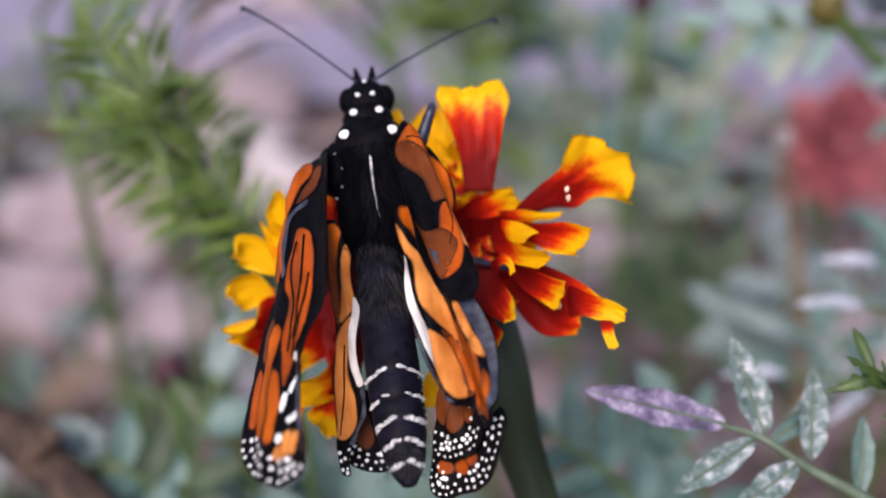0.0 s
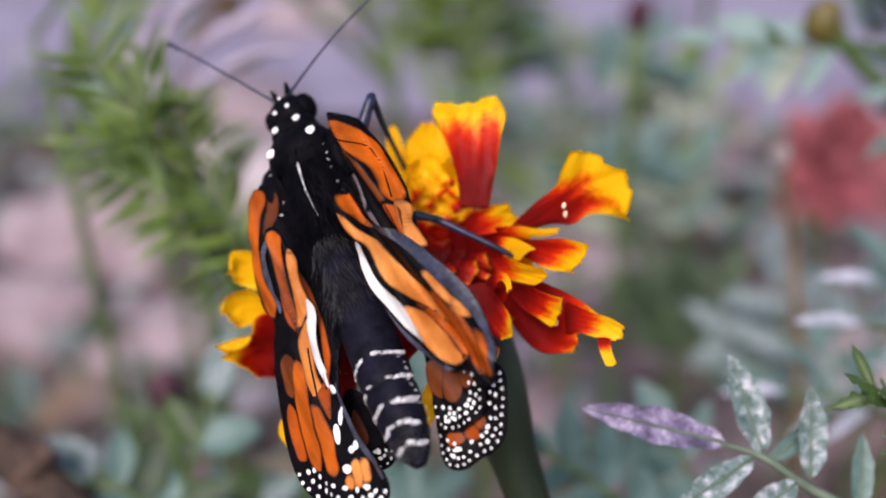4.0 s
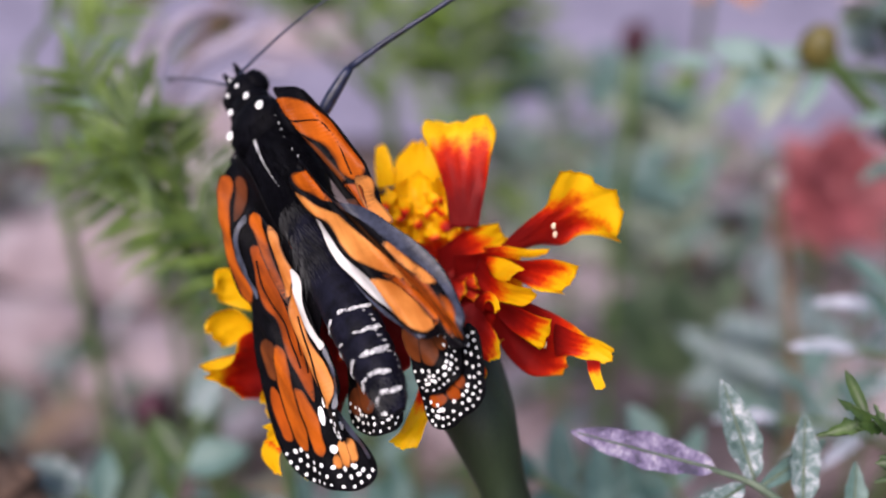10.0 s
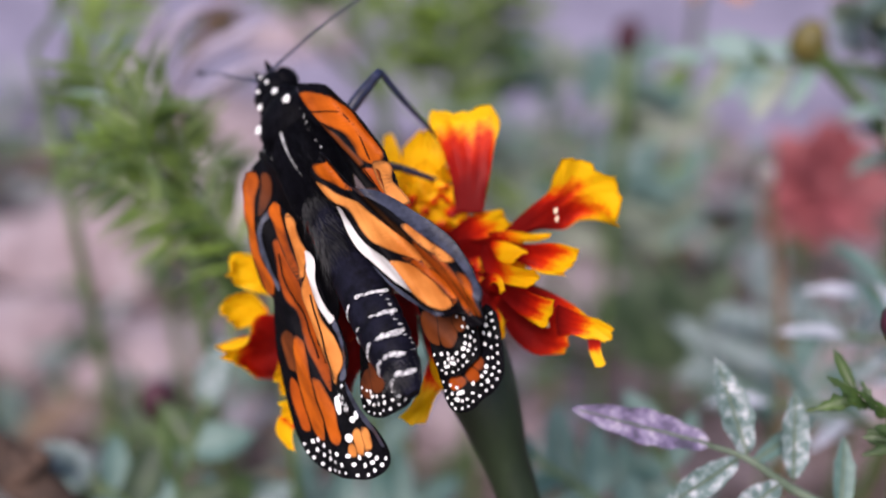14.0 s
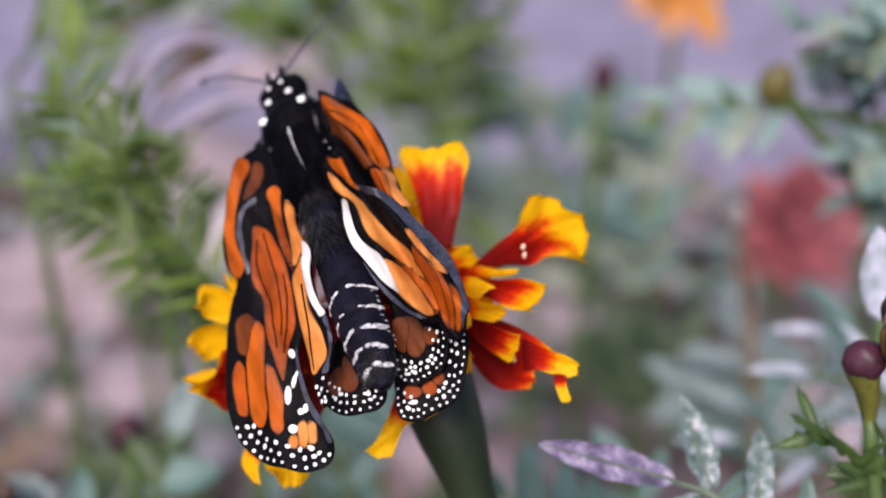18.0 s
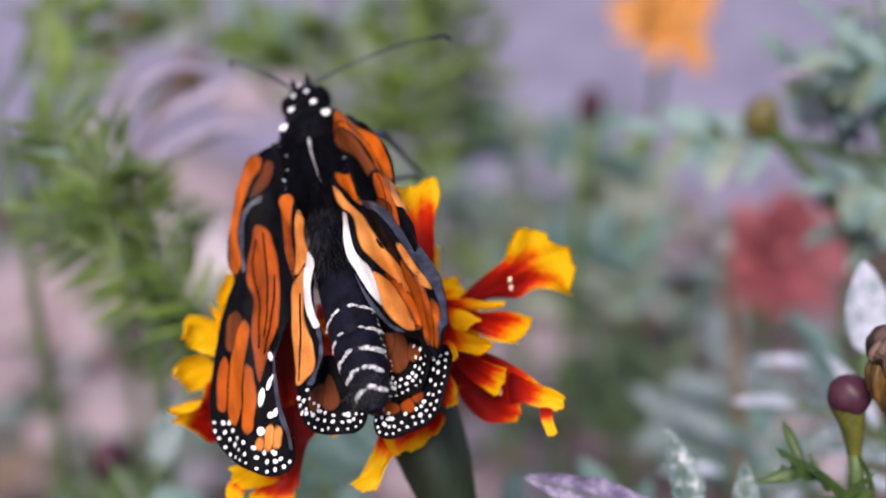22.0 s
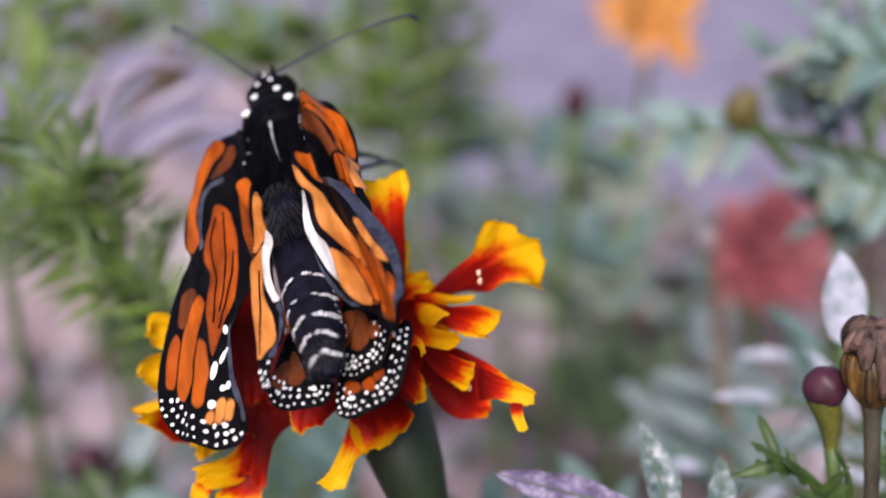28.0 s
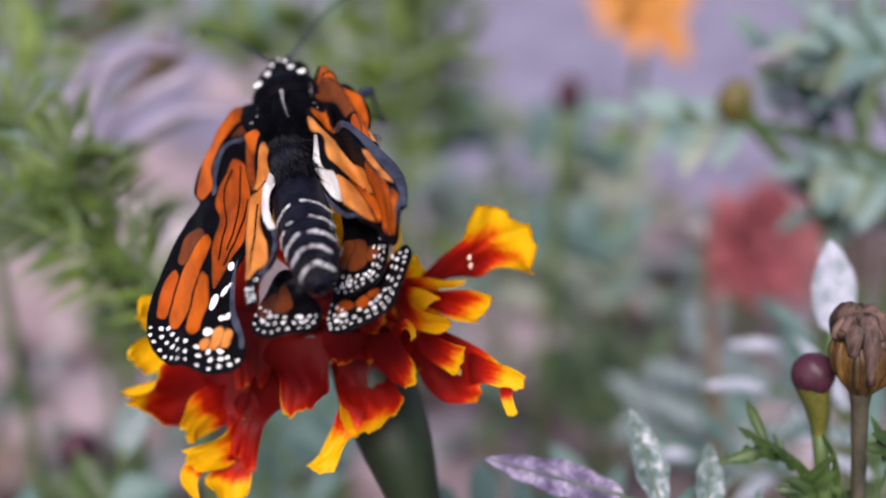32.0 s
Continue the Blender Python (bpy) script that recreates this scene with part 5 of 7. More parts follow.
petal([(3.4, 2.4, 1.5), (6.1, 1.7, 2.3), (8.1, 1.0, 2.5)], [(3.5, 2.4, -0.9), (6.5, 1.7, -0.2), (8.7, 1.0, 0.4)], [(3.5, 2.4, -3.5), (6.3, 1.7, -2.9), (8.4, 1.0, -2.1)], 0.75, 0, 0.15, 0.1, 0.1, seed=36)
petal([(3.9, 1.2, -0.2), (6.2, -0.2, -0.4), (7.7, -1.5, -0.2)], [(3.5, 1.2, -2.3), (5.8, -0.2, -2.3), (7.4, -1.5, -2.2)], [(3.1, 1.2, -4.5), (5.4, -0.2, -4.4), (7.0, -1.5, -4.1)], 0.9, 0, 0.15, 0.1, 0.1, seed=37)
petal([(2.1, 3.6, 1.4), (4.8, 3.1, 3.6), (6.8, 2.6, 4.5)], [(2.3, 3.6, 0.0), (5.0, 3.1, 2.1), (7.2, 2.6, 3.3)], [(2.6, 3.6, -1.5), (5.3, 3.1, 0.4), (8.1, 2.6, 2.2)], 0.6, 0, 0.15, 0.1, 0.1, seed=38)
petal([(-10.5, 3.0, -6.2), (-12.9, 2.7, -1.1), (-13.4, 2.4, 0.7)], [(-9.9, 3.0, -3.9), (-11.7, 2.7, -0.5), (-12.5, 2.4, 0.9)], [(-9.5, 3.0, -1.8), (-10.5, 2.7, 0.5), (-11.3, 2.4, 1.7)], 0, 0, 0.1, 0.1, 0.12, seed=39)
petal([(-11.5, 0.4, -3.8), (-9.6, -0.9, -6.7), (-7.9, -2.2, -9.6)], [(-7.9, 0.4, -3.7), (-7.3, -0.9, -6.7), (-6.7, -2.2, -9.9)], [(-3.3, 0.4, -3.6), (-4.4, -0.9, -6.6), (-5.4, -2.2, -9.9)], 1, 0, 0.1, 0.08, 0.1, seed=40)
petal([(-9.1, 0.6, -4.4), (-9.3, 1.5, -0.7), (-9.6, 2.4, 4.4)], [(-7.2, 0.6, -4.4), (-7.5, 1.5, -0.7), (-7.5, 2.4, 4.7)], [(-5.2, 0.6, -4.3), (-5.7, 1.5, -0.6), (-5.6, 2.4, 4.5)], 0.8, 0, 0.12, 0.1, 0.1, seed=41)
petal([(-2.6, 5.6, 4.1), (-2.7, 5.8, 5.0), (-2.7, 5.9, 5.6), (-2.4, 6.0, 5.8)], [(-2.2, 5.6, 4.0), (-2.0, 5.8, 4.8), (-1.9, 5.9, 5.4), (-1.8, 6.0, 5.6)], [(-1.8, 5.6, 3.9), (-1.3, 5.8, 4.7), (-1.1, 5.9, 5.2), (-1.2, 6.0, 5.5)], 0.10, 0, 0.12, 0.32, 0.2, seed=42, name="floret")
petal([(2.0, 5.3, 4.3), (1.5, 5.3, 4.8), (1.3, 5.4, 5.1), (1.3, 5.4, 5.4)], [(2.3, 5.3, 4.5), (2.0, 5.3, 5.0), (1.8, 5.4, 5.4), (1.7, 5.4, 5.6)], [(2.5, 5.3, 4.6), (2.5, 5.3, 5.3), (2.3, 5.4, 5.7), (2.1, 5.4, 5.8)], 0.28, 0, 0.12, 0.32, 0.2, seed=43, name="floret")
petal([(-0.8, 5.2, 3.7), (-1.0, 5.3, 4.5), (-1.0, 5.3, 5.1), (-0.9, 5.4, 5.3)], [(-0.6, 5.2, 3.6), (-0.5, 5.3, 4.5), (-0.5, 5.3, 5.0), (-0.5, 5.4, 5.3)], [(-0.3, 5.2, 3.6), (-0.0, 5.3, 4.4), (0.1, 5.3, 5.0), (-0.1, 5.4, 5.2)], 0.20, 0, 0.12, 0.32, 0.2, seed=44, name="floret")
petal([(1.9, 4.9, 4.2), (2.0, 5.2, 4.9), (2.3, 5.5, 5.3), (2.6, 5.8, 5.2)], [(2.2, 4.9, 3.9), (2.6, 5.2, 4.4), (2.9, 5.5, 4.7), (3.1, 5.8, 4.8)], [(2.5, 4.9, 3.7), (3.2, 5.2, 3.9), (3.6, 5.5, 4.1), (3.5, 5.8, 4.3)], 0.10, 0, 0.12, 0.32, 0.2, seed=45, name="floret")
petal([(1.3, 5.6, 3.2), (0.6, 5.8, 3.4), (0.3, 6.0, 3.6), (0.4, 6.2, 3.8)], [(1.6, 5.6, 3.5), (1.3, 5.8, 3.9), (1.0, 6.0, 4.2), (0.9, 6.2, 4.2)], [(1.9, 5.6, 3.8), (1.9, 5.8, 4.5), (1.7, 6.0, 4.8), (1.4, 6.2, 4.7)], 0.20, 0, 0.12, 0.32, 0.2, seed=46, name="floret")
petal([(-0.8, 5.3, 2.9), (-1.4, 5.5, 3.2), (-1.8, 5.7, 3.5), (-1.7, 5.9, 3.7)], [(-0.6, 5.3, 3.1), (-0.9, 5.5, 3.6), (-1.2, 5.7, 3.9), (-1.3, 5.9, 4.0)], [(-0.3, 5.3, 3.3), (-0.4, 5.5, 4.0), (-0.6, 5.7, 4.4), (-0.9, 5.9, 4.3)], 0.20, 0, 0.12, 0.32, 0.2, seed=47, name="floret")
petal([(2.9, 5.1, 2.2), (2.1, 5.3, 2.7), (1.7, 5.4, 3.2), (1.7, 5.6, 3.5)], [(3.2, 5.1, 2.4), (2.7, 5.3, 3.2), (2.4, 5.4, 3.7), (2.2, 5.6, 3.9)], [(3.5, 5.1, 2.6), (3.3, 5.3, 3.6), (3.1, 5.4, 4.1), (2.7, 5.6, 4.2)], 0.35, 0, 0.12, 0.32, 0.2, seed=48, name="floret")
petal([(0.6, 5.6, 2.1), (-0.0, 5.7, 2.5), (-0.3, 5.7, 2.9), (-0.3, 5.8, 3.1)], [(0.8, 5.6, 2.3), (0.4, 5.7, 2.9), (0.2, 5.7, 3.3), (0.0, 5.8, 3.4)], [(1.0, 5.6, 2.5), (0.8, 5.7, 3.2), (0.6, 5.7, 3.6), (0.4, 5.8, 3.7)], 0.28, 0, 0.12, 0.32, 0.2, seed=49, name="floret")
petal([(3.1, 5.6, 1.4), (3.0, 5.6, 2.3), (3.0, 5.7, 3.0), (3.2, 5.7, 3.2)], [(3.4, 5.6, 1.3), (3.5, 5.6, 2.2), (3.6, 5.7, 2.9), (3.6, 5.7, 3.1)], [(3.6, 5.6, 1.3), (4.0, 5.6, 2.1), (4.1, 5.7, 2.8), (4.0, 5.7, 3.1)], 0.28, 0, 0.12, 0.32, 0.2, seed=50, name="floret")
petal([(1.6, 5.1, 1.4), (1.0, 5.4, 1.8), (0.7, 5.8, 2.2), (0.8, 6.1, 2.3)], [(1.9, 5.1, 1.5), (1.7, 5.4, 2.1), (1.5, 5.8, 2.5), (1.4, 6.1, 2.6)], [(2.3, 5.1, 1.6), (2.4, 5.4, 2.4), (2.2, 5.8, 2.8), (2.0, 6.1, 2.8)], 0.10, 0, 0.12, 0.32, 0.2, seed=51, name="floret")
petal([(-2.0, 5.2, 1.8), (-1.7, 5.4, 2.5), (-1.4, 5.6, 2.9), (-1.2, 5.8, 2.8)], [(-1.8, 5.2, 1.6), (-1.3, 5.4, 2.0), (-1.0, 5.6, 2.3), (-0.8, 5.8, 2.4)], [(-1.6, 5.2, 1.3), (-0.9, 5.4, 1.5), (-0.5, 5.6, 1.7), (-0.5, 5.8, 2.0)], 0.35, 0, 0.12, 0.32, 0.2, seed=52, name="floret")
petal([(3.6, 4.9, 1.4), (2.9, 5.1, 1.5), (2.5, 5.3, 1.6), (2.5, 5.4, 1.8)], [(3.7, 4.9, 1.6), (3.3, 5.1, 2.0), (2.9, 5.3, 2.2), (2.8, 5.4, 2.2)], [(3.9, 4.9, 1.9), (3.6, 5.1, 2.5), (3.3, 5.3, 2.7), (3.1, 5.4, 2.6)], 0.20, 0, 0.12, 0.32, 0.2, seed=53, name="floret")
petal([(-0.5, 5.6, 0.6), (-0.4, 5.5, 1.6), (-0.2, 5.4, 2.1), (0.1, 5.3, 2.3)], [(-0.3, 5.6, 0.4), (0.2, 5.5, 1.1), (0.4, 5.4, 1.7), (0.6, 5.3, 1.9)], [(0.0, 5.6, 0.2), (0.7, 5.5, 0.7), (1.1, 5.4, 1.2), (1.0, 5.3, 1.6)], 0.28, 0, 0.12, 0.32, 0.2, seed=54, name="floret")
petal([(-2.8, 5.2, 0.0), (-2.7, 5.5, 1.0), (-2.6, 5.9, 1.5), (-2.3, 6.2, 1.4)], [(-2.4, 5.2, -0.1), (-2.0, 5.5, 0.6), (-1.8, 5.9, 1.0), (-1.7, 6.2, 1.1)], [(-2.1, 5.2, -0.3), (-1.3, 5.5, 0.2), (-1.0, 5.9, 0.6), (-1.1, 6.2, 0.8)], 0.10, 0, 0.12, 0.32, 0.2, seed=55, name="floret")
# dark petals of the inner rings, round the heart
rng = random.Random(4)
for k in range(18):
    a = 2 * math.pi * k / 18 + rng.uniform(-0.15, 0.15)
    ring = k % 2
    out = Vector((math.cos(a), math.sin(a) * (0.8 if math.sin(a) > 0 else 0.45), 0))
    base = Vector((0.5, 1.6, -2.4)) + out * 1.2
    end = base + out * (4.0 + 2.2 * ring + rng.uniform(-0.5, 0.5)) + Vector((0, 0, 2.4 - 2.0 * ring + rng.uniform(-0.5, 0.5)))
    midp = (base + end) / 2 + Vector((0, 0, 0.8))
    side = out.cross(Vector((0, -0.25, 1))).normalized()
    petal([base - side * 0.6, midp - side * 1.2, end - side * 1.4], [base, midp, end], [base + side * 0.6, midp + side * 1.2, end + side * 1.4], 0.95, 0, 0.15, 0.2, 0.1, seed=120 + k)
# calyx and stalk
cup = [Vector(p) * 0.001 for p in [(2.6, 1.6, -4.2), (4.2, -0.4, -7.4), (5.8, -2.6, -10.8), (7.5, -4.3, -15.4)]]
down = (cup[3] - cup[2]).normalized()
low = cup[3] + down * 0.012
part("calyx", tube(cup + [low], [0.0030, 0.0033, 0.0029, 0.0020, 0.0014], 18, 6), CALYX, marigold, "dark green ribbed calyx")
part("stalk", tube([cup[3], low, low + down * 0.03 + Vector((0, 0.004, -0.02)), Vector((low.x + 0.03, low.y + 0.02, -0.2)), Vector((low.x + 0.035, low.y + 0.02, -FLOWER_AT.z))],
                   [0.0012, 0.0014, 0.0014, 0.0016, 0.002], 12, 8), CALYX, marigold)
# pale scars on the petals
for a in (Vector([(10.8, -1.5, 5.5)][0]), Vector([(10.7, -1.1, 6.0)][0]), Vector([(10.1, -5.6, -1.5)][0])):
    part("scar", blob(a * 0.001, (0.00018, 0.0001, 0.00026), wobble=0.5, seg=10, rings=8), MARK, marigold, "small pale scar")

# ---- the plants round the flower ----
def leaflet(base, way, face, length, width, bend=0.15, notch=0.0, bm=None, n=7, seed=0):
    """A pointed leaflet: two halves folded a little along the midrib."""
    bm = bm or bmesh.new()
    way, face = Vector(way).normalized(), Vector(face).normalized()
    side = way.cross(face).normalized()
    up = side.cross(way)
    rows = []
    for i in range(n + 1):
        s = i / n
        w = width * 0.5 * (math.sin(math.pi * min(1, s ** 0.85)) ** 0.7 + 0.04) * (1 + notch * noise.noise(Vector((s * 7, seed, 0))))
        p = Vector(base) + way * length * s - up * bend * length * s * s
        rows.append([bm.verts.new(p - side * w + up * w * 0.35), bm.verts.new(p - side * w * 0.5 + up * w * 0.1), bm.verts.new(p),
                     bm.verts.new(p + side * w * 0.5 + up * w * 0.1), bm.verts.new(p + side * w + up * w * 0.35)])
    for a, b in zip(rows, rows[1:]):
        for j in range(4):
            bm.faces.new((a[j], a[j + 1], b[j + 1], b[j]))
    return bm


def spray(thing_ob, line, pairs, length, width, face, material, stem_r=0.0006, rng=None, droop=0.15, name="leaflet", odd=None):
    """A pinnate leaf: a stalk with leaflets in pairs and one at its end. odd: materials for single leaflets by number."""
    rng = rng or random.Random(1)
    pts = spline(line, 8)
    stalk = part("leaf_stalk", tube(pts, [stem_r * (1 - 0.5 * i / len(pts)) for i in range(len(pts))], 6, 1), STEM, thing_ob)
    face = Vector(face)
    count = 0
    for k in range(pairs + 1):
        f = 0.3 + 0.7 * k / max(pairs, 1)
        i = min(len(pts) - 1, int(f * (len(pts) - 1)))
        d = (pts[i] - pts[max(i - 1, 0)]).normalized()
        for s in ((-1, 1) if k < pairs else (0,)):
            side = d.cross(face).normalized() * s
            way = d * (0.65 if s else 1) + side * 0.9 + face * rng.uniform(-0.15, 0.25)
            L = length * rng.uniform(0.75, 1.1) * (0.75 + 0.35 * math.sin(math.pi * min(0.85, f)))
            bm = leaflet(pts[i], way, face + Vector((rng.uniform(-.3, .3), rng.uniform(-.3, .3), 0)), L, width * rng.uniform(0.8, 1.15), droop, 0.25, None, 7, rng.random() * 9)
            part(name, bm, (odd or {}).get(count, material), stalk)
            count += 1
    return stalk


def at(x, y, z):
    return Vector((x, y, z))


def plant(name, label, category="plant", group=""):
    return thing(name, Matrix(), label, category, group)


# the mildewed leaf beside the marigold
near = plant("leaf_spray", "mildewed blue-green compound leaf, one leaflet purple", "leaf")
J = [at(0.0340, -0.0077, 0.2813), at(0.0293, -0.0063, 0.2834), at(0.0257, -0.0051, 0.2854), at(0.0224, -0.0047, 0.2864)]
far_end = [at(0.0399, -0.0081, 0.2768)]
part("leaf_stalk", tube(far_end + J, [0.0006, 0.0005, 0.0004, 0.0003, 0.0002], 8, 5), LEAF_STALK, near)
LEAVES = [(((0.0229, -0.0047, 0.2864)), ((0.0114, -0.0044, 0.2897)), 3.1, PURPLE), (((0.0260, -0.0050, 0.2856)), ((0.0233, -0.0017, 0.2927)), 3.2, MILDEW),
          (((0.0298, -0.0060, 0.2838)), ((0.0303, -0.0017, 0.2896)), 2.8, MILDEW), (((0.0251, -0.0055, 0.2855)), ((0.0182, -0.0093, 0.2834)), 2.6, MILDEW),
          (((0.0286, -0.0064, 0.2837)), ((0.0228, -0.0101, 0.2822)), 2.8, MILDEW), (((0.0338, -0.0072, 0.2812)), ((0.0346, -0.0032, 0.2861)), 2.2, TEAL),
          (((0.0264, -0.0051, 0.2848)), ((0.0333, -0.0004, 0.2860)), 1.8, TEAL)]
for k, (a, b, w, mat) in enumerate(LEAVES):
    a, b = Vector(a), Vector(b)
    part("leaflet", leaflet(a, b - a, (0.1, -0.75, 0.65), (b - a).length, w * 0.00086, 0.04, 0.22, None, 22, k), mat, near)
    part("midrib", tube([a, a.lerp(b, 0.5) - Vector((0, 0.00006, 0)), a.lerp(b, 0.97)], [0.00016, 0.0001, 0.00004], 6, 4), LEAF_STALK, near)

# buds beside it
bud_plant = plant("marigold_buds", "dark red closed bud and withered brown bud on upright stalks", "plant")
a, b = at(0.0363, -0.0045, 0.2982), at(0.0394, -0.0084, 0.2827)
part("bud", blob(a, (0.00165, 0.00165, 0.0017), wobble=0.12, seed=2), BUD_RED, bud_plant, "dark red closed bud")
part("bud_neck", tube([a - Vector((0, 0, 0.0008)), a + (b - a) * 0.15, a + (b - a) * 0.27, a + (b - a) * 0.45], [0.0014, 0.0010, 0.0006, 0.0005], 12, 6), BUD_NECK, bud_plant)
part("stalk", tube([a + (b - a) * 0.3, b, at(b.x, b.y + 0.02, 0.0)], [0.0006, 0.0006, 0.0012], 9, 6), STEM, bud_plant)
a, b = at(0.0388, -0.0063, 0.3004), at(0.0410, -0.0093, 0.2835)
up = (a - b).normalized()
part("calyx", tube([a - up * 0.0024, a - up * 0.0017, a - up * 0.0008, a + up * 0.0006, a + up * 0.0017], [0.0009, 0.0014, 0.0019, 0.0021, 0.0018], 16, 5), BUD_GOLD, bud_plant, "ripening golden brown calyx")
for k in range(9):
    t = 2 * math.pi * k / 9
    ring = Vector((math.cos(t), math.sin(t), 0))
    part("calyx_rib", tube([a - up * 0.0022 + ring * 0.0009, a - up * 0.0008 + ring * 0.00185, a + up * 0.0006 + ring * 0.00205, a + up * 0.0018 + ring * 0.0018], [0.0001, 0.0003, 0.0003, 0.0001], 7, 5), BUD_GOLD, bud_plant)
rngw = random.Random(15)
for k in range(11):
    t = 2 * math.pi * (k + rngw.uniform(-0.4, 0.4)) / 11
    ring = Vector((math.cos(t), math.sin(t), 0))
    q = a + up * 0.0019
    drop = 0.0022 if k == 8 else rngw.uniform(-0.0009, 0.0004)
    high = rngw.uniform(0.0002, 0.0014)
    bend = [q + ring * 0.0002 + up * 0.0008, q + ring * 0.0009 + up * (0.0006 + high), q + ring * 0.0017 + up * high * 0.6, q + ring * rngw.uniform(0.0018, 0.0023) - up * (0.0004 + drop)]
    part("withered_petal", tube(bend, [0.0004, 0.0009, 0.0008, 0.0004], 7, 5, None, 0.5), BUD_DRY, bud_plant, "shrivelled brown petal")
part("stalk", tube([a - up * 0.002, a - up * 0.0035, a + (b - a) * 0.4, b, at(b.x, b.y + 0.02, 0.0)], [0.0010, 0.0007, 0.0006, 0.0005, 0.0010], 9, 6), BUD_STALK, bud_plant)
rngp = random.Random(8)
# jagged leaves about the stalks
for k in range(30):
    base = at(0.0385, -0.0068, 0.2880).lerp(at(0.0330, -0.0062, 0.2925), rngp.random()) if k < 18 else at(0.0402, -0.0075, 0.2880) + Vector((rngp.uniform(-0.002, 0.003), 0, rngp.uniform(-0.004, 0.006)))
    way = Vector((rngp.uniform(-1.2, 0.2) if k < 18 else rngp.uniform(-0.8, 0.9), rngp.uniform(-0.3, 0.3), rngp.uniform(-0.4, 0.8)))
    part("leaflet", leaflet(base, way, (rngp.uniform(-0.4, 0.4), -0.7, 0.6), rngp.uniform(0.002, 0.0042), rngp.uniform(0.0006, 0.0012), 0.2, 0.9, None, 12, k), BUD_LEAF, bud_plant)
for line_of in ([at(0.0392, -0.0068, 0.2870), at(0.0360, -0.0064, 0.2910), at(0.0318, -0.0060, 0.2936)], [at(0.0392, -0.0068, 0.2870), at(0.0388, -0.0066, 0.2910), at(0.0372, -0.0066, 0.2940)]):
    part("leaf_stalk", tube(line_of, [0.0003, 0.00025, 0.0001], 6, 5), BUD_LEAF, bud_plant)
wl = plant("leaf_spray", "white mildewed leaf standing up behind the buds", "leaf")
a, b = at(0.0428, 0.0071, 0.2954), at(0.0422, 0.0097, 0.3033)
part("leaflet", leaflet(a, b - a, (0, -0.9, 0.3), (b - a).length, 0.0039, 0.03, 0.12, None, 12, 3), FROST, wl)
part("leaf_stalk", tube([a, at(a.x + .004, a.y, a.z - .03), at(a.x + .006, a.y + .002, 0)], [0.0005, 0.0007, 0.001], 7, 6), STEM, wl)


# ---- the plants further back, out of focus ----
def foot(p, dx=0.01, dy=0.01):
    """A stem from a point down to the soil."""
    p = Vector(p)
    return [p, at(p.x + dx * 0.4, p.y + dy * 0.4, p.z * 0.55), at(p.x + dx, p.y + dy, 0.0)]


def bush(name, label, sprays, material, seed, category="plant", pairs=5, length=0.02, width=0.005, face=(0, -0.5, 0.85), r=0.0009, droop=0.2, odd=None):
    """A plant of several pinnate leaves that rise from one foot."""
    ob = plant(name, label, category)
    rng = random.Random(seed)
    root = Vector(sprays[0][0])
    part("stem", tube(foot(root), [r, r * 1.3, r * 2], 7, 5), STEM, ob)
    for k, line in enumerate(sprays):
        if k and (Vector(line[0]) - root).length > 0.004:
            part("branch", tube([Vector(line[0]), (Vector(line[0]) + root) / 2 - Vector((0, 0, 0.006)), root - Vector((0, 0, 0.012))], [r * 0.6, r * 0.8, r], 6, 4), STEM, ob)
        spray(ob, line, pairs, length, width, face, material, r * 0.6, rng, droop, odd=odd)
    return ob


bush("marigold_plant", "feathery bright green marigold foliage, out of focus", [
    [at(-0.0184, 0.0340, 0.2780), at(-0.0230, 0.0340, 0.2853), at(-0.0263, 0.0340, 0.2901)], [at(-0.0274, 0.0400, 0.2858), at(-0.0321, 0.0400, 0.2908), at(-0.0377, 0.0400, 0.2962)],
    [at(-0.0308, 0.0460, 0.2852), at(-0.0323, 0.0460, 0.2911), at(-0.0369, 0.0460, 0.2968)], [at(-0.0271, 0.0370, 0.2887), at(-0.0279, 0.0370, 0.2936), at(-0.0287, 0.0370, 0.2982)],
    [at(-0.0330, 0.0430, 0.2895), at(-0.0367, 0.0430, 0.2908), at(-0.0418, 0.0430, 0.2915)], [at(-0.0236, 0.0340, 0.2853), at(-0.0278, 0.0340, 0.2866), at(-0.0319, 0.0340, 0.2894)],
    [at(-0.0354, 0.0400, 0.2949), at(-0.0367, 0.0400, 0.2996), at(-0.0380, 0.0400, 0.3035)], [at(-0.0252, 0.0460, 0.2782), at(-0.0275, 0.0460, 0.2845), at(-0.0275, 0.0460, 0.2882)],
    [at(-0.0296, 0.0370, 0.2887), at(-0.0327, 0.0370, 0.2893), at(-0.0368, 0.0370, 0.2906)], [at(-0.0222, 0.0430, 0.2743), at(-0.0243, 0.0430, 0.2727), at(-0.0289, 0.0430, 0.2758)],
    [at(-0.0314, 0.0340, 0.2941), at(-0.0315, 0.0340, 0.2987), at(-0.0299, 0.0340, 0.3025)]], FERN, 1, pairs=8, length=0.0072, width=0.0007, r=0.0006, odd={8: BUD_LEAF, 13: STEM})
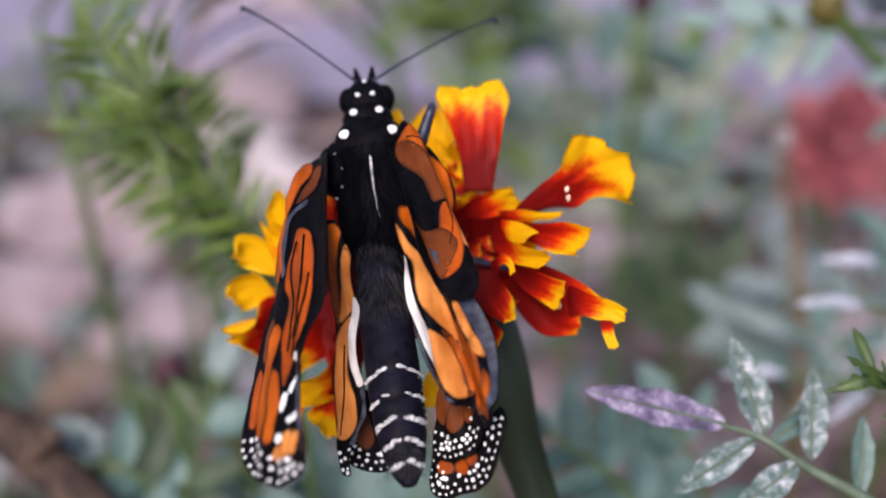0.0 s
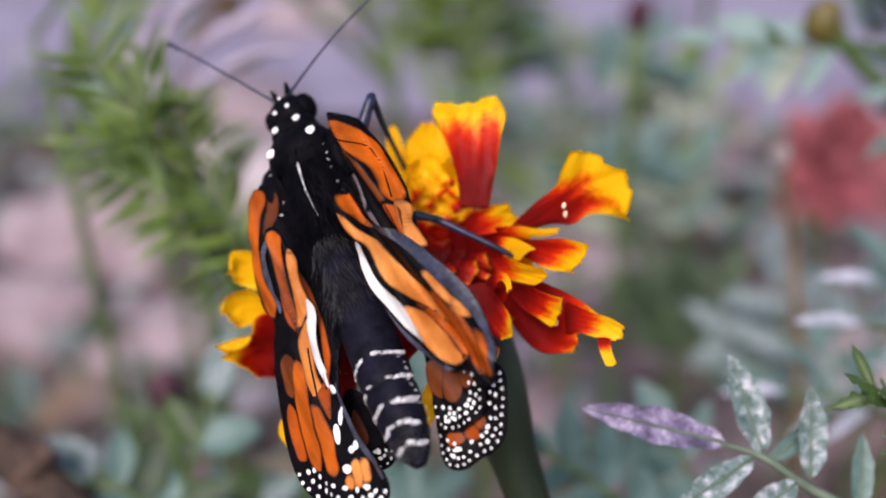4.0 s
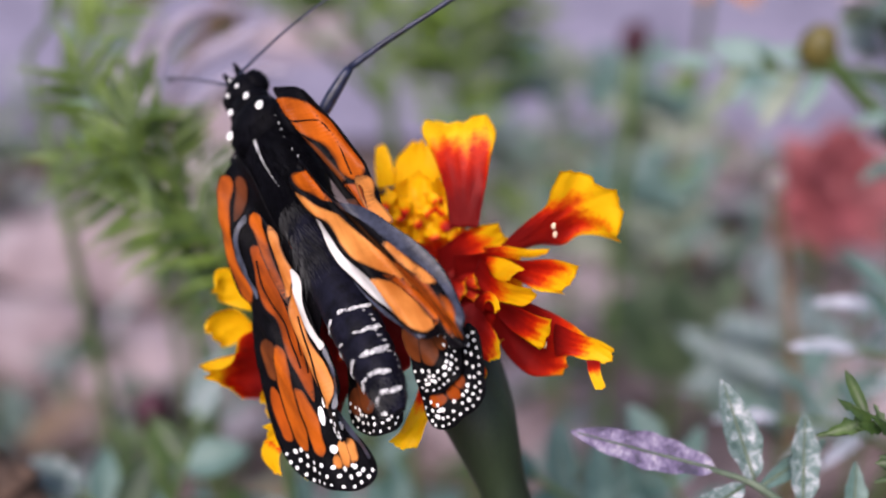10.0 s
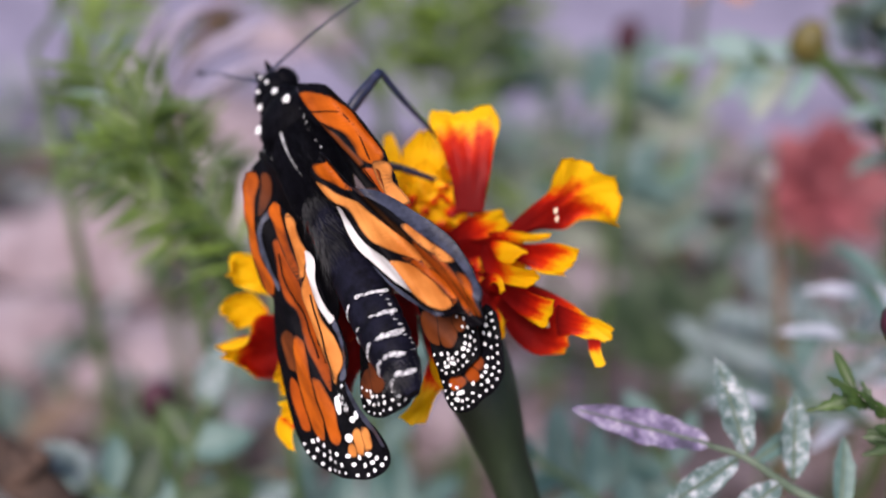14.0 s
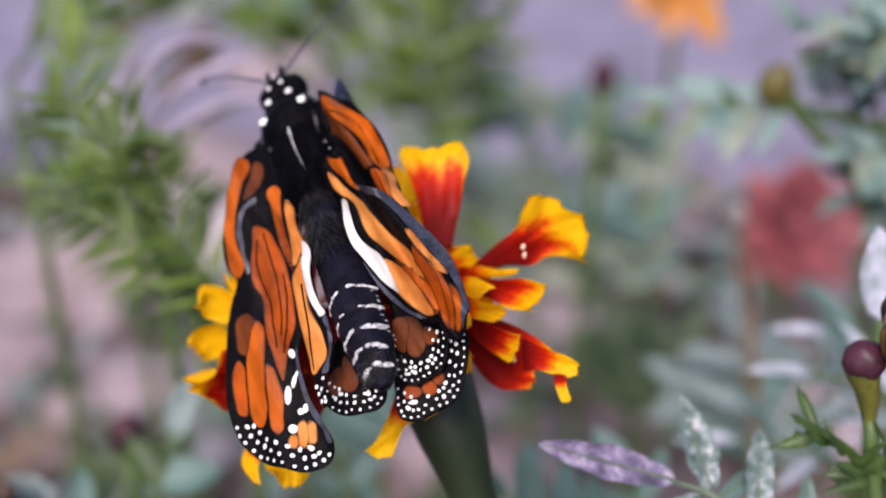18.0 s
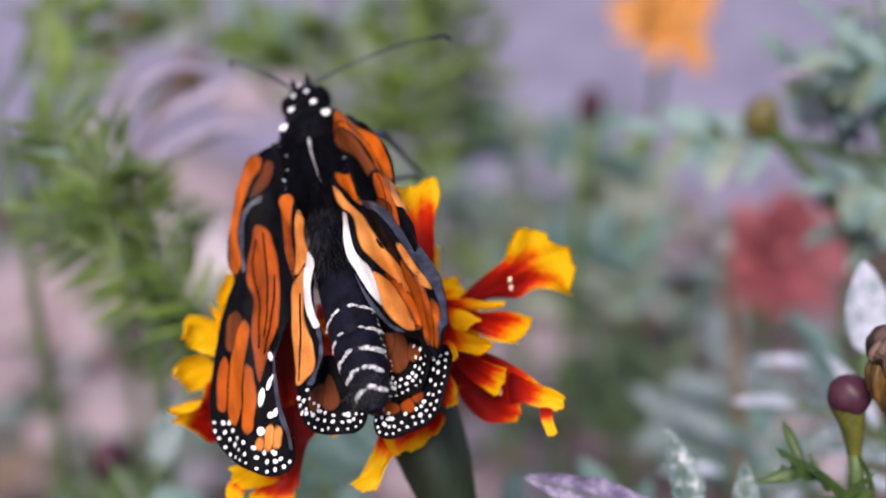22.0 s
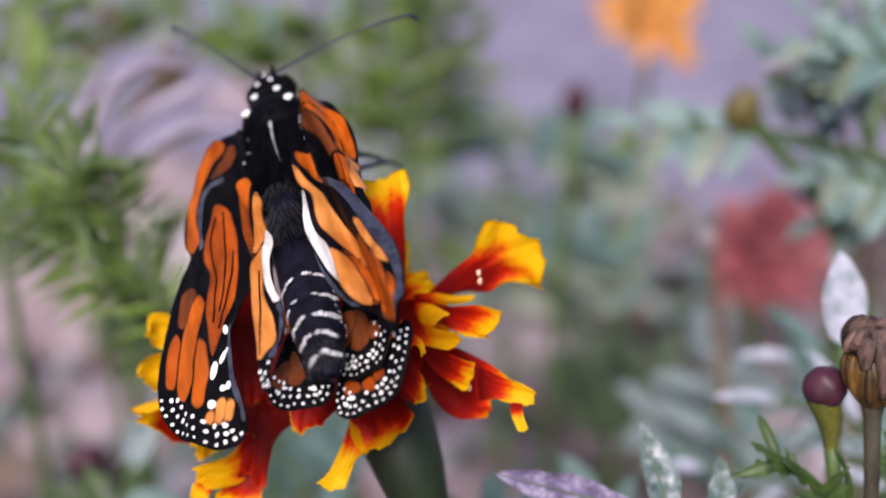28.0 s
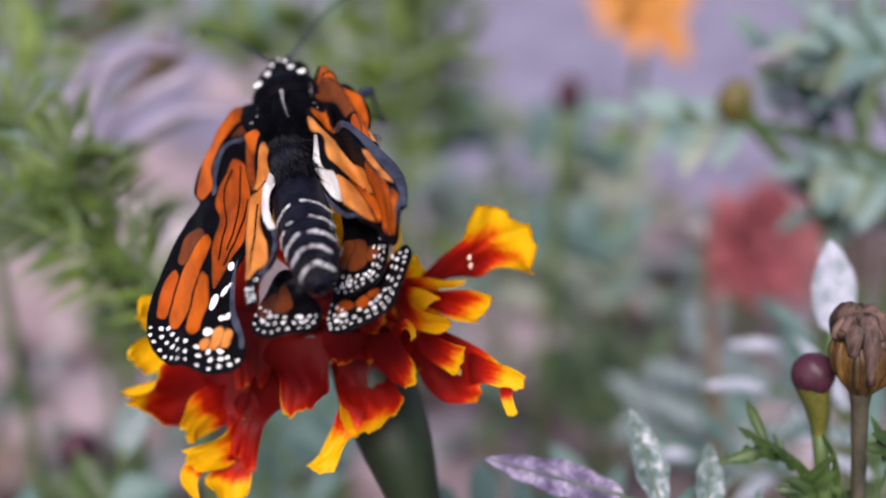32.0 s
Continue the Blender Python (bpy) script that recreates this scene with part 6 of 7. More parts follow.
bush("marigold_plant", "tall hazy green marigold foliage", [
    [at(-0.0641, 0.0940, 0.2767), at(-0.0565, 0.0940, 0.2866), at(-0.0506, 0.0940, 0.2988)], [at(-0.0675, 0.1000, 0.2864), at(-0.0589, 0.1000, 0.2962), at(-0.0524, 0.1000, 0.3064)],
    [at(-0.0595, 0.1060, 0.2848), at(-0.0557, 0.1060, 0.2928), at(-0.0557, 0.1060, 0.3005)]], FERN, 13, pairs=8, length=0.012, width=0.0018, r=0.0009, odd={1: TEAL_LIGHT, 6: SAGE, 9: TEAL})
bush("marigold_plant", "feathery green marigold foliage, out of focus", [
    [at(0.0108, 0.1990, 0.2200), at(0.0081, 0.1990, 0.2454), at(0.0061, 0.1990, 0.2705)], [at(0.0092, 0.2050, 0.2349), at(0.0023, 0.2050, 0.2514), at(-0.0063, 0.2050, 0.2608)],
    [at(0.0093, 0.2110, 0.2378), at(0.0165, 0.2110, 0.2548), at(0.0231, 0.2110, 0.2679)], [at(0.0073, 0.2020, 0.2573), at(0.0035, 0.2020, 0.2727), at(-0.0004, 0.2020, 0.2875)],
    [at(0.0079, 0.2080, 0.2587), at(0.0134, 0.2080, 0.2746), at(0.0152, 0.2080, 0.2883)]], FERN, 2, pairs=8, length=0.0165, width=0.0034, r=0.002, odd={2: SAGE, 9: DARK_LEAF})
bush("marigold_plant", "dull green marigold foliage, out of focus", [
    [at(-0.0137, 0.2290, 0.2433), at(-0.0267, 0.2290, 0.2619), at(-0.0361, 0.2290, 0.2715)], [at(-0.0132, 0.2350, 0.2432), at(-0.0131, 0.2350, 0.2624), at(-0.0171, 0.2350, 0.2773)],
    [at(-0.0278, 0.2410, 0.2587), at(-0.0394, 0.2410, 0.2653), at(-0.0524, 0.2410, 0.2716)], [at(-0.0513, 0.2320, 0.2654), at(-0.0636, 0.2320, 0.2732), at(-0.0775, 0.2320, 0.2768)]], FERN, 3, pairs=5, length=0.02, width=0.0045, r=0.002, odd={0: SAGE, 5: SAGE, 7: DARK_LEAF, 9: TEAL_LIGHT})
bush("marigold_plant", "blue-green marigold leaves with an olive bud", [
    [at(0.0778, 0.0620, 0.3041), at(0.0699, 0.0620, 0.3074), at(0.0619, 0.0620, 0.3081)], [at(0.0585, 0.0680, 0.2956), at(0.0486, 0.0680, 0.2951), at(0.0389, 0.0680, 0.2959)],
    [at(0.0691, 0.0740, 0.2871), at(0.0646, 0.0740, 0.2968), at(0.0574, 0.0740, 0.3043)], [at(0.0701, 0.0650, 0.2939), at(0.0648, 0.0650, 0.3037), at(0.0586, 0.0650, 0.3113)],
    [at(0.0754, 0.0710, 0.2972), at(0.0700, 0.0710, 0.3063), at(0.0663, 0.0710, 0.3165)], [at(0.0777, 0.0620, 0.2909), at(0.0703, 0.0620, 0.2908), at(0.0629, 0.0620, 0.2910)],
    [at(0.0794, 0.0680, 0.2805), at(0.0734, 0.0680, 0.2840), at(0.0677, 0.0680, 0.2821)]], TEAL_LIGHT, 4, pairs=5, length=0.0092, width=0.0029, r=0.0009, odd={2: SAGE, 5: BUD_LEAF, 8: SAGE})
bush("marigold_plant", "dark purplish dry foliage, out of focus", [
    [at(-0.0793, 0.1940, 0.2650), at(-0.0728, 0.1940, 0.2740), at(-0.0680, 0.1940, 0.2798)], [at(-0.0604, 0.2000, 0.2593), at(-0.0572, 0.2000, 0.2624), at(-0.0534, 0.2000, 0.2648)]], TWIG_BARK, 14, pairs=4, length=0.008, width=0.004, r=0.0012)
a = [at(0.0525, 0.0690, 0.2985), at(0.0561, 0.0680, 0.2947), at(0.0647, 0.0670, 0.2870)]
ob = plant("marigold_bud", "olive marigold bud on a bent stalk", "bud")
part("bud", blob(a[0], (0.0026, 0.0026, 0.0032), wobble=0.1), BUD_OLIVE, ob)
part("stalk", tube(a + foot(a[2])[1:], [0.002, 0.0011, 0.001, 0.001, 0.0012], 8, 5), STEM, ob)

for label, a, size, mat in (("dark red bud on a thin stalk", [at(0.0510, 0.1895, 0.2638)][0], 0.0038, BUD_RED), ("dark red bud among blue-green leaves", [at(-0.0425, 0.0620, 0.2414)][0], 0.0028, BUD_RED),
                            ("dark red bud far back in the bed", [at(0.0983, 0.1228, 0.2984)][0], 0.003, BUD_RED)):
    ob = plant("marigold_bud", label, "bud")
    part("bud", blob(a, (size, size, size * 1.35), wobble=0.1), mat, ob)
    part("stalk", tube(foot(a - Vector((0, 0, size)), 0.004, 0.004), [size * 0.6, size * 0.3, size * 0.3], 8, 6), STEM, ob)

# the dead stalk with a pale tip
a = [at(0.0574, 0.0900, 0.2694), at(0.0605, 0.0880, 0.2561), at(0.0641, 0.0830, 0.2358)]
ob = plant("dead_stalk", "dry brown stalk with a pale broken tip", "stalk")
part("stalk", tube(a + foot(a[2])[1:], [0.0007, 0.0009, 0.001, 0.0012, 0.0014], 8, 5), DRY_STEM, ob)
part("tip", blob(a[0], (0.0017, 0.0017, 0.002), wobble=0.3), PALE_TIP, ob)

# blooms out of focus: a red one and an orange one
def bloom(label, centre, size, count, mat, face, seed, width=0.5):
    ob = plant("flower", label, "flower")
    rng = random.Random(seed)
    c, face = Vector(centre), Vector(face).normalized()
    side = face.cross(Vector((0, 0, 1))).normalized()
    up = side.cross(face)
    for k in range(count):
        a = 2.4 * k + rng.uniform(-0.3, 0.3)
        way = side * math.cos(a) + up * math.sin(a) + face * rng.uniform(0.1, 0.7) * (k % 3)
        part("petal", leaflet(c, way, face, size * rng.uniform(0.6, 1.15), size * width * rng.uniform(0.6, 1.1), 0.2, 0.4, None, 7, k), mat, ob)
    part("heart", blob(c + face * size * 0.1, (size * 0.2,) * 3, wobble=0.2), mat, ob)
    part("stalk", tube(foot(c - face * size * 0.1, 0.01, 0.02), [size * 0.07] * 3, 8, 6), STEM, ob)


bloom("faded red bloom, out of focus", at(0.1195, 0.2128, 0.2116), 0.0205, 40, SCARLET, (0, -0.8, 0.6), 2, 0.75)
bloom("bright orange bloom hanging behind the bed, out of focus", at(0.0930, 0.2855, 0.2690), 0.021, 11, ORANGE_BLOOM, (0, -0.9, 0.2), 5, 0.5)

# leaves low down in the bed
bush("marigold_plant", "blue-green mildewed leaves low in the bed", [
    [at(0.0259, 0.0166, 0.2514), at(0.0194, 0.0205, 0.2581), at(0.0116, 0.0231, 0.2626)], [at(0.0270, 0.0195, 0.2465), at(0.0236, 0.0236, 0.2535), at(0.0162, 0.0236, 0.2535)], [at(0.0324, 0.0195, 0.2465), at(0.0323, 0.0277, 0.2507), at(0.0281, 0.0323, 0.2586)]],
    TEAL, 5, pairs=3, length=0.008, width=0.0034)
bush("marigold_plant", "blue-green leaves low in the bed", [
    [at(-0.0351, 0.0276, 0.2401), at(-0.0367, 0.0275, 0.2500), at(-0.0423, 0.0296, 0.2536)], [at(-0.0339, 0.0232, 0.2427), at(-0.0317, 0.0275, 0.2500), at(-0.0275, 0.0349, 0.2628)], [at(-0.0289, 0.0304, 0.2351), at(-0.0273, 0.0335, 0.2404), at(-0.0236, 0.0350, 0.2430)]], TEAL, 6, pairs=3, length=0.009, width=0.004, odd={6: MILDEW, 1: DARK_LEAF, 3: DARK_LEAF, 4: BUD_LEAF})
bush("marigold_plant", "blue-green leaves under the bloom", [
    [at(-0.0130, 0.0368, 0.2262), at(-0.0147, 0.0408, 0.2332), at(-0.0195, 0.0425, 0.2360)], [at(-0.0082, 0.0367, 0.2262), at(-0.0049, 0.0408, 0.2332), at(-0.0017, 0.0424, 0.2361)], [at(-0.0058, 0.0545, 0.2307), at(-0.0096, 0.0590, 0.2399), at(-0.0132, 0.0621, 0.2460)], [at(-0.0141, 0.0621, 0.2460), at(-0.0098, 0.0627, 0.2478), at(-0.0030, 0.0631, 0.2497)]],
    TEAL, 7, pairs=3, length=0.011, width=0.005)
bush("marigold_plant", "white mildewed leaves in the middle of the bed", [
    [at(0.0693, 0.0853, 0.2106), at(0.0682, 0.0940, 0.2256), at(0.0649, 0.1021, 0.2397)], [at(0.0714, 0.0853, 0.2107), at(0.0758, 0.0929, 0.2238), at(0.0823, 0.1005, 0.2369)], [at(0.0705, 0.0965, 0.2100), at(0.0636, 0.1022, 0.2199), at(0.0580, 0.1045, 0.2238)]],
    MILDEW, 8, pairs=3, length=0.013, width=0.006, odd={0: TEAL, 3: TEAL})
bush("marigold_plant", "blue-green leaves behind the buds", [
    [at(0.0608, 0.0237, 0.2694), at(0.0554, 0.0266, 0.2750), at(0.0476, 0.0278, 0.2764)], [at(0.0560, 0.0137, 0.2709), at(0.0547, 0.0162, 0.2762), at(0.0522, 0.0181, 0.2799)], [at(0.0559, 0.0310, 0.2605), at(0.0495, 0.0324, 0.2627), at(0.0425, 0.0330, 0.2630)], [at(0.0653, 0.0364, 0.2738), at(0.0582, 0.0379, 0.2759), at(0.0533, 0.0383, 0.2760)]],
    TEAL, 9, pairs=2, length=0.0095, width=0.0019, odd={0: FROST, 4: FROST, 2: MILDEW})
bush("shrub", "dark green leafy shrub, out of focus", [
    [at(0.0728, 0.1891, 0.1505), at(0.0711, 0.1978, 0.1655), at(0.0641, 0.2065, 0.1805)], [at(0.0763, 0.1891, 0.1505), at(0.0797, 0.1960, 0.1625), at(0.0867, 0.2030, 0.1745)], [at(0.0756, 0.1793, 0.1536), at(0.0840, 0.1843, 0.1623), at(0.0856, 0.1877, 0.1681)]],
    DARK_LEAF, 10, "shrub", pairs=5, length=0.02, width=0.009)
bush("shrub", "pale green leafy shrub, out of focus", [
    [at(0.0804, 0.2277, 0.1971), at(0.0768, 0.2384, 0.2157), at(0.0715, 0.2492, 0.2342)], [at(0.0763, 0.2082, 0.1835), at(0.0728, 0.2160, 0.1970), at(0.0711, 0.2256, 0.2135)], [at(0.0644, 0.2161, 0.1770), at(0.0572, 0.2259, 0.1940), at(0.0590, 0.2358, 0.2110)], [at(0.0369, 0.2248, 0.1720), at(0.0313, 0.2350, 0.1895), at(0.0368, 0.2442, 0.2054)]],
    SAGE, 11, "shrub", pairs=5, length=0.02, width=0.007, odd={1: TEAL, 4: FERN, 7: TEAL, 9: FERN})
bush("shrub", "blue-green leafy shrub, out of focus", [
    [at(0.0428, 0.2363, 0.2253), at(0.0353, 0.2419, 0.2363), at(0.0245, 0.2438, 0.2390)], [at(0.0482, 0.2345, 0.2223), at(0.0568, 0.2386, 0.2325), at(0.0620, 0.2407, 0.2376)], [at(0.0424, 0.2138, 0.2005), at(0.0526, 0.2163, 0.2073), at(0.0610, 0.2188, 0.2140)]],
    TEAL, 12, "shrub", pairs=4, length=0.018, width=0.008, odd={1: SAGE, 3: SAGE, 6: MILDEW})
# dry lilac blades that arch over
ob = plant("dry_grass", "arching lilac-grey dry grass blades", "grass")
root = at(-0.0398, 0.0800, 0.2682)
part("stem", tube(foot(root), [0.0012, 0.0012, 0.0014], 7, 5), STEM, ob)
for line, r, mat in (
        ([at(-0.0410, 0.0780, 0.2759), at(-0.0459, 0.0780, 0.2885), at(-0.0430, 0.0780, 0.2929), at(-0.0405, 0.0780, 0.2968), at(-0.0388, 0.0780, 0.2993)], 0.0010, LILAC),
        ([at(-0.0380, 0.0700, 0.2784), at(-0.0406, 0.0700, 0.2905), at(-0.0394, 0.0700, 0.2945), at(-0.0368, 0.0700, 0.2978), at(-0.0318, 0.0700, 0.3003)], 0.0006, STEM),
        ([at(-0.0413, 0.0850, 0.2719), at(-0.0422, 0.0850, 0.2815), at(-0.0393, 0.0850, 0.2864), at(-0.0350, 0.0850, 0.2907), at(-0.0290, 0.0850, 0.2939), at(-0.0257, 0.0850, 0.2958)], 0.0011, LILAC),
        ([at(-0.0374, 0.0750, 0.2753), at(-0.0359, 0.0750, 0.2822), at(-0.0346, 0.0750, 0.2858), at(-0.0313, 0.0750, 0.2891), at(-0.0257, 0.0750, 0.2919), at(-0.0202, 0.0750, 0.2922)], 0.0009, LILAC),
        ([at(-0.0425, 0.0920, 0.2678), at(-0.0397, 0.0920, 0.2750), at(-0.0375, 0.0920, 0.2802), at(-0.0334, 0.0920, 0.2834), at(-0.0279, 0.0920, 0.2854)], 0.0009, LEAF_STALK),
        ([at(-0.0362, 0.0650, 0.2806), at(-0.0386, 0.0650, 0.2898), at(-0.0368, 0.0650, 0.2951), at(-0.0338, 0.0650, 0.3009), at(-0.0299, 0.0650, 0.3033), at(-0.0249, 0.0650, 0.3036)], 0.0009, LILAC),
        ([at(-0.0449, 0.1000, 0.2664), at(-0.0443, 0.1000, 0.2790), at(-0.0403, 0.1000, 0.2866), at(-0.0357, 0.1000, 0.2931), at(-0.0341, 0.1000, 0.2988)], 0.0010, DRY_STEM),
        ([at(0.0544, 0.0700, 0.3044), at(0.0583, 0.0700, 0.3050), at(0.0634, 0.0700, 0.3044)], 0.0012, LILAC),
        ([at(0.0701, 0.0700, 0.2785), at(0.0752, 0.0700, 0.2795), at(0.0816, 0.0700, 0.2789)], 0.0012, LILAC)):
    part("blade", tube(line[::-1], [r * 0.3] + [r] * (len(line) - 2) + [r * 0.5], 6, 6, None, 0.35), mat, ob)
    base = root if line[0].x < 0 else at(line[-1].x + 0.01, line[-1].y, line[-1].z - 0.02)
    tail = [line[0] if line[0].x < 0 else line[-1], base]
    part("stem", tube(tail + ([] if line[0].x < 0 else foot(base)[1:]), [r * 0.5] * (2 if line[0].x < 0 else 4), 6, 4), DRY_STEM, ob)

# twig and stones on the soil
ob = plant("twig", "dark brown twig lying in the bed", "twig")
a = [at(-0.0569, 0.0285, 0.2616), at(-0.0488, 0.0258, 0.2569), at(-0.0420, 0.0227, 0.2517)]
part("stick", tube(a + [at(a[2].x + 0.02, a[2].y - 0.01, 0.0)], [0.0026, 0.003, 0.0026, 0.003], 8, 5), TWIG_BARK, ob)
part("knot", blob(a[1] + Vector((0.001, -0.001, 0.002)), (0.003, 0.0026, 0.0022), wobble=0.4, seed=4), TWIG_BARK, ob)
for k, (x, y, r) in enumerate([(-0.204, 0.525, 0.075), (-0.177, 0.727, 0.070), (-0.238, 0.439, 0.050), (-0.142, 0.405, 0.050), (0.202, 0.688, 0.060), (0.094, 0.476, 0.050), (-0.131, 1.006, 0.060), (0.224, 0.394, 0.050), (0.036, 0.364, 0.050), (-0.171, 0.650, 0.055), (-0.120, 0.600, 0.035)]):
    ob = part("stone", blob((x, y, r * 0.25), (r, r * 0.7, r * 0.5), wobble=0.35, seed=k), PALE_STONE if k > 8 else PINK_STONE, None)
    tagged(ob, "pale rounded stone on the soil" if k > 8 else "rounded pinkish stone on the soil", "stone", "stones in the bed")

# low leaves and litter that cover the bed between the plants
rng = random.Random(77)
bm = bmesh.new()
for k in range(2600):
    x, y = rng.uniform(-0.75, 0.95), rng.uniform(0.12, 0.80)
    h = rng.uniform(0.0, 0.10) * (0.4 + 0.6 * noise.noise(Vector((x * 6, y * 6, 3.0))) ** 2 * 3)
    tone = noise.noise(Vector((x * 4.5, y * 4.5, 9.0)))
    if tone < -0.12:
        continue
    turn = rng.uniform(0, 6.28)
    leaflet((x, y, max(0.004, h)), (math.cos(turn), math.sin(turn), rng.uniform(-0.1, 0.9)), (rng.uniform(-0.4, 0.4), -0.4, 0.8), rng.uniform(0.015, 0.045), rng.uniform(0.006, 0.016), 0.2, 0.2, bm, 4, k)
tagged(part("undergrowth", bm, LOW_LEAVES, None), "low green and dry leaves covering the soil, out of focus", "leaves", kind="stuff")


def motions():
    walk(butterfly, BODY_ROWS)
    walk(left_forewing, [
        (0.00, pose(-0.00038, 0.00097, 0.00415, -42.3, -36.4, 21.9)),
        (1.00, pose(-0.00017, 0.00098, 0.00360, -35.1, -27.4, 18.9)),
        (2.00, pose(0.00042, 0.00023, 0.00212, -31.0, -21.7, 14.5)),
        (3.00, pose(0.00056, 0.00153, 0.00061, -20.0, -20.8, 13.8)),
        (6.00, pose(0.00136, -0.00065, 0.00050, -4.0, 2.5, 2.4)),
        (12.00, pose(0.00087, -0.00061, 0.00068, -4.1, -3.1, 2.6)),
        (16.00, pose(0.00036, -0.00049, -0.00011, -1.2, 0.7, 2.2)),
        (19.00, pose(0.00000, 0.00000, 0.00000, 0.0, -0.0, 0.0)),
        (21.00, pose(-0.00011, 0.00066, 0.00044, 0.2, -15.4, -4.3)),
        (24.00, pose(0.00014, 0.00026, 0.00029, -6.4, -9.7, 0.2)),
        (28.00, pose(0.00005, 0.00068, 0.00008, -3.7, -8.1, -0.9)),
        (31.00, pose(0.00066, 0.00098, -0.00073, -1.8, -3.0, -0.7)),
    ])
    walk(left_hindwing, [
        (0.00, pose(-0.00068, 0.00030, 0.00225, 11.3, -6.0, 2.5)),
        (1.00, pose(-0.00076, 0.00040, 0.00200, 7.7, -6.0, 3.0)),
        (2.00, pose(-0.00082, 0.00059, 0.00331, 12.3, -6.0, 1.8)),
        (3.00, pose(-0.00020, 0.00047, 0.00299, 11.4, -3.0, -0.3)),
        (6.00, pose(0.00125, -0.00033, 0.00073, 18.5, -0.2, -21.8)),
        (12.00, pose(-0.00016, -0.00004, -0.00063, -10.0, -1.2, 3.9)),
        (16.00, pose(-0.00045, -0.00062, -0.00094, -7.9, 1.5, 4.3)),
        (19.00, pose(0.00000, 0.00000, 0.00000, 0.0, -0.0, 0.0)),
        (21.00, pose(-0.00006, -0.00037, -0.00041, -4.7, 1.1, 0.7)),
        (24.00, pose(-0.00065, -0.00005, -0.00071, -3.9, 0.5, 3.6)),
        (28.00, pose(-0.00056, -0.00047, -0.00092, -4.7, -0.5, 4.3)),
        (31.00, pose(-0.00042, -0.00059, -0.00111, -4.7, -0.6, 3.6)),
    ])
    walk(right_hindwing, [
        (0.00, pose(0.00147, 0.00038, -0.00222, -15.7, -29.3, 6.0)),
        (1.00, pose(0.00008, -0.00086, -0.00155, -23.0, -8.3, 7.9)),
        (2.00, pose(-0.00002, -0.00187, -0.00050, -23.5, -5.5, 6.5)),
        (3.00, pose(-0.00001, 0.00103, -0.00093, -2.3, -7.9, 5.2)),
        (6.00, pose(0.00004, -0.00088, 0.00055, -3.6, 6.9, 4.0)),
        (12.00, pose(0.00035, -0.00052, 0.00050, 2.1, 1.2, 0.9)),
        (16.00, pose(-0.00118, -0.00055, -0.00008, 1.0, 8.7, 7.7)),
        (19.00, pose(0.00000, 0.00000, 0.00000, 0.0, -0.0, 0.0)),
        (21.00, pose(-0.00025, 0.00066, -0.00167, -4.2, -10.3, 0.3)),
        (24.00, pose(-0.00034, -0.00058, -0.00107, -9.3, -1.3, 3.3)),
        (28.00, pose(0.00008, -0.00005, -0.00124, -3.8, -10.3, -0.3)),
        (31.00, pose(0.00028, 0.00090, -0.00220, -5.4, -10.2, -0.1)),
    ])
    walk(abdomen, [
        (0.00, pose(-0.00061, 0.00001, -0.00043, -6.4, 2.2, 3.3)),
        (1.00, pose(-0.00142, -0.00016, 0.00004, -1.7, 1.1, 6.4)),
        (2.00, pose(-0.00122, -0.00119, -0.00149, -11.7, 2.9, 5.3)),
        (3.00, pose(-0.00020, -0.00040, -0.00006, -1.1, 1.7, 3.3)),
        (6.00, pose(-0.00077, 0.00018, 0.00075, 2.7, -2.7, 3.4)),
        (12.00, pose(-0.00038, 0.00008, 0.00026, -0.3, -1.3, 1.8)),
        (16.00, pose(-0.00074, 0.00001, 0.00046, 2.8, -1.9, 3.4)),
        (19.00, pose(0.00000, 0.00000, 0.00000, 0.0, -0.0, 0.0)),
        (21.00, pose(-0.00061, -0.00007, -0.00006, -0.1, -0.3, 2.7)),
        (24.00, pose(-0.00054, 0.00000, 0.00017, 1.1, -1.8, 2.4)),
        (28.00, pose(-0.00069, 0.00009, 0.00038, 2.2, -2.1, 3.0)),
        (31.00, pose(-0.00080, 0.00004, 0.00038, 2.2, -2.4, 3.3)),
    ])
    walk(right_forewing, [
        (0.00, pose(-0.00047, 0.00074, 0.00283, -31.6, 18.7, -1.7)),
        (1.00, pose(0.00015, 0.00013, 0.00102, -24.6, -8.0, 6.7)),
        (2.00, pose(0.00046, -0.00008, 0.00078, -19.7, -3.4, 3.2)),
        (3.00, pose(0.00118, 0.00033, -0.00003, -10.7, -15.5, 3.2)),
        (6.00, pose(0.00101, 0.00016, -0.00049, 7.3, -13.1, -6.8)),
        (12.00, pose(0.00073, 0.00080, -0.00064, 11.7, -8.0, -10.5)),
        (16.00, pose(0.00038, -0.00012, -0.00061, 1.4, -6.7, 0.7)),
        (19.00, pose(0.00000, 0.00000, 0.00000, 0.0, -0.0, 0.0)),
        (21.00, pose(-0.00072, -0.00020, 0.00052, -12.9, 0.4, 4.7)),
        (24.00, pose(0.00004, -0.00022, 0.00090, -12.0, 4.0, 3.7)),
        (28.00, pose(-0.00013, -0.00011, 0.00034, -7.7, -2.5, 1.7)),
        (31.00, pose(-0.00010, -0.00007, 0.00070, -6.9, 8.2, 2.3)),
    ])
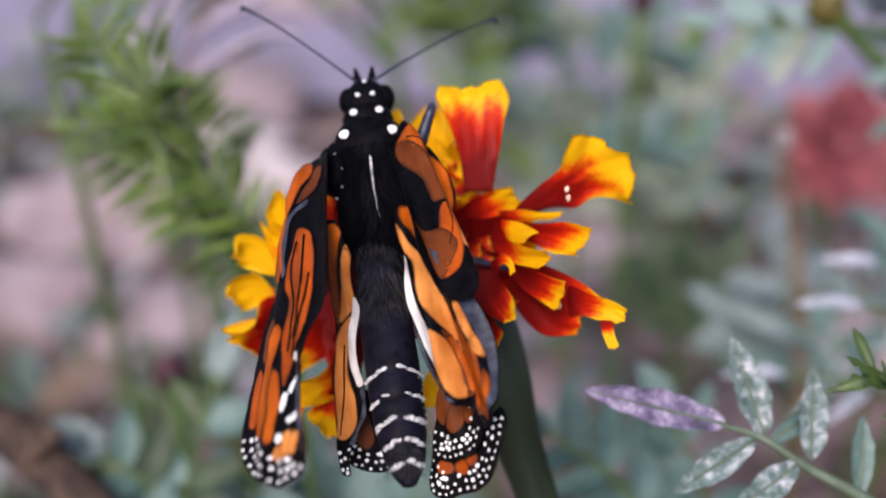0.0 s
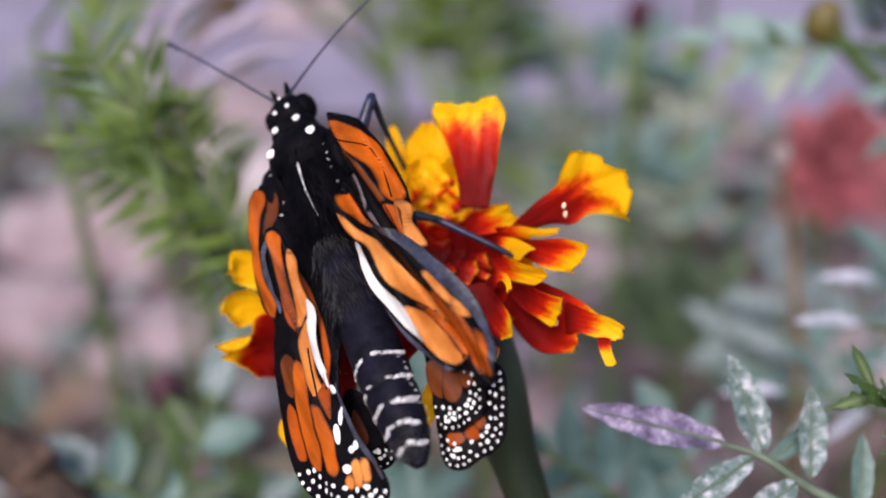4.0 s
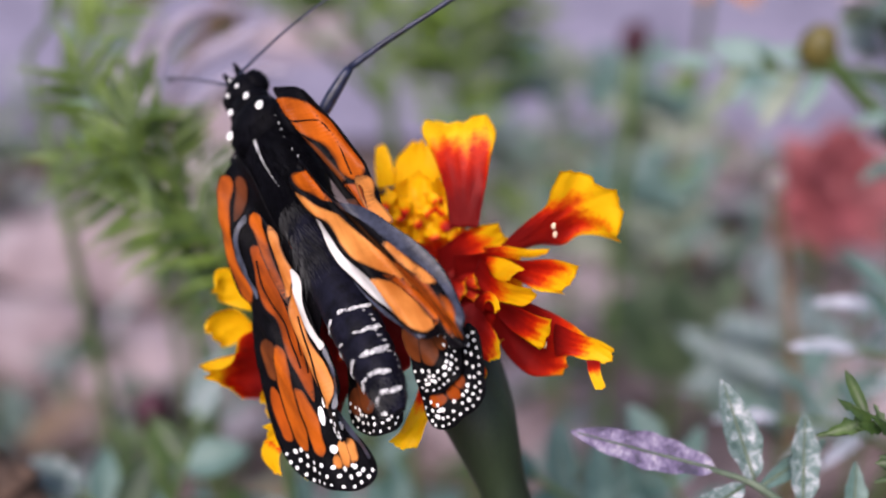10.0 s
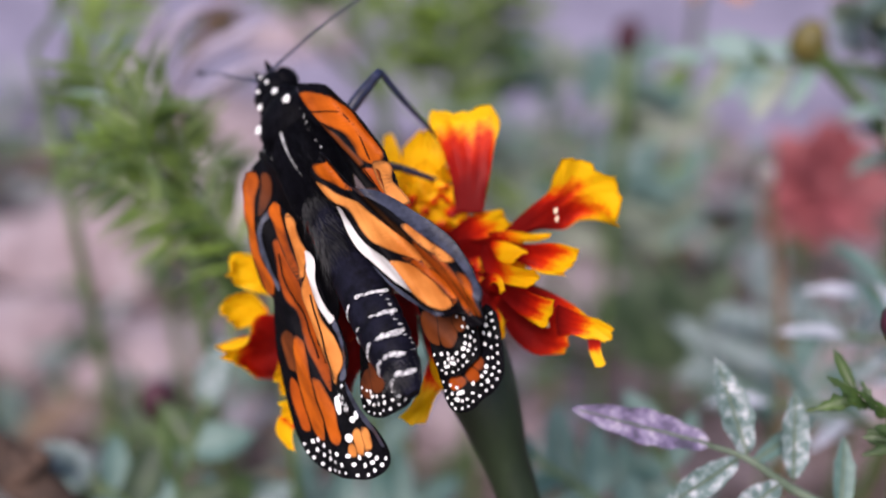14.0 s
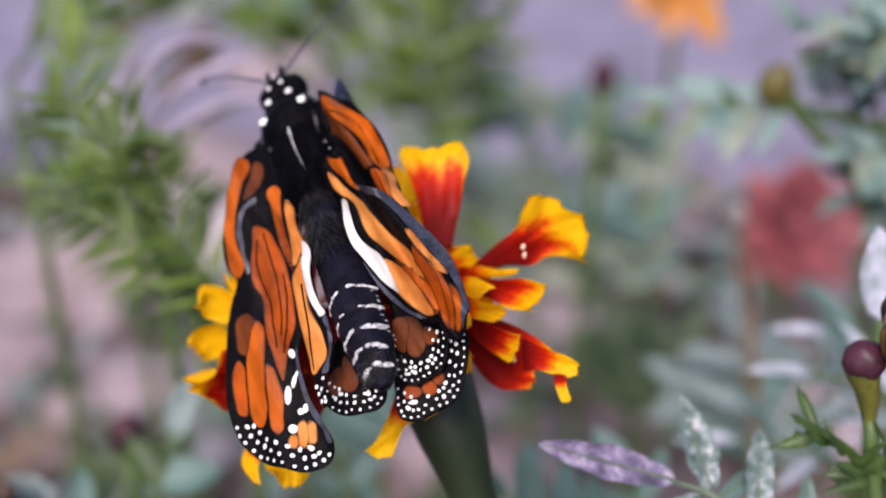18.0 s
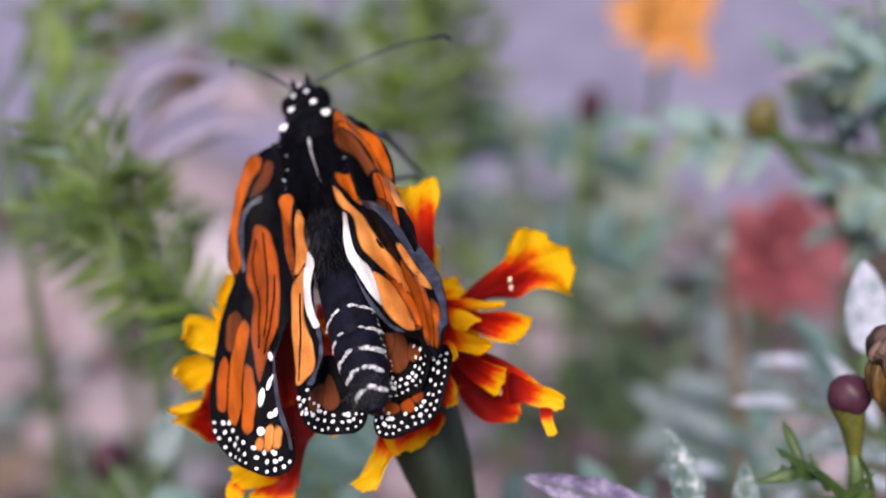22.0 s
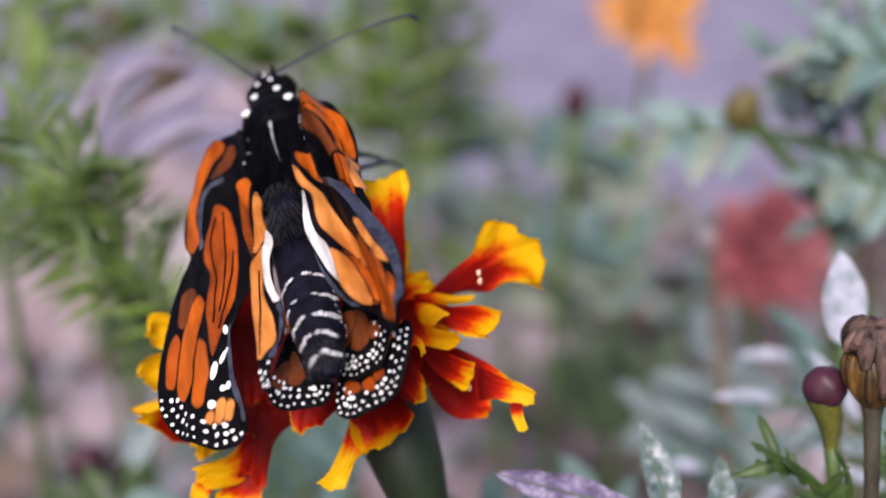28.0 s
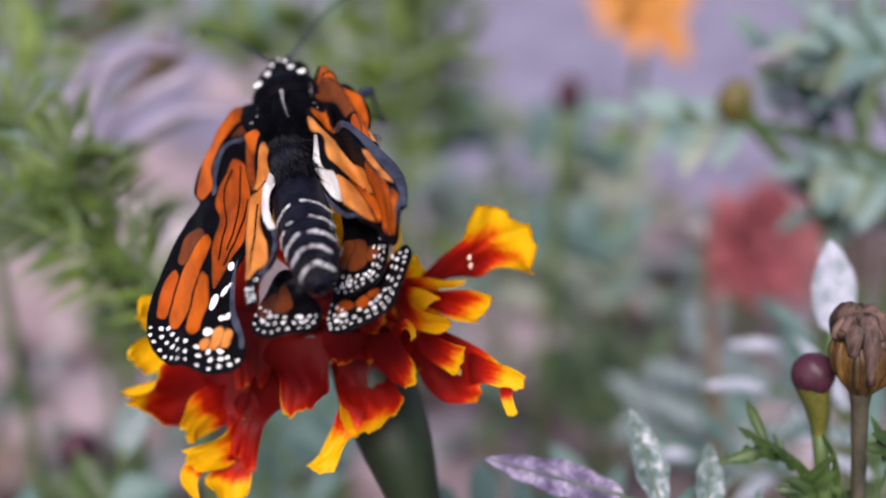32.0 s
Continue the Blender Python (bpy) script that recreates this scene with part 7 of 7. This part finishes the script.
    walk(right_antenna, [
        (0.00, pose(0.00060, 0.00930, 0.00060, 0.0, 14.9, 31.6)),
        (1.00, pose(0.00060, 0.00930, 0.00060, 0.0, 11.2, 31.7)),
        (2.00, pose(0.00060, 0.00930, 0.00060, 0.0, 8.2, 37.0)),
        (3.00, pose(0.00060, 0.00930, 0.00060, -0.0, -8.8, 12.2)),
        (6.00, pose(0.00060, 0.00930, 0.00060, 0.0, 30.4, 44.0)),
        (9.00, pose(0.00060, 0.00930, 0.00060, -0.0, 15.8, 5.4)),
        (13.00, pose(0.00060, 0.00930, 0.00060, 0.0, 20.8, 0.1)),
        (16.00, pose(0.00060, 0.00930, 0.00060, 0.0, 16.0, 18.2)),
        (17.50, pose(0.00060, 0.00930, 0.00060, 0.0, -0.4, 19.8)),
        (19.00, pose(0.00060, 0.00930, 0.00060, -0.0, 14.2, 36.6)),
        (20.00, pose(0.00060, 0.00930, 0.00060, 0.0, -6.6, 8.5)),
        (21.00, pose(0.00060, 0.00930, 0.00060, 0.0, 11.8, 30.5)),
        (22.00, pose(0.00060, 0.00930, 0.00060, 0.0, 8.9, 8.9)),
        (23.00, pose(0.00060, 0.00930, 0.00060, 0.0, 5.9, -4.2)),
        (24.00, pose(0.00060, 0.00930, 0.00060, -0.0, 3.8, -1.6)),
        (25.00, pose(0.00060, 0.00930, 0.00060, 0.0, 1.7, 0.5)),
        (28.00, pose(0.00060, 0.00930, 0.00060, -0.0, -0.8, 0.4)),
        (28.50, pose(0.00060, 0.00930, 0.00060, 0.0, -3.6, 1.1)),
        (29.00, pose(0.00060, 0.00930, 0.00060, 0.0, 3.4, 14.5)),
        (30.00, pose(0.00060, 0.00930, 0.00060, 0.0, 1.5, 52.3)),
        (31.50, pose(0.00060, 0.00930, 0.00060, -0.0, -1.0, 58.9)),
        (32.00, pose(0.00060, 0.00930, 0.00060, 0.0, 0.3, 55.5)),
    ])
    walk(left_antenna, [
        (0.00, pose(-0.00060, 0.00930, 0.00060, 0.0, 5.6, 135.4)),
        (1.00, pose(-0.00060, 0.00930, 0.00060, 0.0, 4.4, 135.4)),
        (2.00, pose(-0.00060, 0.00930, 0.00060, -0.0, -15.0, 145.6)),
        (3.00, pose(-0.00060, 0.00930, 0.00060, -0.0, -15.0, 127.0)),
        (6.00, pose(-0.00060, 0.00930, 0.00060, 0.0, 14.4, 122.3)),
        (9.00, pose(-0.00060, 0.00930, 0.00060, 0.0, 14.5, 129.2)),
        (13.00, pose(-0.00060, 0.00930, 0.00060, 0.0, 10.2, 126.7)),
        (16.00, pose(-0.00060, 0.00930, 0.00060, 0.0, 7.7, 126.5)),
        (17.50, pose(-0.00060, 0.00930, 0.00060, 0.0, 13.7, 128.8)),
        (19.00, pose(-0.00060, 0.00930, 0.00060, 0.0, 19.0, 126.7)),
        (20.00, pose(-0.00060, 0.00930, 0.00060, -0.0, 3.1, 124.1)),
        (21.00, pose(-0.00060, 0.00930, 0.00060, 0.0, -4.8, 126.9)),
        (22.00, pose(-0.00060, 0.00930, 0.00060, 0.0, 15.5, 121.3)),
        (23.00, pose(-0.00060, 0.00930, 0.00060, 0.0, 12.5, 128.1)),
        (24.00, pose(-0.00060, 0.00930, 0.00060, 0.0, 1.2, 123.9)),
        (25.00, pose(-0.00060, 0.00930, 0.00060, 0.0, -3.4, 130.4)),
        (28.00, pose(-0.00060, 0.00930, 0.00060, 0.0, -6.2, 122.7)),
        (28.50, pose(-0.00060, 0.00930, 0.00060, 0.0, -5.0, 120.7)),
        (29.00, pose(-0.00060, 0.00930, 0.00060, -0.0, 4.2, 112.0)),
        (30.00, pose(-0.00060, 0.00930, 0.00060, 0.0, 8.9, 107.5)),
        (31.50, pose(-0.00060, 0.00930, 0.00060, 0.0, 2.3, 118.7)),
        (32.00, pose(-0.00060, 0.00930, 0.00060, 0.0, -2.9, 119.2)),
    ])
    walk(feeler, [
        (0.00, pose(0.00260, 0.00120, -0.00160, 0.0, -27.3, 63.7)),
        (1.00, pose(0.00260, 0.00120, -0.00160, -0.0, -28.8, 58.7)),
        (2.00, pose(0.00260, 0.00120, -0.00160, 0.0, -30.6, 59.1)),
        (3.00, pose(0.00260, 0.00120, -0.00160, 0.0, -24.0, 47.7)),
        (3.50, pose(0.00260, 0.00120, -0.00160, 0.0, -21.9, 45.1)),
        (5.50, pose(0.00260, 0.00120, -0.00160, 0.0, 24.0, 59.6)),
        (6.00, pose(0.00260, 0.00120, -0.00160, -0.0, 1.5, 47.3)),
        (6.50, pose(0.00260, 0.00120, -0.00160, 0.0, 17.1, 42.8)),
        (7.00, pose(0.00260, 0.00120, -0.00160, 0.0, 4.8, 23.6)),
        (7.50, pose(0.00260, 0.00120, -0.00160, -0.0, 11.5, 18.1)),
        (8.00, pose(0.00260, 0.00120, -0.00160, 0.0, 7.3, 21.4)),
        (8.50, pose(0.00260, 0.00120, -0.00160, 0.0, 3.5, 25.2)),
        (9.00, pose(0.00260, 0.00120, -0.00160, 0.0, 3.6, 25.6)),
        (9.50, pose(0.00260, 0.00120, -0.00160, -0.0, 11.6, 30.8)),
        (10.00, pose(0.00260, 0.00120, -0.00160, -0.0, 4.2, 23.4)),
        (10.50, pose(0.00260, 0.00120, -0.00160, 0.0, 16.4, 13.0)),
        (11.00, pose(0.00260, 0.00120, -0.00160, -0.0, 17.4, 10.8)),
        (12.00, pose(0.00260, 0.00120, -0.00160, 0.0, 23.7, 31.2)),
        (13.00, pose(0.00260, 0.00120, -0.00160, 0.0, 17.2, 11.7)),
        (13.50, pose(0.00260, 0.00120, -0.00160, -0.0, 21.5, 33.1)),
        (15.50, pose(0.00260, 0.00120, -0.00160, 0.0, 8.5, 31.3)),
        (16.00, pose(0.00260, 0.00120, -0.00160, 0.0, 0.6, 19.6)),
        (17.00, pose(0.00260, 0.00120, -0.00160, 0.0, -18.6, 29.3)),
        (17.50, pose(0.00260, 0.00120, -0.00160, 0.0, -22.1, 58.7)),
        (18.00, pose(0.00260, 0.00120, -0.00160, 0.0, -2.6, 70.8)),
        (19.00, pose(0.00260, 0.00120, -0.00160, -0.0, -3.6, 61.1)),
        (19.50, pose(0.00260, 0.00120, -0.00160, 0.0, -1.9, 64.6)),
        (20.00, pose(0.00260, 0.00120, -0.00160, 0.0, -16.1, 69.6)),
        (20.50, pose(0.00260, 0.00120, -0.00160, 0.0, 20.5, 40.4)),
        (21.00, pose(0.00260, 0.00120, -0.00160, -0.0, 27.4, 72.4)),
        (22.00, pose(0.00260, 0.00120, -0.00160, 0.0, 28.2, 64.7)),
        (23.00, pose(0.00260, 0.00120, -0.00160, 0.0, 48.8, 73.4)),
        (25.00, pose(0.00260, 0.00120, -0.00160, -0.0, 50.0, 51.4)),
        (28.00, pose(0.00260, 0.00120, -0.00160, 0.0, 53.2, 55.4)),
        (28.40, pose(0.00260, 0.00120, -0.00160, 0.0, 37.3, 41.6)),
        (29.00, pose(0.00260, 0.00120, -0.00160, 0.0, 23.7, 14.1)),
        (30.00, pose(0.00260, 0.00120, -0.00160, 0.0, -13.0, 44.6)),
        (31.00, pose(0.00260, 0.00120, -0.00160, 0.0, 3.4, 35.5)),
        (31.40, pose(0.00260, 0.00120, -0.00160, 0.0, 8.3, 40.4)),
        (32.00, pose(0.00260, 0.00120, -0.00160, 0.0, 8.7, 49.0)),
    ])
    walk(shin, [
        (0.00, pose(0.00620, 0.00000, -0.00000, 88.3, 79.5, 109.4)),
        (1.00, pose(0.00620, -0.00000, 0.00000, 81.2, 76.6, 106.4)),
        (2.00, pose(0.00620, 0.00000, -0.00000, 100.6, 78.6, 120.4)),
        (3.00, pose(0.00620, 0.00000, 0.00000, 125.7, 76.3, 152.7)),
        (3.50, pose(0.00620, 0.00000, 0.00000, 88.5, 71.8, 143.3)),
        (4.17, pose(0.00620, -0.00000, 0.00000, 72.1, 58.2, 177.9)),
        (4.83, pose(0.00620, -0.00000, 0.00000, 49.5, 50.5, -151.0)),
        (5.50, pose(0.00620, -0.00000, 0.00000, 25.5, 50.7, -120.1)),
        (6.00, pose(0.00620, 0.00000, 0.00000, 1.8, 38.1, -111.9)),
        (6.50, pose(0.00620, 0.00000, -0.00000, 31.9, 73.6, -119.7)),
        (6.75, pose(0.00620, 0.00000, -0.00000, 31.8, 36.9, -65.3)),
        (7.00, pose(0.00620, 0.00000, 0.00000, 2.0, 11.8, -23.6)),
        (7.25, pose(0.00620, 0.00000, -0.00000, 32.2, 39.2, -63.9)),
        (7.50, pose(0.00620, 0.00000, -0.00000, 28.8, 77.5, -120.9)),
        (8.00, pose(0.00620, 0.00000, 0.00000, 8.7, 57.6, -133.5)),
        (8.50, pose(0.00620, 0.00000, -0.00000, 3.4, 70.2, -157.6)),
        (9.00, pose(0.00620, 0.00000, 0.00000, 3.4, 74.4, -162.2)),
        (9.50, pose(0.00620, 0.00000, 0.00000, 13.3, 70.5, -145.3)),
        (9.75, pose(0.00620, 0.00000, 0.00000, 28.3, 37.7, -72.0)),
        (10.00, pose(0.00620, -0.00000, 0.00000, 1.7, 13.6, -23.4)),
        (10.25, pose(0.00620, 0.00000, -0.00000, 30.8, 37.7, -70.3)),
        (10.50, pose(0.00620, 0.00000, -0.00000, 20.7, 72.6, -139.0)),
        (11.00, pose(0.00620, 0.00000, 0.00000, 33.4, 78.9, -127.1)),
        (12.00, pose(0.00620, 0.00000, -0.00000, 26.3, 80.2, -144.1)),
        (13.00, pose(0.00620, 0.00000, -0.00000, 40.8, 76.0, -108.9)),
        (13.50, pose(0.00620, 0.00000, 0.00000, 59.4, 82.2, -103.6)),
        (15.50, pose(0.00620, 0.00000, -0.00000, 36.0, 82.3, -112.5)),
        (16.00, pose(0.00620, 0.00000, 0.00000, -0.5, 75.4, 169.0)),
        (16.50, pose(0.00620, 0.00000, 0.00000, 27.9, 70.1, 159.6)),
        (17.00, pose(0.00620, 0.00000, 0.00000, 53.1, 66.6, 146.4)),
        (17.17, pose(0.00620, 0.00000, 0.00000, -16.4, 76.6, 33.5)),
        (17.33, pose(0.00620, -0.00000, 0.00000, -37.4, 55.7, -32.1)),
        (17.50, pose(0.00620, -0.00000, 0.00000, -22.5, 35.8, -67.2)),
        (17.75, pose(0.00620, -0.00000, 0.00000, 0.7, 49.2, -112.9)),
        (18.00, pose(0.00620, -0.00000, 0.00000, -0.7, 70.7, -175.8)),
        (19.00, pose(0.00620, 0.00000, 0.00000, 6.9, 78.1, 163.5)),
        (19.25, pose(0.00620, 0.00000, 0.00000, 26.0, 82.0, 139.3)),
        (19.50, pose(0.00620, 0.00000, 0.00000, 37.0, 87.0, 107.3)),
        (19.75, pose(0.00620, -0.00000, 0.00000, -46.7, 40.1, -23.9)),
        (20.00, pose(0.00620, -0.00000, 0.00000, -14.1, 0.3, -60.5)),
        (20.50, pose(0.00620, -0.00000, -0.00000, 8.6, 50.7, -8.0)),
        (21.00, pose(0.00620, 0.00000, -0.00000, 28.9, 49.8, -16.4)),
        (22.00, pose(0.00620, -0.00000, 0.00000, 0.7, 43.9, -0.4)),
        (23.00, pose(0.00620, 0.00000, 0.00000, 7.2, 10.5, -4.9)),
        (25.00, pose(0.00620, 0.00000, -0.00000, -7.9, 6.9, 5.6)),
        (28.00, pose(0.00620, -0.00000, 0.00000, -12.4, -0.1, 9.5)),
        (28.40, pose(0.00620, -0.00000, 0.00000, 27.8, 23.8, -26.3)),
        (28.70, pose(0.00620, -0.00000, 0.00000, -1.9, 23.0, 10.6)),
        (29.00, pose(0.00620, 0.00000, -0.00000, -28.1, 38.7, 45.8)),
        (29.50, pose(0.00620, -0.00000, 0.00000, -13.3, 46.4, 18.0)),
        (30.00, pose(0.00620, -0.00000, 0.00000, -3.9, 58.5, -12.3)),
        (31.00, pose(0.00620, 0.00000, -0.00000, -3.9, 48.4, 46.4)),
        (31.40, pose(0.00620, 0.00000, 0.00000, -0.4, 24.8, 2.4)),
        (32.00, pose(0.00620, -0.00000, 0.00000, -7.0, 36.4, 35.8)),
    ])
    walk(middle_leg, [
        (0.00, pose(0.00260, -0.00160, -0.00220, 0.0, 11.0, -39.7)),
        (2.00, pose(0.00260, -0.00160, -0.00220, 0.0, 15.2, -43.4)),
        (3.00, pose(0.00260, -0.00160, -0.00220, -0.0, 20.3, -31.2)),
        (3.50, pose(0.00260, -0.00160, -0.00220, 0.0, 26.6, -34.8)),
        (4.75, pose(0.00260, -0.00160, -0.00220, -14.3, 50.2, -5.6)),
        (6.00, pose(0.00260, -0.00160, -0.00220, 0.0, 75.5, 45.7)),
        (7.00, pose(0.00260, -0.00160, -0.00220, 2.4, 76.0, 0.2)),
        (8.00, pose(0.00260, -0.00160, -0.00220, 2.5, 76.8, -47.4)),
        (9.00, pose(0.00260, -0.00160, -0.00220, 0.0, 77.3, -97.7)),
        (11.00, pose(0.00260, -0.00160, -0.00220, -16.8, 82.4, -70.2)),
        (13.00, pose(0.00260, -0.00160, -0.00220, 0.0, 88.1, -9.5)),
        (14.00, pose(0.00260, -0.00160, -0.00220, 113.7, 82.4, 45.2)),
        (15.00, pose(0.00260, -0.00160, -0.00220, 151.5, 76.8, 23.7)),
        (16.00, pose(0.00260, -0.00160, -0.00220, 0.0, 78.5, 168.8)),
        (17.50, pose(0.00260, -0.00160, -0.00220, -15.8, 67.0, 95.1)),
        (19.00, pose(0.00260, -0.00160, -0.00220, 0.0, 57.0, 50.5)),
        (23.00, pose(0.00260, -0.00160, -0.00220, 0.0, 42.2, 69.8)),
        (28.00, pose(0.00260, -0.00160, -0.00220, 0.0, 44.6, 63.7)),
        (32.00, pose(0.00260, -0.00160, -0.00220, 0.0, 32.4, 62.9)),
    ])
    walk(middle_shin, [
        (0.00, pose(0.00550, 0.00000, -0.00000, -6.0, 22.2, 27.9)),
        (2.00, pose(0.00550, 0.00000, 0.00000, -5.4, 6.9, 19.4)),
        (3.00, pose(0.00550, -0.00000, 0.00000, 5.4, -0.1, -14.8)),
        (3.50, pose(0.00550, -0.00000, -0.00000, 7.1, -0.8, -14.6)),
        (4.75, pose(0.00550, -0.00000, -0.00000, 42.8, 1.3, -25.5)),
        (6.00, pose(0.00550, -0.00000, 0.00000, 77.8, 9.4, -33.1)),
        (7.50, pose(0.00550, -0.00000, 0.00000, 135.3, 28.5, -20.2)),
        (9.00, pose(0.00550, 0.00000, 0.00000, -159.5, 26.9, 5.4)),
        (11.00, pose(0.00550, 0.00000, 0.00000, -107.5, 12.2, 16.3)),
        (13.00, pose(0.00550, 0.00000, 0.00000, -59.4, -5.1, 11.7)),
        (14.00, pose(0.00550, 0.00000, 0.00000, -10.2, -11.6, -3.1)),
        (15.00, pose(0.00550, 0.00000, 0.00000, 38.9, -4.7, -17.7)),
        (16.00, pose(0.00550, 0.00000, 0.00000, 85.7, 10.6, -22.2)),
        (17.50, pose(0.00550, -0.00000, -0.00000, 22.3, -3.4, 0.8)),
        (19.00, pose(0.00550, -0.00000, -0.00000, -41.0, 11.2, 23.5)),
        (23.00, pose(0.00550, -0.00000, 0.00000, 11.4, 6.9, -11.3)),
        (28.00, pose(0.00550, -0.00000, 0.00000, 7.5, -1.5, -7.9)),
        (32.00, pose(0.00550, 0.00000, 0.00000, -7.4, -1.9, 12.1)),
    ])
    walk(bent_petal, [
        (0.00, pose(0.00000, 0.00000, 0.00000, 0.0, -0.0, 0.0)),
        (20.20, pose(0.00000, 0.00000, 0.00000, 0.0, -0.0, 0.0)),
        (21.00, pose(0.00060, -0.00010, -0.00100, 5.5, -14.5, -18.5)),
        (22.00, pose(0.00026, -0.00004, -0.00116, 7.3, -15.3, -22.0)),
        (28.00, pose(0.00067, -0.00005, -0.00122, 8.0, -16.0, -22.0)),
        (29.00, pose(0.00123, 0.00007, -0.00090, 9.4, -16.3, -24.2)),
        (29.60, pose(0.00107, 0.00033, -0.00208, 20.7, -22.8, -30.4)),
        (30.30, pose(0.00125, 0.00042, -0.00351, 45.2, -37.5, -38.7)),
        (32.00, pose(0.00134, 0.00045, -0.00361, 47.5, -38.3, -39.9)),
    ])


motions()
